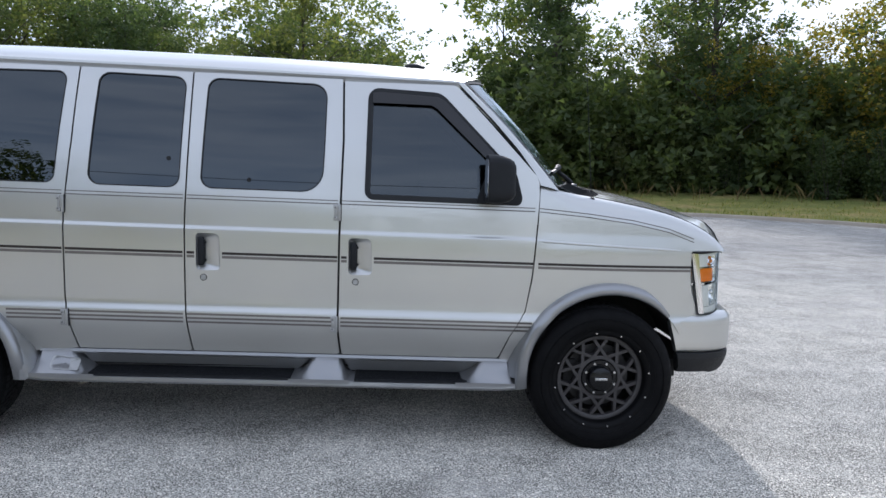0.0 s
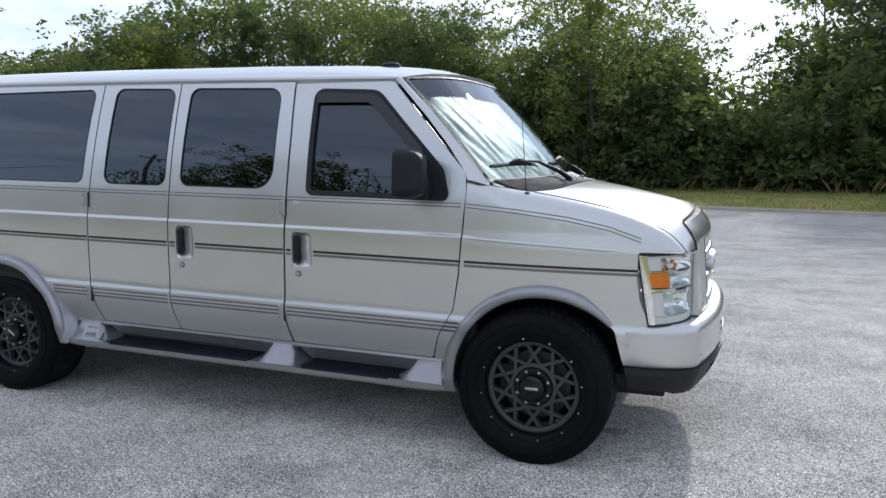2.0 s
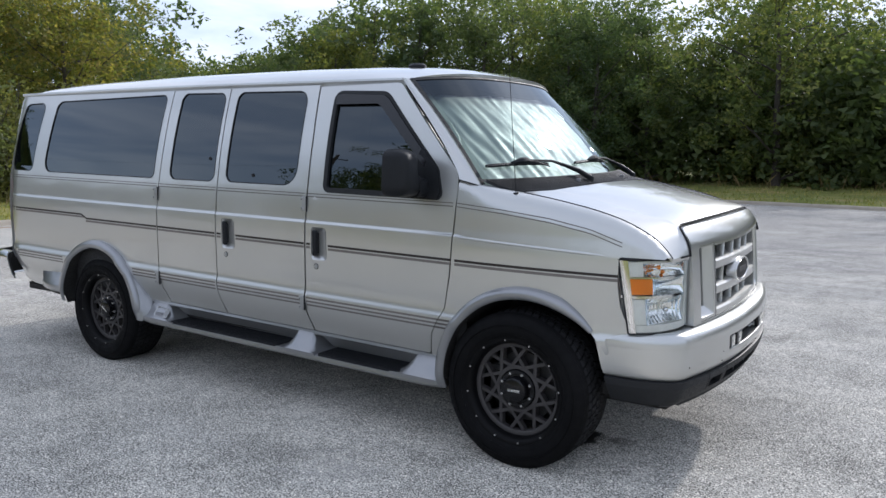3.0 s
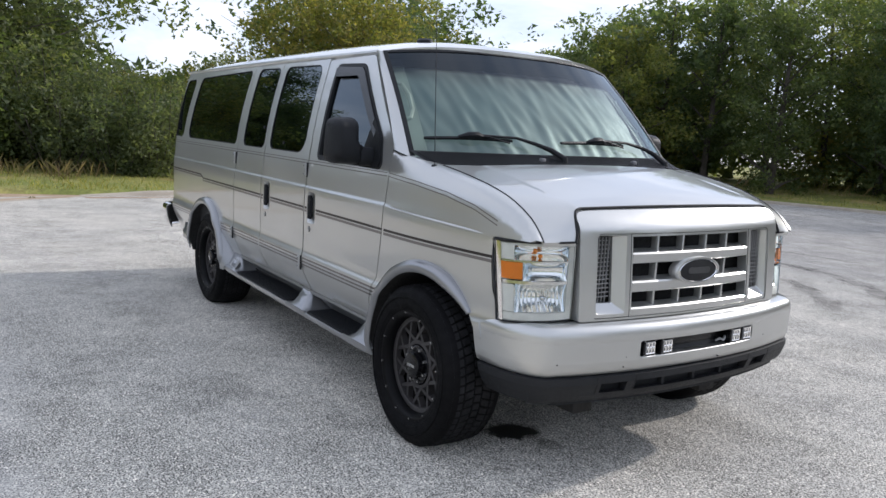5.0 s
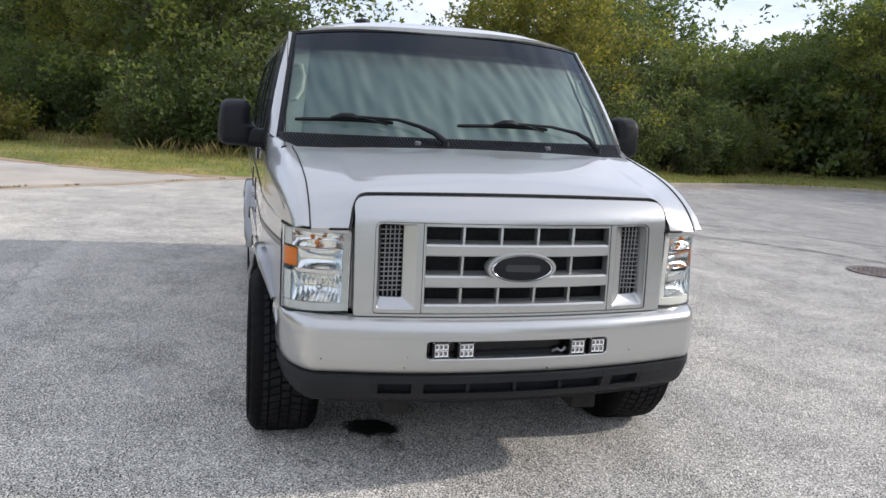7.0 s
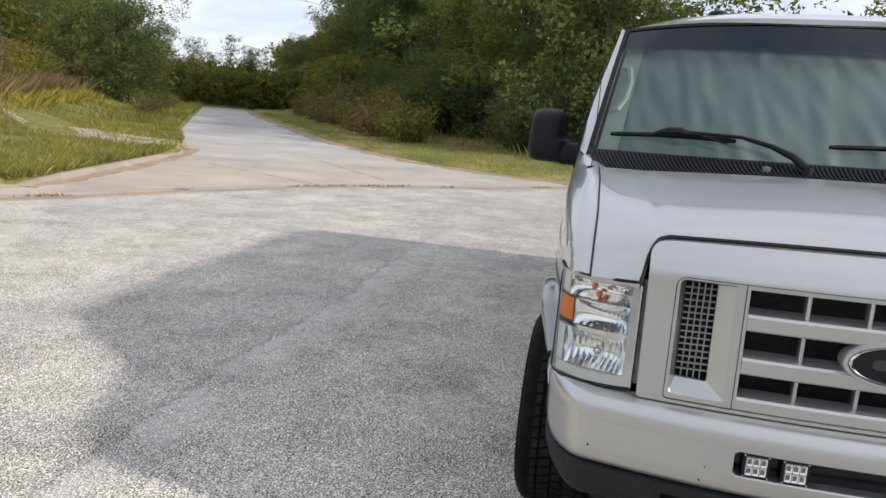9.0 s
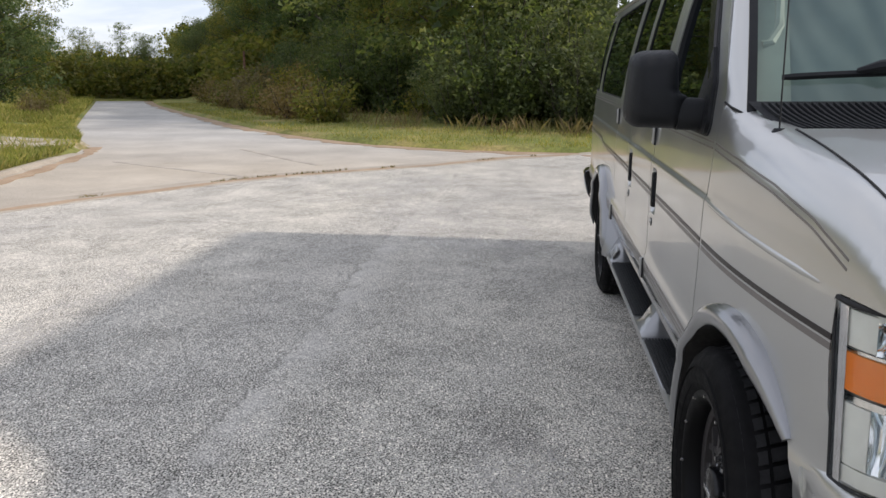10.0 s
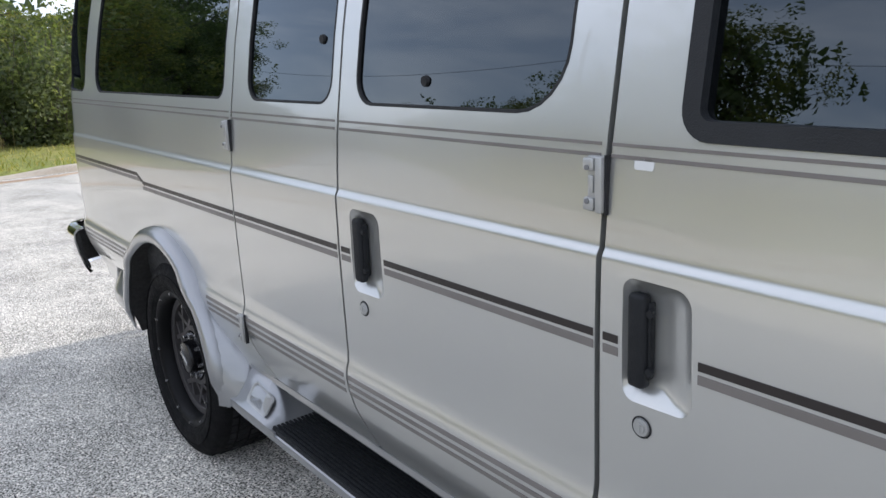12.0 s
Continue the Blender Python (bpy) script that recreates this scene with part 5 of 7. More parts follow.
    for i in range(27):
        x = -0.362 + 0.785 * i / 26
        z, g = 1.117 - 0.030 * i / 26, min(1.0, (26 - i) / 3)
        rings.append([(x, side * (half(x, z + u) + 0.0005 + o * g), z + u * (0.3 + 0.7 * g)) for u, o in ((-0.009, -0.004), (-0.007, 0.0), (-0.001, 0.0026), (0.003, 0.0022), (0.007, 0.0), (0.009, -0.004))])
    part("body_crease", raked(sweep(bmesh.new(), rings)), PAINT, f, "", 60)
    # the pair of lines that follow the shoulder down towards the lamp
    for dz in (0.0, -0.018):
        rings = []
        for i in range(31):
            x = -0.36 + 0.86 * i / 30
            z = float(np.interp(x, [-0.36, -0.1, 0.15, 0.35, 0.5], [1.288, 1.269, 1.241, 1.202, 1.150])) + dz
            lo, hi = (side * (half(x, zz) + 0.0013) for zz in (z - 0.0025, z + 0.0025))
            rings.append([(x, lo, z - 0.0025), (x, hi, z + 0.0025), (x, hi - side * 0.003, z + 0.0025), (x, lo - side * 0.003, z - 0.0025)])
        part("pinstripe", raked(sweep(bmesh.new(), rings)), GREYSTRIPE, f, "taupe pinstripe")
    # flares over the wheels
    for cx, cz, a0, a1 in ((ARCH_X, ARCH_Z, 45, 189), (REAR_AXLE, ARCH_Z - 0.06, -3, 180)):
        rings = []
        n = 36
        for k in range(n + 1):
            a = radians(a0 + (a1 - a0) * k / n)
            c, s = math.cos(a), math.sin(a)
            ends = min(1.0, min(k, n - k) / 3 + 0.25)
            slim = min(1.0, 0.35 + k / 9) if cx > 0 else 1.0
            sect = []
            for r, out in ((0.454, 0.026), (0.450, 0.032), (0.456, 0.041), (0.472, 0.046), (0.490, 0.043), (0.503, 0.033), (0.5095, 0.016), (0.511, -0.01)):
                x, z = cx + (0.456 + (r - 0.456) * slim) * c, cz + (0.456 + (r - 0.456) * slim) * s
                sect.append((x, side * (half(x, max(0.62, z)) + out * min(ends, slim)), z))
            rings.append(sect)
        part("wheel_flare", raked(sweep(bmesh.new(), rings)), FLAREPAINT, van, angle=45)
        # fairing between the flare's foot and the running board
        rings = []
        for k in range(9):
            a = radians(-2 + 44 * k / 8) if cx < 0 else radians(182 - 44 * k / 8)
            wd = (0.075 if cx < 0 else 0.055) * (1 - k / 8) ** 1.4 + 0.004
            sect = []
            for f, o in ((-0.10, 0.030), (0.15, 0.030), (0.45, 0.020), (0.75, 0.010), (1.0, 0.003), (1.0, -0.03), (-0.1, -0.03)):
                r = 0.498 + wd * f
                x, z = cx + r * math.cos(a), cz + r * math.sin(a)
                low = half(x, max(0.62, z))
                sect.append((x, side * ((low * (1 - max(0, f)) + half(x, max(0.44, z)) * max(0, f)) + o), z))
            rings.append(sect)
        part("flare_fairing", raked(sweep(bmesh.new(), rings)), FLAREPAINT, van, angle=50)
        rings = []
        for k in range(25):
            deg = (22 if cx > 0 else -2) + (162 if cx > 0 else 184) * k / 24
            a = radians(deg)
            c, s = math.cos(a), math.sin(a)
            lip = half(cx + 0.45 * c, max(0.62, cz + 0.45 * s)) - 0.012 + 0.039 * max(0.0, min(1.0, (deg - a0 - 4) / 34, (a1 - deg) / 12))
            if deg < a0:
                lip = 0.905
            rings.append([(cx + r * c, side * y, cz + r * s) for r, y in ((0.4535, lip), (0.4535, 0.52), (0.49, 0.52), (0.49, min(lip, 0.955)), (0.459, min(lip, 0.96)), (0.459, lip))])
        liner = part("wheel_arch_liner", raked(sweep(bmesh.new(), rings)), UNDER, van)
        wall = [(p[0][0], p[0][2]) for p in rings]
        part("inner_wall", raked(sweep(bmesh.new(), [[(x, side * y, z) for x, z in wall] for y in (0.521, 0.527)])), UNDER, liner)
    # running board: a moulded sill with two treaded steps let into it and three painted pillars
    x0, x1 = -3.02, -0.43
    rings = []
    for i in range(53):
        x = x0 + (x1 - x0) * i / 52
        e = max(0.0, min(1.0, min(x - x0, x1 - x) / 0.16))
        lift = 0.012 * (1 - e) ** 2
        rings.append([(x, side * y, z + lift) for y, z in ((0.78, 0.302), (0.970, 0.298), (0.996, 0.303), (1.006, 0.316), (1.003, 0.334), (0.988, 0.342), (0.78, 0.342))])
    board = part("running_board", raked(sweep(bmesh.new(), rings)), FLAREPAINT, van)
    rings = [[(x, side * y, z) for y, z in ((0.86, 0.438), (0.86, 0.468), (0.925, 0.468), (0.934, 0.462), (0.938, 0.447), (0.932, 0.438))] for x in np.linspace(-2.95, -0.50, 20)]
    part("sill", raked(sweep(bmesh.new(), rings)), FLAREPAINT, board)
    for a, b in ((-2.69, -1.655), (-1.32, -0.72)):
        bm = bmesh.new()
        for k in range(14):
            y = 0.812 + k * 0.0133
            box(bm, (a, min(side * y, side * (y + 0.008)), 0.342), (b, max(side * y, side * (y + 0.008)), 0.3515))
        box(bm, (a, min(side * 0.80, side * 0.999), 0.336), (b, max(side * 0.80, side * 0.999), 0.3465), 0.003)
        part("step_tread", raked(bm), TRIM, board, "black ribbed step tread")
        bm = bmesh.new()
        sweep(bm, [[(xx, side * y, z) for y, z in ((0.77, 0.345), (0.797, 0.346), (0.812, 0.356), (0.893, 0.441), (0.905, 0.447), (0.915, 0.452), (0.77, 0.455))] for xx in (a - 0.10, b + 0.12)])
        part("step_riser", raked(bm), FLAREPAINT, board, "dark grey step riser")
        bm = bmesh.new()
        foot = [(a - 0.03, 0.812, 0.356), (b + 0.02, 0.812, 0.356), (b + 0.085, 0.886, 0.434), (a - 0.055, 0.886, 0.434)]
        sweep(bm, [[(xx, side * (y + o), z - o) for xx, y, z in foot] for o in (0.0, 0.009)])
        part("kick_plate", raked(bm), KICK, board, "grey kick plate")
        for y, z in ((0.8995, 0.446), (0.806, 0.353)):
            bm = bmesh.new()
            rod(bm, (a, side * y, z), (b, side * y, z), 0.0028, n=6)
            part("edge_trim", raked(bm), GREYPLATE, board)
    # small latch knobs show through the side glass
    for lx, lz in LATCHES:
        y = side * (half(lx, lz) - 0.005)
        kn = bmesh.new()
        rod(kn, (lx, y - side * 0.004, lz), (lx, y + side * 0.005, lz), 0.012, 0.010, 14)
        part("window_latch", raked(kn), BLACK, van, "small round latch cap on the glass")
    for a, b, sr, sf in ((-3.0, -2.66, 0.05, 0.115), (-1.665, -1.345, 0.125, 0.05), (-0.785, -0.44, 0.14, 0.05)):
        rings = []
        prof = [(a + sr * k / 7, (k / 7) ** 2.2) for k in range(7)] + [(a + sr + 0.012, 1.0), (b - sf - 0.012, 1.0)] + [(b - sf * k / 7, (k / 7) ** 2.2) for k in range(6, -1, -1)]
        for x, h in prof:
            rings.append([(x, side * 0.79, 0.335), (x, side * 0.79, 0.345 + 0.105 * h)] + [(x, side * y, 0.345 + (z - 0.345) * h) for y, z in ((0.90, 0.458), (0.925, 0.456), (0.938, 0.449), (0.955, 0.425), (0.972, 0.395), (0.990, 0.363), (1.0045, 0.346))] + [(x, side * 1.0045, 0.325)])
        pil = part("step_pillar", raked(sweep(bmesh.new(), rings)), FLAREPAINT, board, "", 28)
        if a < -2.9:
            loop = rounded([(-2.885, 0.368, 0.014), (-2.745, 0.362, 0.012), (-2.735, 0.414, 0.012), (-2.872, 0.428, 0.018)])
            on = lambda z: float(np.interp(z, [0.345, 0.363, 0.395, 0.425, 0.449], [1.006, 0.992, 0.974, 0.957, 0.940]))
            mx, mz = -2.81, 0.393
            rings = [[(mx + (x - mx) * k, side * (on(mz + (z - mz) * k) + o), mz + (z - mz) * k) for x, z in loop] for k, o in ((1.06, -0.004), (1.04, 0.002), (0.99, 0.002), (0.90, -0.002), (0.05, -0.002))]
            part("pillar_recess", raked(sweep(bmesh.new(), rings)), HINGE, pil, "pale recess in the step pillar", 50)


build_side(-1)
build_side(1)


# ---- roof, hood, windscreen, tail ----
def roof_line(x):
    """Height of the roof's crown along the van."""
    return float(np.interp(x, [-4.74, -4.6, -4.2, -3.0, -1.8, -1.2, -0.85, -0.66, -0.60], [1.985, 2.025, 2.05, 2.066, 2.066, 2.056, 2.038, 2.010, 1.988]))


def roof_end(y):
    u = abs(y) / 0.80
    return -0.60 - 0.150 * u ** 2.5


bm = bmesh.new()
rings = []
xs = np.linspace(0, 1, 42)
for t in xs:
    row = []
    for k in range(25):
        u = -1 + 2 * k / 24
        y = 0.852 * math.copysign(abs(u) ** 0.8, u)
        xe = roof_end(y)
        xr = -4.72 + 0.10 * abs(u) ** 3
        x = xr + (xe - xr) * t
        crown = roof_line(-4.74 + (-0.60 + 4.74) * t)
        edge = 1.928 + 0.012 * math.sin(math.pi * t)
        s = abs(u)
        row.append((x, y, edge + (crown - edge) * (1 - s ** 2.6) ** 0.85))
    rings.append(row)
sweep(bm, rings, False)
down = bmesh.ops.extrude_edge_only(bm, edges=[e for e in bm.edges if e.is_boundary])
for v in down["geom"]:
    if isinstance(v, bmesh.types.BMVert):
        v.co.z -= 0.03
        v.co.y *= 0.985
roof = part("roof", raked(bm), PAINT, van, angle=50)
for side in (-1, 1):
    rings = []
    for t in np.linspace(0, 1, 40):
        x = -4.70 + (3.90) * t
        z = 1.932 + 0.010 * math.sin(math.pi * t)
        rings.append([(x, side * (0.838 + a), z + b) for a, b in ((0, -0.018), (0.016, -0.016), (0.024, -0.006), (0.022, 0.006), (0.012, 0.008), (0.010, 0.0), (0, 0))])
    part("drip_rail", raked(sweep(bmesh.new(), rings)), PAINT, roof)
bm = bmesh.new()
rings = [[(-1.02 + r * 1.25 * math.cos(k * math.tau / 16), -0.42 + r * math.sin(k * math.tau / 16), 2.035 + h) for k in range(16)] for r, h in ((0.048, 0), (0.046, 0.012), (0.034, 0.022), (0.012, 0.026))]
part("roof_marker", raked(sweep(bm, rings)), TRIM, roof, "small dark roof fitting")


def windscreen_at(u, v):
    """u: -1 right to 1 left; v: 0 at the cowl to 1 at the roof."""
    bend = abs(u) ** 2.7
    bx, bz = -0.080 - 0.165 * bend, 1.376 - 0.001 * bend
    tx, tz = -0.612 - 0.155 * bend, 1.972 - 0.040 * bend
    y = (0.938 + (0.843 - 0.938) * v) * u
    bow = 0.018 * math.sin(math.pi * v)
    return (bx + (tx - bx) * v + bow * 0.6, y, bz + (tz - bz) * v + bow * 0.6)


def screen_patch(u0, u1, v0, v1, off=0.0, n=20, m=14):
    bm = bmesh.new()
    rows = []
    for j in range(m + 1):
        rows.append([Vector(windscreen_at(u0 + (u1 - u0) * i / n, v0 + (v1 - v0) * j / m)) + Vector((off, 0, off * 1.1)) for i in range(n + 1)])
    return sweep(bm, rows, False)


screen = part("windscreen", raked(screen_patch(-0.985, 0.985, 0.015, 0.985)), WINDSCREEN, van, "curved windscreen with a dark upper tint band")
screen.visible_shadow = False
for args in ((-1.0, -0.976, 0, 1), (0.976, 1.0, 0, 1), (-0.976, 0.976, 0.976, 1.0), (-0.976, 0.976, 0.044, 0.053)):
    part("screen_surround", raked(screen_patch(*args, off=0.003)), TRIM, screen, "black screen edging")
# pillars from the cowl to the roof
for side in (-1, 1):
    bm = bmesh.new()
    rings = []
    for k in range(17):
        v = k / 16
        p = Vector(windscreen_at(side * 1.0, v))
        z = 1.405 + (1.934 - 1.405) * v
        xo = float(np.interp(z, [1.40, 1.449, 1.584, 1.729, 1.902, 1.935], [-0.355, -0.372, -0.472, -0.602, -0.774, -0.806]))
        out = Vector((xo, side * half(-0.5, z), z))
        q = out.lerp(p, 0.5) + Vector((0.004, side * 0.010, 0.002))
        rings.append([p, q, out, out - Vector((0.01, side * 0.03, 0)), p - Vector((0.03, side * 0.02, 0.02))])
    sweep(bm, rings)
    pillar = part("windscreen_pillar", raked(bm), PAINT, van, angle=50)
    joint = [Vector(q) for q in rings[0][:3]]
    part("panel_joint", raked(tube(bmesh.new(), [joint[0], joint[0].lerp(joint[1], 0.5), joint[1], joint[2]], [0.0035] * 4, 6)), BLACK, pillar)


def hood_at(s, y):
    """s: 0 at the cowl to 1 at the lamps; y across, 0.868 at the seam."""
    w = abs(y) / 0.868
    if w < 0.76:
        k = w / 0.76
        p = rail(HOOD_MID, s).lerp(rail(HOOD_DOME, s), k * k)
    else:
        k = (w - 0.76) / 0.24
        e = min(1.0, k / 0.2)
        step = 0.36 * e * e * (3 - 2 * e) + 0.20 * k + 0.44 * k ** 2.2
        a, b = rail(HOOD_DOME, s), rail(HOOD_SEAM, s)
        flat = 0.26 * k + 0.74 * k ** 1.6
        fade = max(0.0, 1 - max(0.0, s - 0.52) / 0.40)
        p = Vector((a.x + (b.x - a.x) * k, a.y + (b.y - a.y) * (step * fade + flat * (1 - fade))))
    return p.x, p.y


def hood_width(s):
    return float(np.interp(s, [0, 0.2, 0.4, 0.6, 0.8, 1.0], [0.869, 0.856, 0.849, 0.842, 0.840, 0.838])) / 0.868


def hood_end(y):
    return float(np.interp(abs(y), [0, 0.645, 0.672, 0.690, 0.702, 0.711, 0.720], [0.70, 0.70, 0.72, 0.77, 0.83, 0.92, 1.0]))


def hood_edge(y):
    x, z = hood_at(hood_end(y), y)
    return x, y * hood_width(hood_end(y)), z


bm = bmesh.new()
ys = [-0.868, -0.86, -0.85, -0.835, -0.82, -0.80, -0.78, -0.76, -0.74, -0.72, -0.71, -0.72, -0.715, -0.71, -0.706, -0.70, -0.69, -0.68, -0.67, -0.66, -0.65, -0.64, -0.62, -0.58, -0.52] + [-0.44 + 0.11 * k for k in range(9)]
ys = sorted(set([round(y, 3) for y in ys] + [round(-y, 3) for y in ys]))
rows = []
for j in range(41):
    row = []
    for y in ys:
        e = hood_end(y)
        s = e * j / 40
        x, z = hood_at(s, y)
        row.append((x, y * hood_width(s), z))
    rows.append(row)
sweep(bm, rows, False)
down = bmesh.ops.extrude_edge_only(bm, edges=[e for e in bm.edges if e.is_boundary])
for v in down["geom"]:
    if isinstance(v, bmesh.types.BMVert):
        v.co.z -= 0.02
        v.co.x -= 0.006
hood = part("hood", raked(bm), PAINT, van, angle=40)
# cowl grille under the wipers, from the hood's rear edge up to the glass
def cowl_at(u, f):
    top = Vector(windscreen_at(u, 0.050)) + Vector((0.006, 0, 0.006))
    hx, hz = hood_at(0.0, 0.868 * u)
    low = Vector((hx + 0.004, 0.868 * u, hz - 0.006))
    return low.lerp(top, f) + Vector((0, 0, -0.012 * math.sin(math.pi * f)))


cowl = part("cowl_grille", raked(sweep(bmesh.new(), [[cowl_at(k / 30 - 1, j / 6) for k in range(61)] for j in range(7)], False)), TRIM, van, "black slatted cowl grille")
bm = bmesh.new()
for k in range(112):
    u = -0.97 + 1.94 * k / 111
    sweep(bm, [[cowl_at(u, f) + Vector((0, dy, dz)) for dy, dz in ((-0.0038, -0.004), (-0.0030, 0.007), (0.0030, 0.007), (0.0038, -0.004))] for f in (0.06, 0.35, 0.65, 0.93)])
part("cowl_louvre", raked(bm), TRIM, cowl)
for u in (-0.30, 0.46):
    c = cowl_at(u, 0.5)
    part("washer_nozzle", raked(box(bmesh.new(), c - Vector((0.014, 0.014, 0.004)), c + Vector((0.014, 0.014, 0.022)), 0.005)), GREYPLATE, cowl)
# headlamp: its face wraps round the corner of the nose
def lamp_at(side, u, v):
    """u: 0 at the outer rear edge to 1 beside the grille; v: 0 low to 1 high."""
    zt, zb = 1.074 + 0.008 * u, 0.738 + 0.014 * u
    xo = 0.490 + (1 - v) * 0.060
    ang = u ** 0.85
    x = xo + (0.732 - xo) * math.sin(ang * math.pi / 2) ** 0.85
    y = 0.936 - 0.252 * (1 - math.cos(ang * math.pi / 2)) ** 0.80
    return Vector((x, side * y, zb + (zt - zb) * v))


# dark shut line round the hood
bm = bmesh.new()
line = [hood_edge(y) for y in np.linspace(-0.7205, 0.7205, 161)]
tube(bm, [(x + 0.004, y, z - 0.003) for x, y, z in line], [0.0058] * len(line), 6)
for side in (-1, 1):
    pts = [(hood_at(s, 0.868)[0], side * (0.868 * hood_width(s) + 0.003), hood_at(s, 0.868)[1] + 0.0006) for s in np.linspace(0.02, 0.995, 40)]
    tube(bm, pts, [0.0032] * len(pts), 6)
    pts = [(lamp_at(side, u, 1.0).x + 0.002, lamp_at(side, u, 1.0).y + side * 0.001, lamp_at(side, u, 1.0).z + 0.0045) for u in np.linspace(0.0, 1.0, 20)]
    tube(bm, pts, [0.0055] * len(pts), 6)
part("hood_seal", raked(bm), BLACK, hood, "black shut line round the hood")
# wipers: long blades lying just above the cowl, their arms running down to pivots at the cowl
def on_screen(u, v, off):
    return Vector(windscreen_at(u, v)) + Vector((off * 0.66, 0, off * 0.75))


for u0, u1, hub, base in ((-0.915, -0.40, -0.655, -0.145), (-0.042, 0.50, 0.245, 0.80)):
    foot = cowl_at(base, 0.45)
    bm = bmesh.new()
    tube(bm, [foot + Vector((0, 0, 0.022)), foot.lerp(on_screen(base - 0.09, 0.085, 0.034), 0.55) + Vector((0, 0, 0.02)), on_screen(base - 0.12, 0.105, 0.036), on_screen(u1 + 0.02, 0.150, 0.034), on_screen(hub, 0.168, 0.032)], [0.017, 0.014, 0.010, 0.0075, 0.006], 8)
    rod(bm, foot - Vector((0, 0, 0.01)), foot + Vector((0, 0, 0.03)), 0.020, 0.016, 14)
    wiper = part("wiper", raked(bm), TRIM, van, "black windscreen wiper")
    bm = bmesh.new()
    tube(bm, [on_screen(u0 + (u1 - u0) * k / 16, 0.150 + 0.010 * math.sin(math.pi * k / 16), 0.012) for k in range(17)], [0.008] + [0.0105] * 15 + [0.008], 6)
    tube(bm, [on_screen(hub + d, 0.162, o) for d, o in ((-0.075, 0.018), (-0.02, 0.032), (0.03, 0.034), (0.09, 0.018))], [0.008, 0.018, 0.018, 0.008], 8)
    part("wiper_blade", raked(bm), TRIM, wiper)
    bm = tube(bmesh.new(), [on_screen(hub + 0.02, 0.165, 0.03), on_screen(hub + 0.10, 0.15, 0.035), on_screen(hub + 0.22, 0.11, 0.03)], [0.0045] * 3, 6)
    part("washer_hose", raked(bm), TRIM, wiper)
# antenna
bm = bmesh.new()
tube(bm, [(-0.066, -0.902, 1.318), (-0.066, -0.902, 1.335), (-0.068, -0.902, 1.352)], [0.027, 0.025, 0.013], 14)
rod(bm, (-0.068, -0.902, 1.35), (-0.13, -0.902, 2.12), 0.0022, 0.0014, 6)
part("antenna", raked(bm), TRIM, van, "thin black whip antenna")

# tail: rear panel with doors, lamps and bumper
bm = bmesh.new()
rows = []
for j in range(25):
    z = 0.47 + (1.93 - 0.47) * j / 24
    xr = float(np.interp(z, [0.47, 0.56, 0.8, 1.25, 1.5, 1.8, 1.93], [-4.76, -4.875, -4.895, -4.895, -4.86, -4.78, -4.70]))
    w = half(-4.8, z) - 0.02
    rows.append([(xr - 0.04 * (1 - abs(k / 8 - 1) ** 3), w * (k / 8 - 1), z) for k in range(17)])
sweep(bm, rows, False)
tail = part("tailgate", raked(bm), PAINT, van, "silver rear door panel")
for side in (-1, 1):
    bm = box(bmesh.new(), (-4.905, min(side * 0.72, side * 0.86), 0.80), (-4.85, max(side * 0.72, side * 0.86), 1.22), 0.015)
    part("tail_lamp", raked(bm), plain("red_lens", (0.35, 0.01, 0.01), 0.15, coat=0.5) if side < 0 else bpy.data.materials["red_lens"], tail, "red tail lamp")
def rear_bumper_skin(prof):
    """A shell that wraps forward round both corners; prof: offsets outward and heights."""
    def plan(k):
        c, q = math.cos(k), math.sin(k)
        return Vector((-4.74 - 0.34 * abs(c) ** 0.4, 1.040 * math.copysign(abs(q) ** 0.4, q)))
    rings = []
    for k in range(61):
        u = math.pi / 2 * (-1 + k / 30)
        d = plan(min(math.pi / 2, u + 0.004)) - plan(max(-math.pi / 2, u - 0.004))
        out = Vector((-d.y, d.x)).normalized()
        p = plan(u)
        rings.append([(p.x + out.x * o, p.y + out.y * o, z) for o, z in prof])
    return raked(sweep(bmesh.new(), rings))


tail_bumper = part("rear_bumper", rear_bumper_skin([(-0.062, 0.428), (-0.048, 0.420), (-0.028, 0.455), (-0.006, 0.53), (0.006, 0.595), (0.004, 0.630), (-0.012, 0.650), (-0.045, 0.655), (-0.045, 0.648), (-0.016, 0.640), (-0.003, 0.625), (-0.002, 0.595), (-0.014, 0.53), (-0.036, 0.458)]), CHROME, van, "chrome rear bumper")
part("bumper_backing", rear_bumper_skin([(-0.052, 0.440), (-0.040, 0.462), (-0.018, 0.53), (-0.006, 0.595), (-0.008, 0.622), (-0.020, 0.635), (-0.026, 0.62), (-0.030, 0.55), (-0.056, 0.455)]), UNDER, tail_bumper, "black inner side of the bumper")
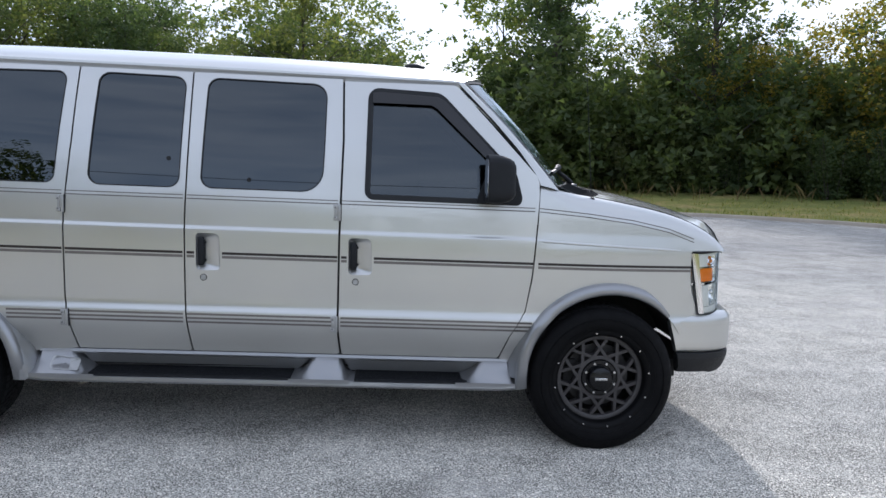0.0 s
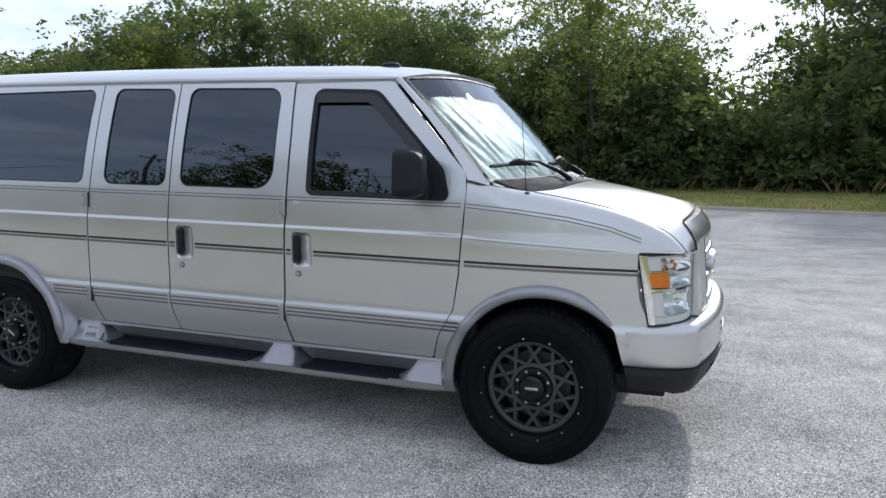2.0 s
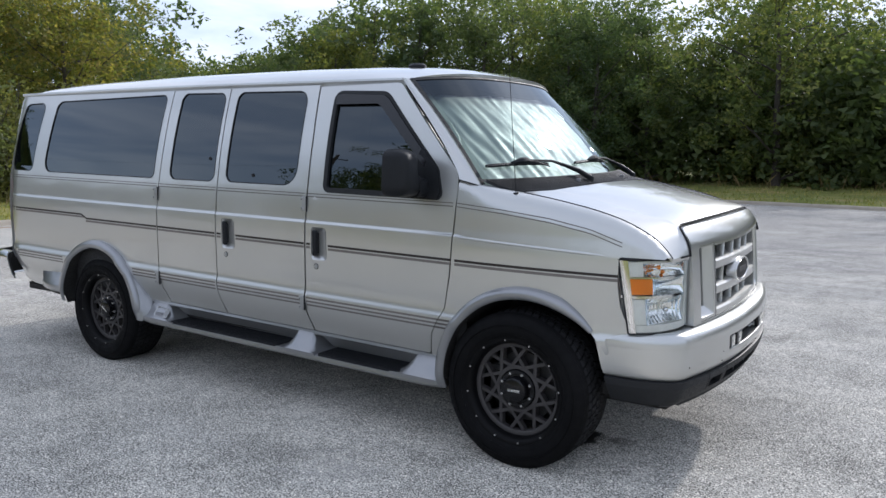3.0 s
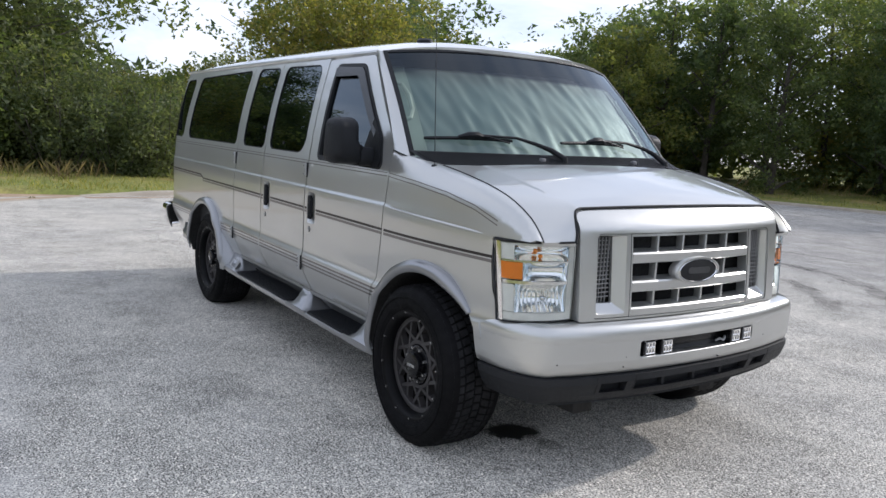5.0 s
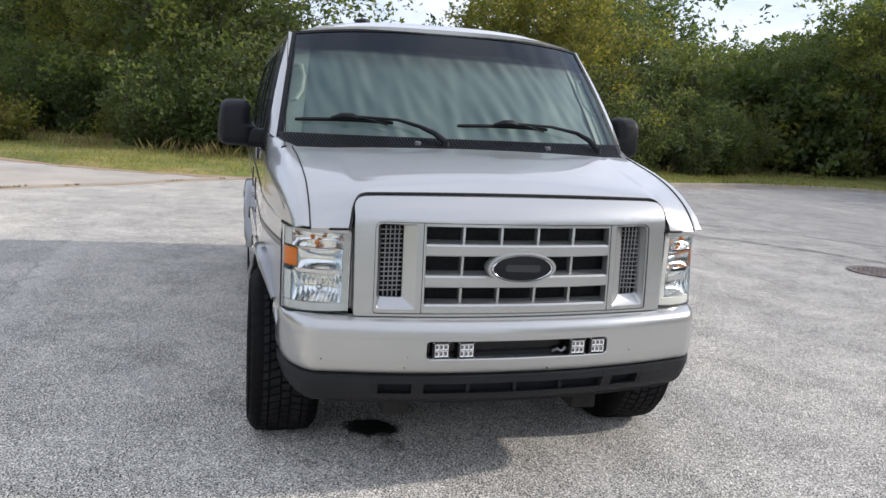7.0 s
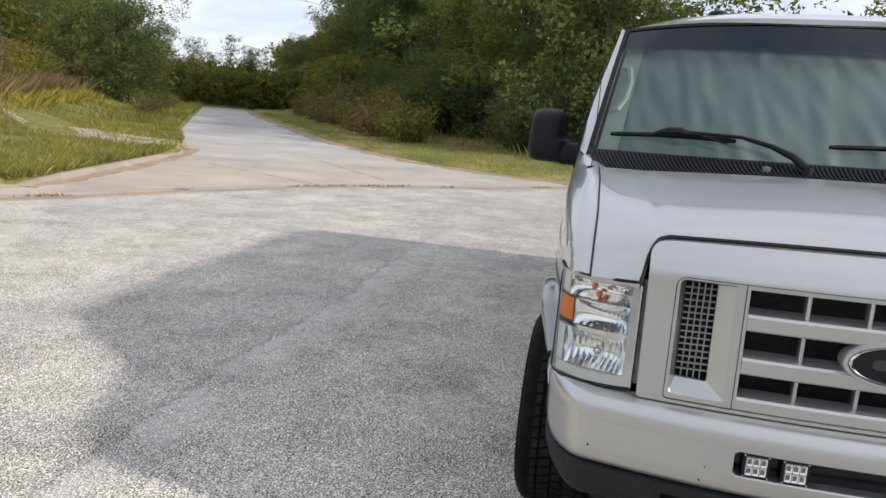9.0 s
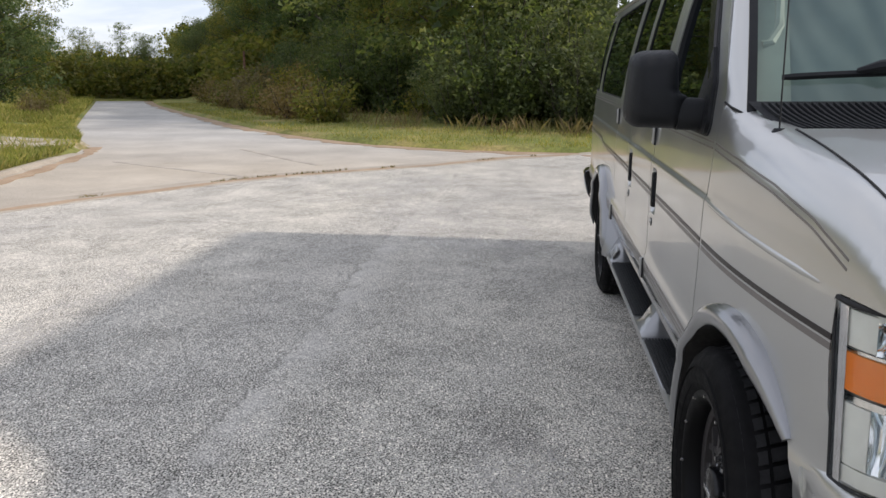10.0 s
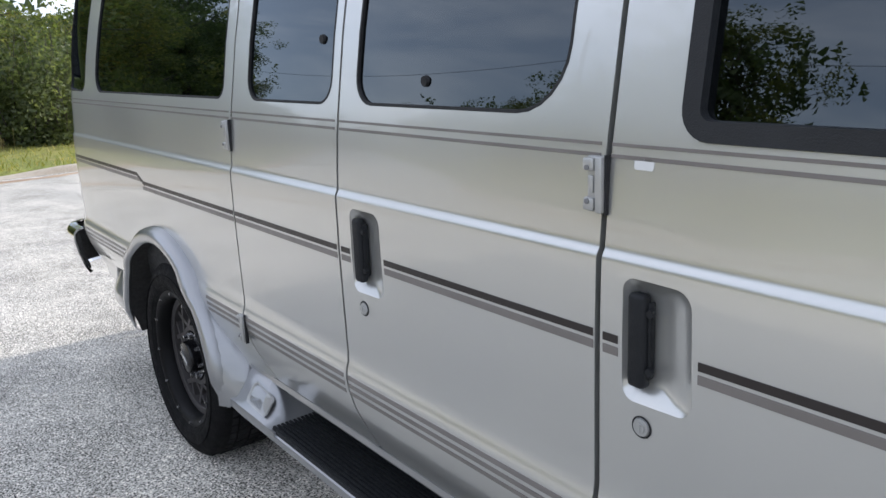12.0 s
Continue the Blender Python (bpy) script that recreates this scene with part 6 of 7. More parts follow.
# moulded foot of the rear flares, behind the wheels
for side in (-1, 1):
    rings, under = [], []
    for i in range(13):
        f = i / 12
        x = -4.34 + 0.36 * f
        w = 1.035 - 0.06 * (1 - f) ** 3
        rise = 0.03 * f * f
        rings.append([(x, side * y, z) for y, z in ((0.90, 0.40), (w - 0.012, 0.40), (w, 0.412), (w + 0.002, 0.448), (w - 0.006, 0.466), (0.965, 0.535 + rise), (0.90, 0.545 + rise))])
        under.append([(x + 0.012 * (1 - f), side * y, z) for y, z in ((0.89, 0.376), (w - 0.05, 0.366), (w - 0.022, 0.399), (0.89, 0.399))])
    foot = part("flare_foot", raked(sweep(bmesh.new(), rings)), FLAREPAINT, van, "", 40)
    part("foot_underside", raked(sweep(bmesh.new(), under)), UNDER, foot)
bm = bmesh.new()
tube(bm, [(-4.2, -0.50, 0.38), (-4.6, -0.52, 0.38), (-4.80, -0.60, 0.37)], [0.035, 0.035, 0.035], 12)
part("exhaust_pipe", raked(bm), UNDER, van)
# black shell painted as the unlit cabin and gap shade, floor and dashboard
bm = bmesh.new()
rings = []
for x in np.linspace(-4.80, -1.0, 24):
    sec = []
    for z in (0.47, 0.70, 1.0, 1.28, 1.5, 1.75, 1.90):
        sec.append((x, -(half(x, z) - 0.026), z))
    sec += [(x, 0, 1.96)] + [(p[0], -p[1], p[2]) for p in reversed(sec)]
    rings.append(sec)
sweep(bm, rings, False)
for s in (-1, 1):
    sweep(bm, [[(x, s * (half(x, z) - 0.026), z) for z in (0.47, 0.52, 0.6, 0.7, 0.95, 1.2)] for x in (-1.05, -0.8, -0.55, -0.3)], False)
part("unlit_cabin_shell", raked(bm), BLACK, van, "black shell in place of the unlit cabin")
bm = box(bmesh.new(), (-4.80, -0.84, 0.40), (0.62, 0.84, 0.455))
box(bm, (-4.6, -0.5, 0.26), (0.6, -0.38, 0.40), 0.01)
box(bm, (-4.6, 0.38, 0.26), (0.6, 0.5, 0.40), 0.01)
rod(bm, (REAR_AXLE, -0.75, 0.40), (REAR_AXLE, 0.75, 0.40), 0.05, n=14)
rod(bm, (0, -0.72, 0.36), (0, 0.72, 0.36), 0.045, n=14)
part("underbody", bm, UNDER, van, "dark dirty underbody and axles")
bm = bmesh.new()
rows = []
for j in range(7):
    rows.append([(0.0 - 0.10 * j - 0.13 * abs(k / 8 - 1) ** 2.2, 0.82 * (k / 8 - 1), 1.345 - 0.01 * j + 0.03 * math.sin(j * 0.5)) for k in range(17)])
sweep(bm, rows, False)
part("dashboard", raked(bm), plain("grey_dashboard", (0.16, 0.16, 0.155), 0.6), van, "grey dashboard top")
for side in (-1, 1):
    rows = [[Vector(windscreen_at(side * u, v)) + Vector((-0.035, 0, -0.035)) for u in (0.875, 0.915, 0.965)] for v in np.linspace(0.0, 0.98, 12)]
    trim = part("pillar_trim", raked(sweep(bmesh.new(), rows, False)), plain("pale_interior_trim", (0.52, 0.53, 0.49), 0.6) if side < 0 else bpy.data.materials["pale_interior_trim"], van, "pale plastic pillar trim")
    bm = bmesh.new()
    pts = [Vector(windscreen_at(side * u, v)) + Vector((-o, 0, -o)) for u, v, o in ((0.950, 0.72, 0.034), (0.920, 0.71, 0.036), (0.897, 0.60, 0.038), (0.900, 0.47, 0.038), (0.925, 0.39, 0.036), (0.950, 0.38, 0.034))]
    tube(bm, pts, [0.013, 0.014, 0.015, 0.015, 0.014, 0.013], 8)
    part("grab_handle", raked(bm), bpy.data.materials["pale_interior_trim"], trim, "pale grab handle")

# crumpled sunshade standing behind the windscreen
rows = []
for j in range(31):
    v = -0.01 + 0.90 * j / 30
    row = []
    for i in range(121):
        u = -0.885 + 1.80 * i / 120
        fold = 0.5 + 0.5 * math.sin(u * 46 + 3.2 * noise.noise((u * 3, v * 1.5, 0)) + v * 1.4)
        wave = 0.0011 * fold ** 1.3 + 0.009 * noise.noise((u * 4.0, v * 2.0, 5.0)) + 0.007 * noise.noise((u * 16 + v * 4, v * 4, 2))
        row.append(Vector(windscreen_at(u, v)) + Vector((-0.045 - wave, 0, -0.045 - wave)))
    rows.append(row)
shade = part("sunshade", raked(sweep(bmesh.new(), rows, False)), SHADECLOTH)
shade.location = van.location
tagged(shade, "crumpled silver fabric sunshade standing behind the windscreen", "sunshade")
# ---- nose: grille, lamps, bumper ----
def nose_x(y, z):
    """Where the grille's face stands."""
    return 0.819 - 0.055 * (abs(y) / 0.66) ** 2 - 0.10 * max(0.0, z - 0.78) ** 1.3 - 2.6 * max(0.0, z - 1.13) ** 1.6


def nose_panel(outline, holes=(), depth=0.05, lift=0.0, zcuts=(), ycuts=(), at=nose_x):
    """A sheet in (y, z) laid on the nose, its edges turned back."""
    bm = bmesh.new()
    edges = []
    for loop in (outline, *holes):
        vs = [bm.verts.new((0, y, z)) for y, z in loop]
        edges += [bm.edges.new((vs[i], vs[(i + 1) % len(vs)])) for i in range(len(vs))]
    bmesh.ops.triangle_fill(bm, use_beauty=True, edges=edges, normal=(1, 0, 0))
    for z in zcuts:
        bmesh.ops.bisect_plane(bm, geom=bm.verts[:] + bm.edges[:] + bm.faces[:], plane_co=(0, 0, z), plane_no=(0, 0, 1))
    for y in ycuts:
        bmesh.ops.bisect_plane(bm, geom=bm.verts[:] + bm.edges[:] + bm.faces[:], plane_co=(0, y, 0), plane_no=(0, 1, 0))
    deep = bmesh.ops.extrude_edge_only(bm, edges=[e for e in bm.edges if e.is_boundary])
    inner = {v for v in deep["geom"] if isinstance(v, bmesh.types.BMVert)}
    for v in bm.verts:
        v.co.x = at(v.co.y, v.co.z) + lift - (depth if v in inner else 0)
    return raked(bm)


YC = [-0.66 + 0.06 * k for k in range(23)]
outer = rounded([(-0.668, 0.748, 0.01), (0.668, 0.748, 0.01), (0.674, 1.206, 0.055)] + [(y, hood_edge(y)[2] - 0.011, 0) for y in np.linspace(0.60, -0.60, 25)] + [(-0.674, 1.206, 0.055)])
hole = rounded([(-0.594, 0.757, 0.014), (0.594, 0.757, 0.014), (0.594, 1.120, 0.028), (-0.594, 1.120, 0.028)])
grille = part("grille", nose_panel(outer, [hole], 0.06, 0.0, [0.8, 0.9, 1.0, 1.1, 1.13, 1.145, 1.16, 1.175, 1.19, 1.205, 1.22], YC), PAINT, van, "silver painted grille", 40)
# inner surround with two deep side pockets and the barred middle opening
pockets = [rounded([(s * 0.582, 0.774, 0.016), (s * 0.428, 0.774, 0.010), (s * 0.428, 1.112, 0.010), (s * 0.582, 1.112, 0.016)]) for s in (-1, 1)]
vents = [rounded([(s * 0.563, 0.816, 0.006), (s * 0.476, 0.816, 0.006), (s * 0.476, 1.101, 0.006), (s * 0.563, 1.101, 0.006)]) for s in (-1, 1)]
mid = [(-0.394, 0.79), (0.394, 0.79), (0.394, 1.1055), (-0.394, 1.1055)]
part("grille_insert", nose_panel(grown(hole, -0.003), [pockets[0], pockets[1], mid], 0.05, -0.005, [0.85, 0.95, 1.05], YC), PAINT, grille)
for face, deep in zip(pockets, vents):
    rings = []
    for k, back in ((0.0, 0.005), (0.06, 0.009), (0.55, 0.026), (1.0, 0.044), (1.0, 0.058)):
        rings.append([(nose_x(p[0], p[1]) - back, p[0] + (q[0] - p[0]) * k, p[1] + (q[1] - p[1]) * k) for p, q in zip(face, deep)])
    part("vent_pocket", raked(sweep(bmesh.new(), rings, True, False)), PAINT, grille, "", 30)
for z0, z1 in ((0.988, 1.035), (0.863, 0.911), (0.7575, 0.7955)):
    rings = []
    for k in range(21):
        y = -0.393 + 0.786 * k / 20
        x = nose_x(y, (z0 + z1) / 2) - 0.004
        rings.append([(x - 0.060, y, z0 + 0.006), (x - 0.005, y, z0), (x, y, z0 + 0.005), (x, y, z1 - 0.007), (x - 0.007, y, z1), (x - 0.060, y, z1 + 0.011)])
    part("grille_bar", raked(sweep(bmesh.new(), rings)), PAINT, grille, "", 25)
for k in range(4):
    y = -0.240 + 0.157 * k
    x = nose_x(y, 0.95)
    bm = box(bmesh.new(), (x - 0.06, y - 0.0055, 0.79), (x - 0.022, y + 0.0055, 1.105), 0.002)
    part("grille_rib", raked(bm), PAINT, grille)
for s in (-1, 1):
    for k in range(4):
        y = s * (0.4935 + 0.0175 * k)
        x = nose_x(y, 0.95) - 0.022
        part("vent_bar", raked(box(bmesh.new(), (x - 0.034, y - 0.0018, 0.816), (x - 0.026, y + 0.0018, 1.101))), VENTBAR, grille)
    for k in range(14):
        z = 0.842 + 0.0186 * k
        x = nose_x(0.52, z) - 0.022
        part("vent_bar", raked(box(bmesh.new(), (x - 0.034, min(s * 0.476, s * 0.563), z - 0.0018), (x - 0.026, max(s * 0.476, s * 0.563), z + 0.0018))), VENTBAR, grille)
    seam = [(nose_x(0.404, z) - 0.0045, s * 0.404, z) for z in (0.758, 0.85, 0.95, 1.05, 1.118)]
    part("insert_joint", raked(tube(bmesh.new(), seam, [0.0014] * 5, 5)), BLACK, grille)
line = [(nose_x(y, z) - 0.006, y, z) for y, z in grown(hole, -0.0015)]
part("insert_joint", raked(tube(bmesh.new(), line + line[:1], [0.0017] * (len(line) + 1), 5)), BLACK, grille)
bm = bmesh.new()
box(bm, (0.66, -0.62, 0.76), (0.69, 0.62, 1.12))
part("radiator", raked(bm), BLACK, grille, "dark radiator behind the grille")


def oval(ry, rz, x0, prof, n=36):
    return [[(nose_x(0, 0.945) + x - 0.010, 0.004 + ry * k * math.cos(a * math.tau / n), 0.944 + rz * k * math.sin(a * math.tau / n)) for a in range(n)] for x, k in prof]


part("badge_surround", raked(sweep(bmesh.new(), oval(0.150, 0.064, 0, [(-0.03, 1.0), (0.008, 1.0), (0.018, 0.96), (0.018, 0.90), (0.010, 0.86)]))), PAINT, grille)
part("badge_rim", raked(sweep(bmesh.new(), oval(0.131, 0.053, 0, [(0.0, 1.0), (0.016, 1.0), (0.019, 0.97), (0.016, 0.93)]))), CHROME, grille, "chrome badge rim")
part("badge", raked(sweep(bmesh.new(), oval(0.123, 0.049, 0, [(0.0, 1.0), (0.0165, 1.0), (0.019, 0.6), (0.020, 0.1)]))), plain("dark_badge", (0.012, 0.013, 0.015), 0.5, spec=0.25), grille, "plain dark oval badge")
mark = [[(nose_x(0, 0.945) + 0.0095 + d, 0.004 + y, 0.944 + z) for y, z in rounded([(-0.075, -0.012, 0.012), (0.075, -0.016, 0.014), (0.078, 0.014, 0.012), (-0.072, 0.016, 0.014)])] for d in (-0.004, 0.0012)]
part("badge_mark", raked(sweep(bmesh.new(), mark)), plain("faded_badge_mark", (0.035, 0.036, 0.038), 0.45), grille, "faded grey mark on the badge")


def lamp_patch(side, u0, u1, v0, v1, off, n=14, m=8):
    rows = []
    for j in range(m + 1):
        rows.append([lamp_at(side, u0 + (u1 - u0) * i / n, v0 + (v1 - v0) * j / m) + Vector((off * 0.85, side * off * 0.5, 0)) for i in range(n + 1)])
    return sweep(bmesh.new(), rows, False)


def solid(bm, dx, dy=0.0):
    """Gives an open sheet a back."""
    made = bmesh.ops.extrude_face_region(bm, geom=list(bm.faces))
    for v in made["geom"]:
        if isinstance(v, bmesh.types.BMVert):
            v.co.x -= dx
            v.co.y += dy
    return bm


def bowl(side, u0, u1, v0, v1, deep, flute, n=72):
    """A mirrored bowl with upright flutes behind the clear face."""
    rows = []
    for j in range(13):
        row = []
        for i in range(n + 1):
            a, b = 2 * i / n - 1, 2 * j / 12 - 1
            d = 0.010 + deep * (1 - abs(a) ** 2.6) * (1 - 0.75 * abs(b) ** 2.4) + flute * abs(math.sin(i * math.pi / 6))
            row.append(lamp_at(side, u0 + (u1 - u0) * i / n, v0 + (v1 - v0) * j / 12) + Vector((-d, -side * d * 0.5, 0)))
        rows.append(row)
    return raked(sweep(bmesh.new(), rows, False))


def headlamp(side):
    lens = part("headlamp", raked(lamp_patch(side, 0.0, 1.0, 0.0, 1.0, 0.0)), LENS, van, "clear headlamp with amber side marker")
    lens.visible_shadow = False
    rows = [[lamp_at(side, u, v) + Vector((-0.07, -side * 0.05, 0)) for u in np.linspace(0.0, 1.0, 14)] for v in np.linspace(0.0, 1.0, 6)]
    part("lamp_back", raked(sweep(bmesh.new(), rows, False)), REFLECTOR, lens)
    # dark gasket round the housing
    edge = [lamp_at(side, 0, v) for v in np.linspace(0, 1, 9)] + [lamp_at(side, u, 1) for u in np.linspace(0.05, 1, 15)] + [lamp_at(side, 1, v) for v in np.linspace(0.9, 0, 9)] + [lamp_at(side, u, 0) for u in np.linspace(0.95, 0.0, 16)]
    part("lamp_gasket", raked(tube(bmesh.new(), [p + Vector((-0.006, 0, 0)) for p in edge], [0.0038] * len(edge), 6)), VALANCE, lens)
    # bright rims and pale inner bezels
    for a in ((0.012, 0.05, 0.01, 0.99), (0.975, 0.992, 0.02, 0.98)):
        part("lamp_rim", raked(solid(lamp_patch(side, *a, -0.002, 4, 8), 0.012)), CHROME, lens)
    for a in ((0.05, 0.97, 0.02, 0.115), (0.885, 0.965, 0.115, 0.97), (0.05, 0.185, 0.125, 0.465), (0.05, 0.19, 0.775, 0.975), (0.19, 0.885, 0.955, 0.985)):
        part("lamp_bezel", raked(solid(lamp_patch(side, *a, -0.008, 8, 6), 0.025)), CREAM, lens)
    part("marker", raked(solid(lamp_patch(side, 0.03, 0.28, 0.535, 0.745, -0.003, 8, 4), 0.015)), AMBER, lens, "amber side marker")
    for a in ((0.05, 0.885, 0.75, 0.768), (0.05, 0.885, 0.475, 0.515)):
        part("lamp_divider", raked(solid(lamp_patch(side, *a, -0.006, 12, 2), 0.05)), CHROME, lens)
    for a in ((0.19, 0.885, 0.115, 0.475, 0.055, 0.003), (0.19, 0.885, 0.768, 0.955, 0.05, 0.0006), (0.285, 0.885, 0.515, 0.75, 0.030, 0.0008)):
        part("reflector_bowl", bowl(side, *a), MIRRORBOWL, lens, angle=25)
    c = lamp_at(side, 0.55, 0.29) + Vector((-0.038, -side * 0.02, 0))
    bm = bmesh.new()
    bmesh.ops.create_uvsphere(bm, u_segments=14, v_segments=8, radius=0.017, matrix=Matrix.Translation(c))
    part("bulb", raked(bm), CHROME, lens)
    for u, v in ((0.44, 0.885), (0.50, 0.82)):
        c = lamp_at(side, u, v) + Vector((-0.035, -side * 0.018, 0))
        bm = bmesh.new()
        bmesh.ops.create_uvsphere(bm, u_segments=12, v_segments=8, radius=0.0105, matrix=Matrix.Translation(c))
        part("indicator_bulb", raked(bm), AMBER, lens, "amber indicator bulb")


headlamp(-1)
headlamp(1)


# bumper
def bumper_plan(t):
    """Plan of the bumper: t from -1 (right end) to 1 (left end)."""
    a = abs(t)
    if a < 0.72:
        y = 0.80 * a / 0.72
        x = 0.881 - 0.10 * (y / 0.80) ** 2.2
        n = Vector((1, 0.25 * y / 0.8, 0))
    else:
        b = (a - 0.72) / 0.28 * math.pi / 2
        y = 0.80 + 0.125 * math.sin(min(b * 1.25, math.pi / 2)) + 0.02 * (b / 1.57)
        x = 0.781 - 0.401 * (1 - math.cos(b)) ** 0.85
        n = Vector((math.cos(b), math.sin(b), 0))
    return x, math.copysign(y, t), Vector((n.x, math.copysign(n.y, t), 0)).normalized()


def bumper_skin(prof, t0=-1.0, t1=1.0, n=72):
    rings = []
    for k in range(n + 1):
        x, y, nn = bumper_plan(t0 + (t1 - t0) * k / n)
        rings.append([(max(x + nn.x * o, 0.383 + 0.27 * (0.715 - max(0.45, min(0.715, z)))), y + nn.y * o, z) for o, z in prof])
    return raked(sweep(bmesh.new(), rings))


TOP = [(-0.09, 0.745), (-0.03, 0.742), (-0.008, 0.73), (0.0, 0.712), (0.004, 0.69), (0.002, 0.668)]
bumper = part("front_bumper", bumper_skin(TOP + [(-0.06, 0.668)]), PAINT, van, "silver painted front bumper", 50)
BELOW = [(0.002, 0.586), (0.0, 0.558), (-0.008, 0.533), (-0.03, 0.522), (-0.06, 0.522), (-0.06, 0.586)]
part("bumper_lower", bumper_skin(BELOW), PAINT, bumper, "", 50)
for t0, t1 in ((-1.0, -0.348), (0.348, 1.0)):
    part("bumper_face", bumper_skin([(0.002, 0.670), (0.003, 0.63), (0.002, 0.584), (-0.06, 0.584), (-0.06, 0.670)], t0, t1, 30), PAINT, bumper, "", 50)
# rolled edge of the slot
lip = rounded([(-0.392, 0.587, 0.022), (0.392, 0.587, 0.022), (0.392, 0.668, 0.022), (-0.392, 0.668, 0.022)], 8)
lip = [Vector(a).lerp(Vector(b), k / 8) for a, b in zip(lip, lip[1:] + lip[:1]) for k in range(8)]
lip = [(bumper_plan(p.x * 0.9)[0] - 0.0035, p.x, p.y) for p in lip]
part("slot_rim", raked(tube(bmesh.new(), lip + lip[:1], [0.0065] * (len(lip) + 1), 8)), PAINT, bumper, "", 60)
for y, z, r in ((-0.79, 0.585, 0.004), (-0.47, 0.557, 0.003), (-0.46, 0.60, 0.0025), (0.50, 0.60, 0.003), (0.12, 0.545, 0.003)):
    x, yy, nn = bumper_plan(y / 0.80 * 0.72)
    chip = bmesh.new()
    rod(chip, (x - 0.004, yy, z), (x + 0.0045, yy, z), r, r * 0.8, 7)
    part("paint_chip", raked(chip), BLACK, bumper, "small dark stone chip")
part("bumper_slot", raked(box(bmesh.new(), (0.79, -0.42, 0.56), (0.822, 0.42, 0.69), 0.004)), GLOSSBLACK, bumper, "glossy black recess in the bumper")
for y in (-0.327, -0.226, 0.252, 0.345):
    x = bumper_plan(y * 0.9)[0]
    lamp = part("led_lamp", raked(box(bmesh.new(), (x - 0.055, y - 0.038, 0.590), (x - 0.004, y + 0.038, 0.664), 0.006)), GLOSSBLACK, van, "small square LED work lamp")
    part("lamp_glass", raked(box(bmesh.new(), (x - 0.008, y - 0.029, 0.599), (x - 0.001, y + 0.029, 0.655), 0.002)), GREYPLATE, lamp)
    for r in range(2):
        for c in range(3):
            yc, zc = y - 0.0185 + 0.0185 * c, 0.6135 + 0.027 * r
            rings = [[(x + d, yc + k * 0.0086 * ca, zc + k * 0.0125 * sa) for ca, sa in ((-1, -1), (1, -1), (1, 1), (-1, 1))] for d, k in ((-0.004, 1.0), (0.0015, 1.0), (0.0015, 0.82), (-0.003, 0.35))]
            part("led", raked(sweep(bmesh.new(), rings)), MIRRORBOWL, lamp)
    for dz in (-0.031, 0.031):
        for dy in (-0.032, 0.032):
            bolt = bmesh.new()
            rod(bolt, (x - 0.005, y + dy, 0.627 + dz), (x - 0.0015, y + dy, 0.627 + dz), 0.0032, 0.0028, 6)
            part("lamp_bolt", raked(bolt), STEEL, lamp)
part("wiring", raked(tube(bmesh.new(), [(0.83, 0.16, 0.60), (0.842, 0.175, 0.612), (0.85, 0.19, 0.604), (0.846, 0.205, 0.618), (0.83, 0.215, 0.60)], [0.006] * 5, 6)), HINGE, bumper, "loose pale cable end in the bumper recess")
# valance: a top band, two end ports, a long ribbed slot and a lip below
val = part("valance", bumper_skin([(-0.016, 0.524), (-0.002, 0.519), (-0.004, 0.488), (-0.05, 0.488), (-0.08, 0.524)]), VALANCE, van, "dark grey plastic valance under the bumper", 50)
for t0, t1 in ((-1.0, -0.512), (-0.392, -0.352), (0.352, 0.392), (0.512, 1.0)):
    part("valance_face", bumper_skin([(-0.004, 0.490), (-0.022, 0.44), (-0.048, 0.405), (-0.08, 0.405), (-0.08, 0.490)], t0, t1, 24), VALANCE, val, "", 50)
part("valance_lip", bumper_skin([(-0.021, 0.442), (-0.030, 0.425), (-0.052, 0.402), (-0.068, 0.392), (-0.11, 0.392), (-0.11, 0.442)], -0.80, 0.80), VALANCE, val, "", 50)
part("valance_back", bumper_skin([(-0.055, 0.505), (-0.055, 0.39), (-0.12, 0.39), (-0.12, 0.505)], -0.7, 0.7, 24), TRIM, val)
for y in (-0.20, 0.0, 0.20):
    x = bumper_plan(y * 0.9)[0]
    part("valance_rib", raked(box(bmesh.new(), (x - 0.09, y - 0.009, 0.43), (x - 0.032, y + 0.009, 0.495), 0.003)), VALANCE, val)
for y in (-0.588, -0.390, 0.390, 0.588):
    part("valance_joint", bumper_skin([(-0.0012, 0.518), (-0.0028, 0.489), (-0.0208, 0.44), (-0.0465, 0.407), (-0.06, 0.407), (-0.03, 0.518)], y * 0.9 - 0.002, y * 0.9 + 0.002, 1), BLACK, val)


# ---- wheels ----
def lathe(prof, n=56):
    """A turned shape about the y axis from (radius, y) points."""
    bm = bmesh.new()
    rings = [[(r * math.cos(k * math.tau / n), y, r * math.sin(k * math.tau / n)) for k in range(n)] for r, y in prof]
    vs = [[bm.verts.new(p) for p in r] for r in rings]
    for a, b in zip(vs, vs[1:]):
        for k in range(n):
            bm.faces.new((a[k], a[(k + 1) % n], b[(k + 1) % n], b[k]))
    return bm


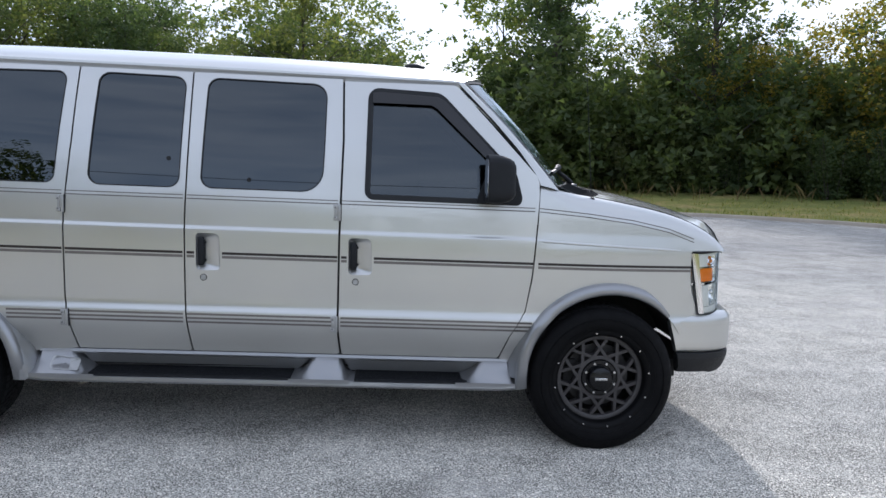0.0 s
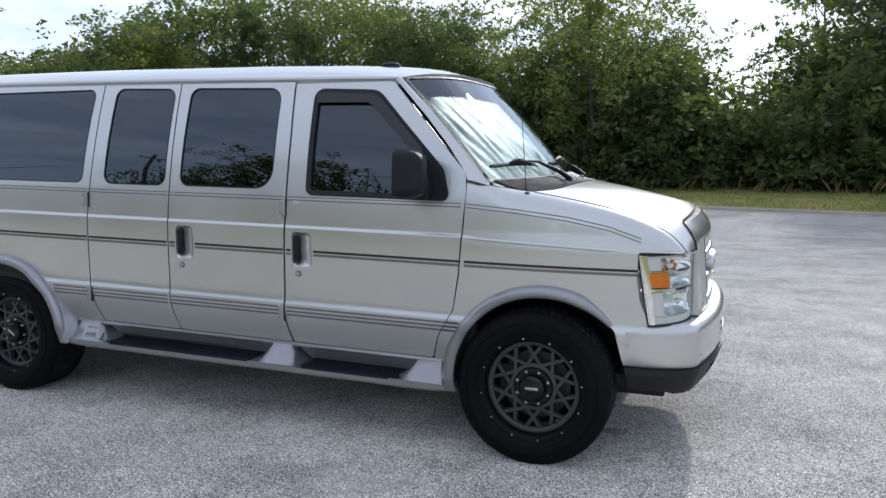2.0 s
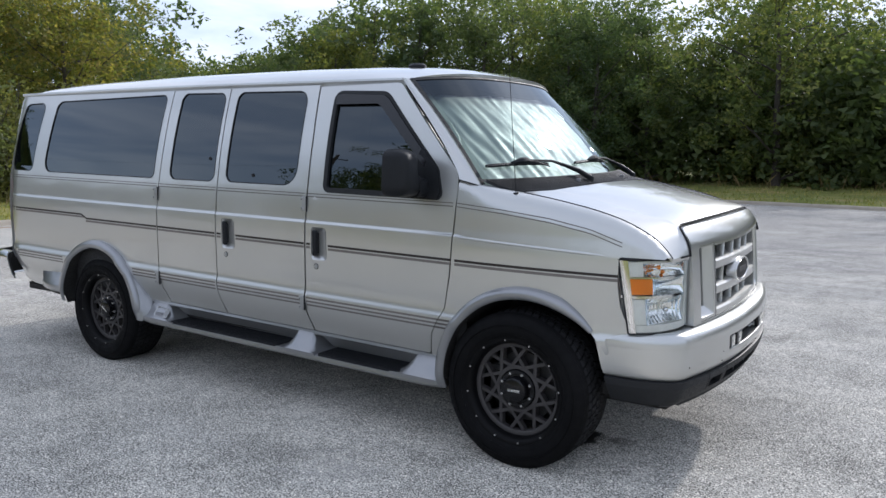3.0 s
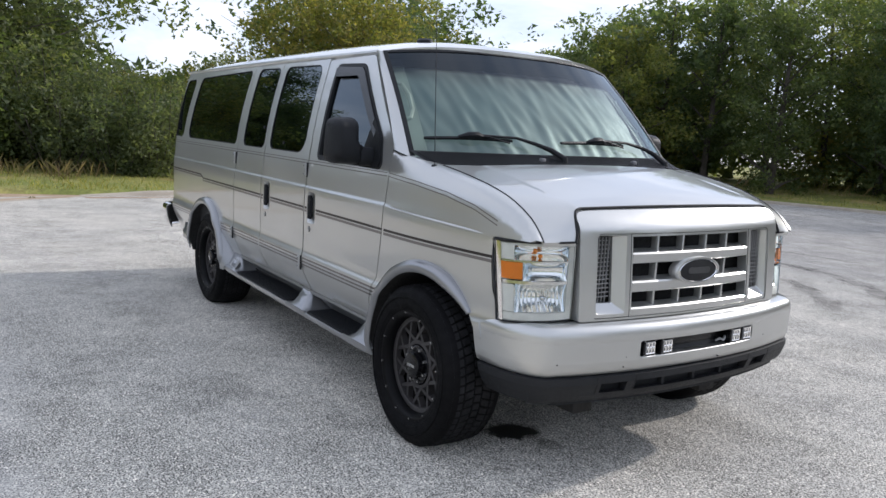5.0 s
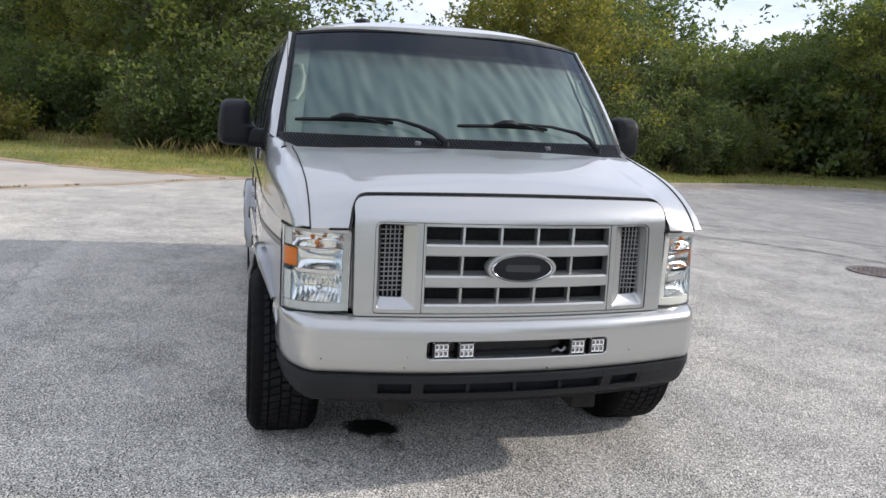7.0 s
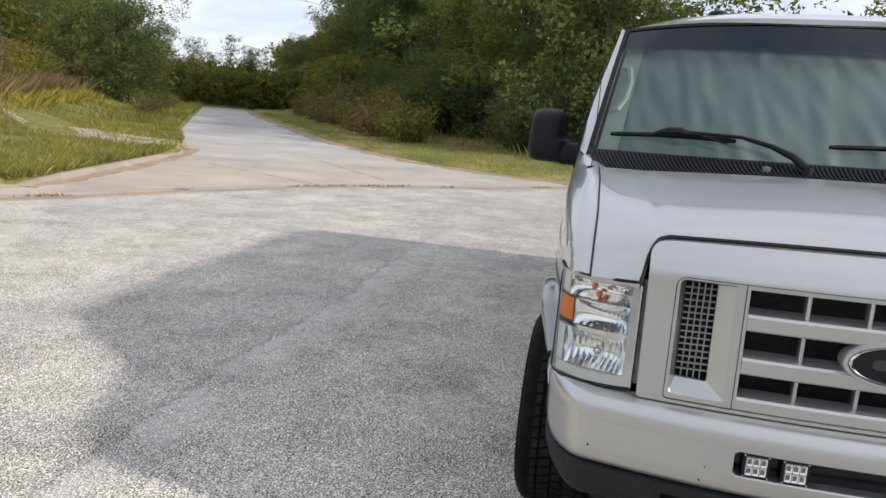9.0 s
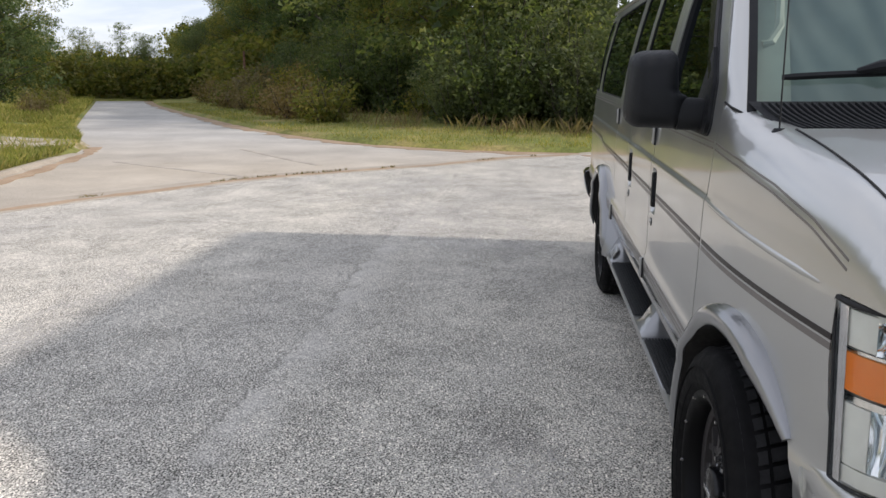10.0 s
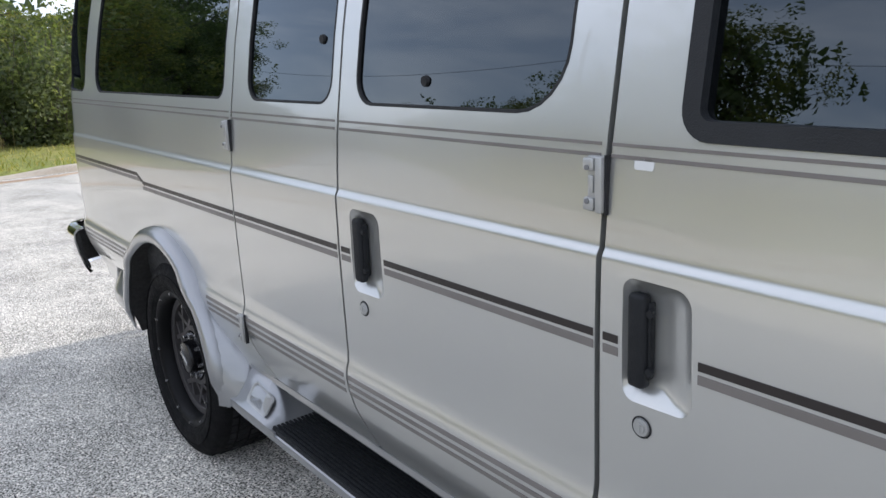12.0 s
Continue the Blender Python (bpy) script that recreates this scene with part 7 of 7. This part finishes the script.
def bar(bm, r0, a0, r1, a1, w, y0, y1):
    """A flat spoke between two places on the wheel's face, in degrees."""
    p = Vector((r0 * math.cos(radians(a0)), 0, r0 * math.sin(radians(a0))))
    q = Vector((r1 * math.cos(radians(a1)), 0, r1 * math.sin(radians(a1))))
    d = (q - p).normalized()
    s = Vector((-d.z, 0, d.x)) * w / 2
    lo, hi = Vector((0, y0, 0)), Vector((0, y1, 0))
    hi2 = Vector((0, y1 + 0.006, 0))
    rings = [[p + s + lo, p + s * 0.8 + hi, p - s * 0.8 + hi, p - s + lo], [q + s + lo, q + s * 0.8 + hi2, q - s * 0.8 + hi2, q - s + lo]]
    rings = [[tuple(v) for v in r] for r in rings]
    sweep(bm, rings)


def make_wheel():
    """A 20-inch wheel, its outer face towards -y, axle at the origin."""
    wheel = new("wheel")
    R = 0.393
    part("tyre", lathe([(0.262, 0.135), (0.275, 0.148), (0.31, 0.158), (0.345, 0.154), (0.37, 0.140), (R - 0.004, 0.118), (R - 0.008, 0.05), (R - 0.008, 0.0), (R - 0.008, -0.05), (R - 0.004, -0.118), (0.37, -0.140), (0.345, -0.154), (0.31, -0.158), (0.275, -0.148), (0.262, -0.135)], 72), RUBBER, wheel, "black road tyre", 60)
    bm = bmesh.new()
    n = 60
    for k in range(n):
        for j, (y0, y1, sh) in enumerate(((-0.128, -0.078, 0.0), (-0.068, -0.026, 0.4), (-0.017, 0.017, 0.0), (0.026, 0.068, 0.4), (0.078, 0.128, 0.0))):
            rings = []
            for f in (0.06, 0.80):
                a = (k + f + sh) * math.tau / n
                sk = 0.03 * (1 if j in (0, 1) else -1 if j in (3, 4) else 0)
                drop = 0.012 if j in (0, 4) else 0
                r0, r1 = R - 0.012, R
                rings.append([((r1 - (drop if (j == 0 and y == y0) or (j == 4 and y == y1) else 0) if up else r0) * math.cos(a + sk * (y > y0 + 0.001)), y, (r1 - (drop if (j == 0 and y == y0) or (j == 4 and y == y1) else 0) if up else r0) * math.sin(a + sk * (y > y0 + 0.001))) for y, up in ((y0, 0), (y0, 1), (y1, 1), (y1, 0))])
            sweep(bm, rings)
    part("tread", bm, TREADRUBBER, wheel)
    for r, w in ((0.332, 0.003), (0.288, 0.003)):
        part("sidewall_rib", lathe([(r - w, -0.1515 if r > 0.3 else -0.149), (r, -0.1605 if r > 0.3 else -0.1535), (r + w, -0.1515 if r > 0.3 else -0.150)], 64), RUBBER, wheel)
    rim = part("rim", lathe([(0.262, 0.135), (0.245, 0.12), (0.238, 0.0), (0.232, -0.085), (0.238, -0.128), (0.254, -0.142), (0.268, -0.143), (0.270, -0.137), (0.262, -0.13)], 64), SATINBLACK, wheel, "gloss black dished wheel rim", 50)
    for k in range(12):
        a = radians(30 * k + 9)
        bm = bmesh.new()
        rod(bm, (0.256 * math.cos(a), -0.138, 0.256 * math.sin(a)), (0.256 * math.cos(a), -0.1475, 0.256 * math.sin(a)), 0.0055, 0.0045, 6)
        part("rim_bolt", bm, STEEL, wheel)
    # lattice of twelve pairs of crossing spokes
    y0, y1 = -0.05, -0.085
    for k in range(10):
        for d in (1, -1):
            bm = bmesh.new()
            bar(bm, 0.106, 36 * k - 8 * d, 0.222, 36 * k + 29 * d, 0.0205, y0, y1 - (0.001 if d < 0 else 0))
            part("spoke", bm, GUNMETAL, wheel)
    part("spoke_hub_ring", lathe([(0.122, -0.05), (0.119, -0.084), (0.101, -0.086), (0.098, -0.06)], 48), GUNMETAL, wheel)
    part("spoke_ring", lathe([(0.236, -0.07), (0.236, -0.092), (0.226, -0.094), (0.211, -0.088), (0.208, -0.06)], 64), GUNMETAL, wheel)
    part("hub", lathe([(0.098, -0.03), (0.098, -0.084), (0.094, -0.090), (0.074, -0.090), (0.07, -0.084), (0.001, -0.084)], 40), GLOSSBLACK, wheel)
    for k in range(8):
        a = radians(45 * k + 22.5)
        c = Vector((0.084 * math.cos(a), -0.09, 0.084 * math.sin(a)))
        bm = bmesh.new()
        rod(bm, c, c + Vector((0, -0.016, 0)), 0.0085, 0.007, 6)
        part("lug_nut", bm, STEEL, wheel)
    part("centre_cap", lathe([(0.064, -0.08), (0.064, -0.112), (0.060, -0.122), (0.050, -0.126), (0.001, -0.128)], 36), GLOSSBLACK, wheel, "gloss black centre cap")
    part("cap_plate", box(bmesh.new(), (-0.034, -0.1305, -0.007), (0.034, -0.126, 0.007), 0.002), STEEL, wheel)
    part("brake_disc", lathe([(0.05, -0.02), (0.175, -0.02), (0.175, 0.005), (0.05, 0.005)], 40), plain("brake_steel", (0.05, 0.048, 0.046), 0.6, metal=0.5), wheel)
    part("brake_caliper", box(bmesh.new(), (-0.19, -0.035, -0.05), (-0.11, 0.03, 0.09), 0.015), UNDER, wheel)
    part("wheel_drum", lathe([(0.001, 0.06), (0.20, 0.06), (0.215, 0.02), (0.215, 0.12), (0.001, 0.13)], 32), BLACK, wheel)
    return wheel


wheel = make_wheel()
wheel.parent = van
WY = 0.890
wheel.matrix_basis = pose(0, -WY, 0.385)
for x, y, rz, turn in ((0, WY, 180, 20), (REAR_AXLE, 0.045 - WY, 0, 33), (REAR_AXLE, WY - 0.045, 180, 51)):
    w = copy_thing(wheel, pose(x, y, 0.385, 0, 0, rz) @ pose(0, 0, 0, 0, turn, 0))

# ---- marks on the asphalt and small things ----
def stain(name, x, y, rx, ry, rz, material, label, z=0.003):
    bm = bmesh.new()
    n = 28
    vs = [bm.verts.new((math.cos(k * math.tau / n), math.sin(k * math.tau / n), 0)) for k in range(n)]
    bm.faces.new(vs)
    ob = part(name, bm, material)
    ob.matrix_basis = pose(x, y, z, 0, 0, rz) @ Matrix.Diagonal((rx, ry, 1, 1))
    return tagged(ob, label, "stain", kind="structure")


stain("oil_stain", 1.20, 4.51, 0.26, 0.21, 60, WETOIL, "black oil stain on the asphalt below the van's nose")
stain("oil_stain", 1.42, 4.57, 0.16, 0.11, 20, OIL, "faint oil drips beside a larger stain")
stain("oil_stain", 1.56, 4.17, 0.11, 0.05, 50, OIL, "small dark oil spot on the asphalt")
stain("scuff", -0.9, 0.55, 4.5, 0.35, 4, DUSTY, "pale worn wheel track in the asphalt", 0.0045)
stain("scuff", 0.30, 3.45, 0.62, 0.40, 15, DUSTY, "pale worn patch in the asphalt")
stain("scuff", 0.02, 3.42, 0.40, 0.20, 30, DAMP, "dark scuff beside a worn patch")
stain("scuff", -4.8, 2.7, 3.0, 1.5, 25, DUSTY, "pale worn patch in the asphalt", 0.0045)
stain("scuff", -6.0, 6.0, 5.0, 3.0, 15, DUSTY, "pale worn patch in the asphalt", 0.004)
stain("scuff", -7.5, 1.5, 3.4, 1.4, -30, DUSTY, "pale worn patch in the asphalt", 0.003)
stain("scuff", 5.5, 8.0, 4.0, 2.2, 40, DUSTY, "pale worn patch in the asphalt", 0.003)


def hydrant(x, y):
    root = tagged(new("fire_hydrant"), "pale grey fire hydrant on the grass verge", "hydrant")
    root.location = (x, y, lie(x, y) - 0.02)
    paint = plain("hydrant_paint", (0.55, 0.56, 0.55), 0.5)
    part("barrel", tube(bmesh.new(), [(0, 0, h) for h in (0, 0.06, 0.07, 0.45, 0.46, 0.52)], [0.16, 0.16, 0.10, 0.10, 0.14, 0.14], 16), paint, root)
    part("bonnet", tube(bmesh.new(), [(0, 0, h) for h in (0.52, 0.60, 0.68, 0.70, 0.76)], [0.12, 0.11, 0.06, 0.03, 0.03], 16), paint, root)
    for d in ((1, 0), (-1, 0), (0, -1)):
        bm = bmesh.new()
        rod(bm, (0.08 * d[0], 0.08 * d[1], 0.40), (0.19 * d[0], 0.19 * d[1], 0.40), 0.055, 0.055, 14)
        part("outlet", bm, paint, root)
    return root


hydrant(-21.3, 30.2)


def utility_pole(x, y, lean):
    root = tagged(new("utility_pole"), "weathered leaning wooden utility pole with a crossarm", "pole")
    root.matrix_basis = pose(x, y, lie(x, y) - 0.3, 0, lean, 0)
    wood = stone_material("pole_wood", (0.07, 0.055, 0.045), (0.13, 0.11, 0.09), 20.0)
    part("shaft", tube(bmesh.new(), [(0, 0, 0), (0, 0, 5), (0, 0, 10)], [0.16, 0.14, 0.11], 12), wood, root)
    part("crossarm", box(bmesh.new(), (-0.06, -1.1, 9.2), (0.06, 1.1, 9.32), 0.01), wood, root)
    for y0 in (-1.0, 0.0, 1.0):
        bm = bmesh.new()
        rod(bm, (0, y0, 9.32), (0, y0, 9.48), 0.04, 0.03, 10)
        part("insulator", bm, plain("insulator_glaze", (0.25, 0.2, 0.18), 0.2) if y0 < 0 else bpy.data.materials["insulator_glaze"], root)
    return root


utility_pole(-27.5, -25.0, 0)
utility_pole(34.0, -26.0, 0)


def cable(a, b, sag, r=0.012):
    pts = [Vector(a).lerp(Vector(b), k / 24) - Vector((0, 0, sag * 4 * (k / 24) * (1 - k / 24))) for k in range(25)]
    return tagged(part("overhead_cable", tube(bmesh.new(), pts, [r] * 25, 5), TRIM), "thin black overhead cable strung between poles", "cable", "overhead cables")


cable((-27.5, -25.0, 9.6), (-62.0, -20.0, 9.0), 0.9)
cable((-27.5, -25.0, 9.6), (34.0, -26.0, 9.6), 1.1)


def marker_post(x, y):
    root = tagged(new("marker_post"), "thin rusty brown post at the wood's edge", "post")
    root.location = (x, y, lie(x, y) - 0.2)
    part("shaft", tube(bmesh.new(), [(0, 0, 0), (0, 0, 1.4), (0, 0, 2.7)], [0.07, 0.065, 0.06], 10), plain("rusty_post", (0.16, 0.085, 0.055), 0.8, spots=0.3), root)
    return root


marker_post(-38.5, -12.0)
w_kerb = [p for p in edge_lot if p.x < -13 and p.y < 26]
for o, wd in ((-0.42, 0.22),):
    run = []
    for i, p in enumerate(w_kerb):
        d = (w_kerb[min(i + 1, len(w_kerb) - 1)] - w_kerb[max(0, i - 1)]).normalized()
        run.append(p + Vector((-d.y, d.x)) * (o + 0.08 * noise.noise((p.x, p.y, 0))))
    ragged_ribbon("soil_strip", run, wd, 0.006, SOIL, "orange soil washed along the kerb", "soil")
run = []
for i, p in enumerate(edge_n):
    d = (edge_n[min(i + 1, len(edge_n) - 1)] - edge_n[max(0, i - 1)]).normalized()
    run.append(p + Vector((-d.y, d.x)) * (-0.12 + 0.15 * noise.noise((p.x * 0.7, p.y * 0.7, 0))))
ragged_ribbon("soil_strip", run, 0.55, 0.006, SOIL, "orange soil along the road's edge", "soil")
s_kerb = [p for p in edge_s if -13.0 < p.x]
run = []
for i, p in enumerate(s_kerb):
    d = (s_kerb[min(i + 1, len(s_kerb) - 1)] - s_kerb[max(0, i - 1)]).normalized()
    run.append(p + Vector((-d.y, d.x)) * (-0.22 + 0.08 * noise.noise((p.x, p.y, 4))))
ragged_ribbon("soil_strip", run, 0.22, 0.009, SOIL, "orange soil and dead leaves washed along the kerb", "soil")


# skid marks on the road mouth and litter along the gutter
def tyre_mark(points, width):
    line = smooth_line([Vector(p) for p in points], 0.4, False)
    ribbon("tyre_mark", line, width, 0.002, SKID, "faint curved tyre mark on the road", "mark")


SKID = plain("faded_rubber_mark", (0.42, 0.375, 0.315), 0.9, spots=0.25, scale=3.0)
WORNSKID = stain_material("worn_rubber_mark", (0.05, 0.05, 0.05), 0.75, 0.8, True)


def skid(points, width):
    """A long thin worn mark, in lengths that overlap."""
    line = smooth_line([Vector(p) for p in points], 0.9, False)
    for p, q in zip(line, line[1:]):
        m, d = (p + q) / 2, q - p
        stain("tyre_mark", m.x, m.y, d.length * 1.1, width, math.degrees(math.atan2(d.y, d.x)), WORNSKID, "dark worn tyre mark on the asphalt", 0.0035)


skid([(-6.4, 10.6), (-4.6, 12.2), (-2.6, 12.75), (-0.9, 11.9), (0.4, 10.2)], 0.30)
skid([(-2.7, 11.55), (-1.5, 11.2), (-0.2, 9.9)], 0.26)
skid([(-8.0, 11.6), (-5.4, 14.0), (-2.4, 14.4)], 0.18)


def manhole_cover(x, y, r):
    """A round iron lid with raised studs in a low ring, a little below the asphalt round it."""
    root = tagged(new("manhole_cover"), "round rusty iron manhole cover set in the asphalt", "manhole cover")
    root.location = (x, y, 0)
    iron = plain("worn_cast_iron", (0.16, 0.13, 0.115), 0.62, spots=0.5, scale=14.0)
    ring = [(r, 0.001), (r - 0.005, 0.020), (r - 0.035, 0.024), (r - 0.07, 0.020), (r - 0.075, 0.001)]
    bm = bmesh.new()
    n = 48
    loops = [[bm.verts.new((q * math.cos(math.tau * k / n), q * math.sin(math.tau * k / n), z)) for k in range(n)] for q, z in ring]
    for a, b in zip(loops, loops[1:]):
        for k in range(n):
            bm.faces.new((a[k], a[(k + 1) % n], b[(k + 1) % n], b[k]))
    part("rim", bm, iron, root)
    bm = bmesh.new()
    rod(bm, (0, 0, 0.001), (0, 0, 0.010), r - 0.085, r - 0.09, n)
    for i in range(-4, 5):
        for j in range(-4, 5):
            if math.hypot(i, j) < 4.3:
                box(bm, (i * 0.075 - 0.024, j * 0.075 - 0.024, 0.010), (i * 0.075 + 0.024, j * 0.075 + 0.024, 0.018), 0.003)
    part("lid", bm, iron, root)


manhole_cover(-3.1, 11.8, 0.43)
tyre_mark([(-10.2, -4.0), (-9.3, -2.4), (-8.5, -0.95)], 0.10)
tyre_mark([(-13.2, -2.75), (-11.4, -1.25), (-10.3, -0.25)], 0.10)


rng = random.Random(5)
corners = []
for f, r in ((0.10, 0.10), (0.18, 0.2), (0.36, 0.14), (0.42, 0.25), (0.47, 0.22), (0.52, 0.12), (0.58, 0.28), (0.74, 0.10), (0.85, 0.26)):
    q = gutter[int(f * (len(gutter) - 1))]
    for _ in range(int(170 * r)):
        a, d, h = rng.uniform(0, math.tau), r * rng.random() ** 0.5, rng.uniform(0.015, 0.05)
        px, py = q.x + 0.10 + math.cos(a) * d * 1.3, q.y - 0.08 - math.cos(a) * d * 0.8 + math.sin(a) * 0.05
        b = rng.uniform(0, math.tau)
        dx, dy = math.cos(b) * 0.045, math.sin(b) * 0.045
        corners += [(px - dy * 0.3, py + dx * 0.3, 0.004), (px + dy * 0.3, py - dx * 0.3, 0.004), (px + dx, py + dy, h)]
tagged(leaves_of("gutter_weeds", np.array(corners), LEAF_DRY), "withered weeds and dead leaves in the gutter joint", "weeds", kind="stuff")
# soil washed along the gutter
run = [p + Vector((0.05 * noise.noise((p.x, p.y, 1)), 0.12 + 0.10 * noise.noise((p.x * 0.8, p.y * 0.8, 2)))) for p in gutter[1:-1]]
ragged_ribbon("soil_strip", run, 0.17, 0.008, SOIL, "thin line of orange soil in the gutter joint", "soil")
bm = panel(rounded([(-1.352, 1.255, 0.004), (-1.318, 1.255, 0.004), (-1.318, 1.272, 0.004), (-1.352, 1.272, 0.004)]), (), -1, 0.001, 0.0012, zcuts=[1.265])
part("sticker_residue", bm, plain("sticker_residue", (0.62, 0.62, 0.61), 0.5), van, "pale patch of sticker residue")
# gravel track across the grass island
rows = []
for k in range(49):
    f = k / 48
    cx, cy = -12.25 - 0.6 * f + 0.15 * math.sin(f * 7), -5.75 - 6.3 * f
    row = []
    for j in range(13):
        e = j / 6 - 1
        x = cx + e * (1.15 + 0.35 * f + 0.55 * noise.noise((f * 5, j // 7, 3)) + 0.3 * noise.noise((f * 21, j // 7, 8)))
        y = cy - 0.55 * e
        row.append((x, y, -0.03 if inside(x, y, PAVED) or j in (0, 12) or off_paving(x, y) < 0.3 else lie(x, y) + 0.034 + 0.012 * noise.noise((x * 2, y * 2, 1))))
    rows.append(row)
tagged(part("gravel_track", sweep(bmesh.new(), rows, False), TRACKTOP), "pale gravel track crossing the grass beside the road", "track", kind="structure")
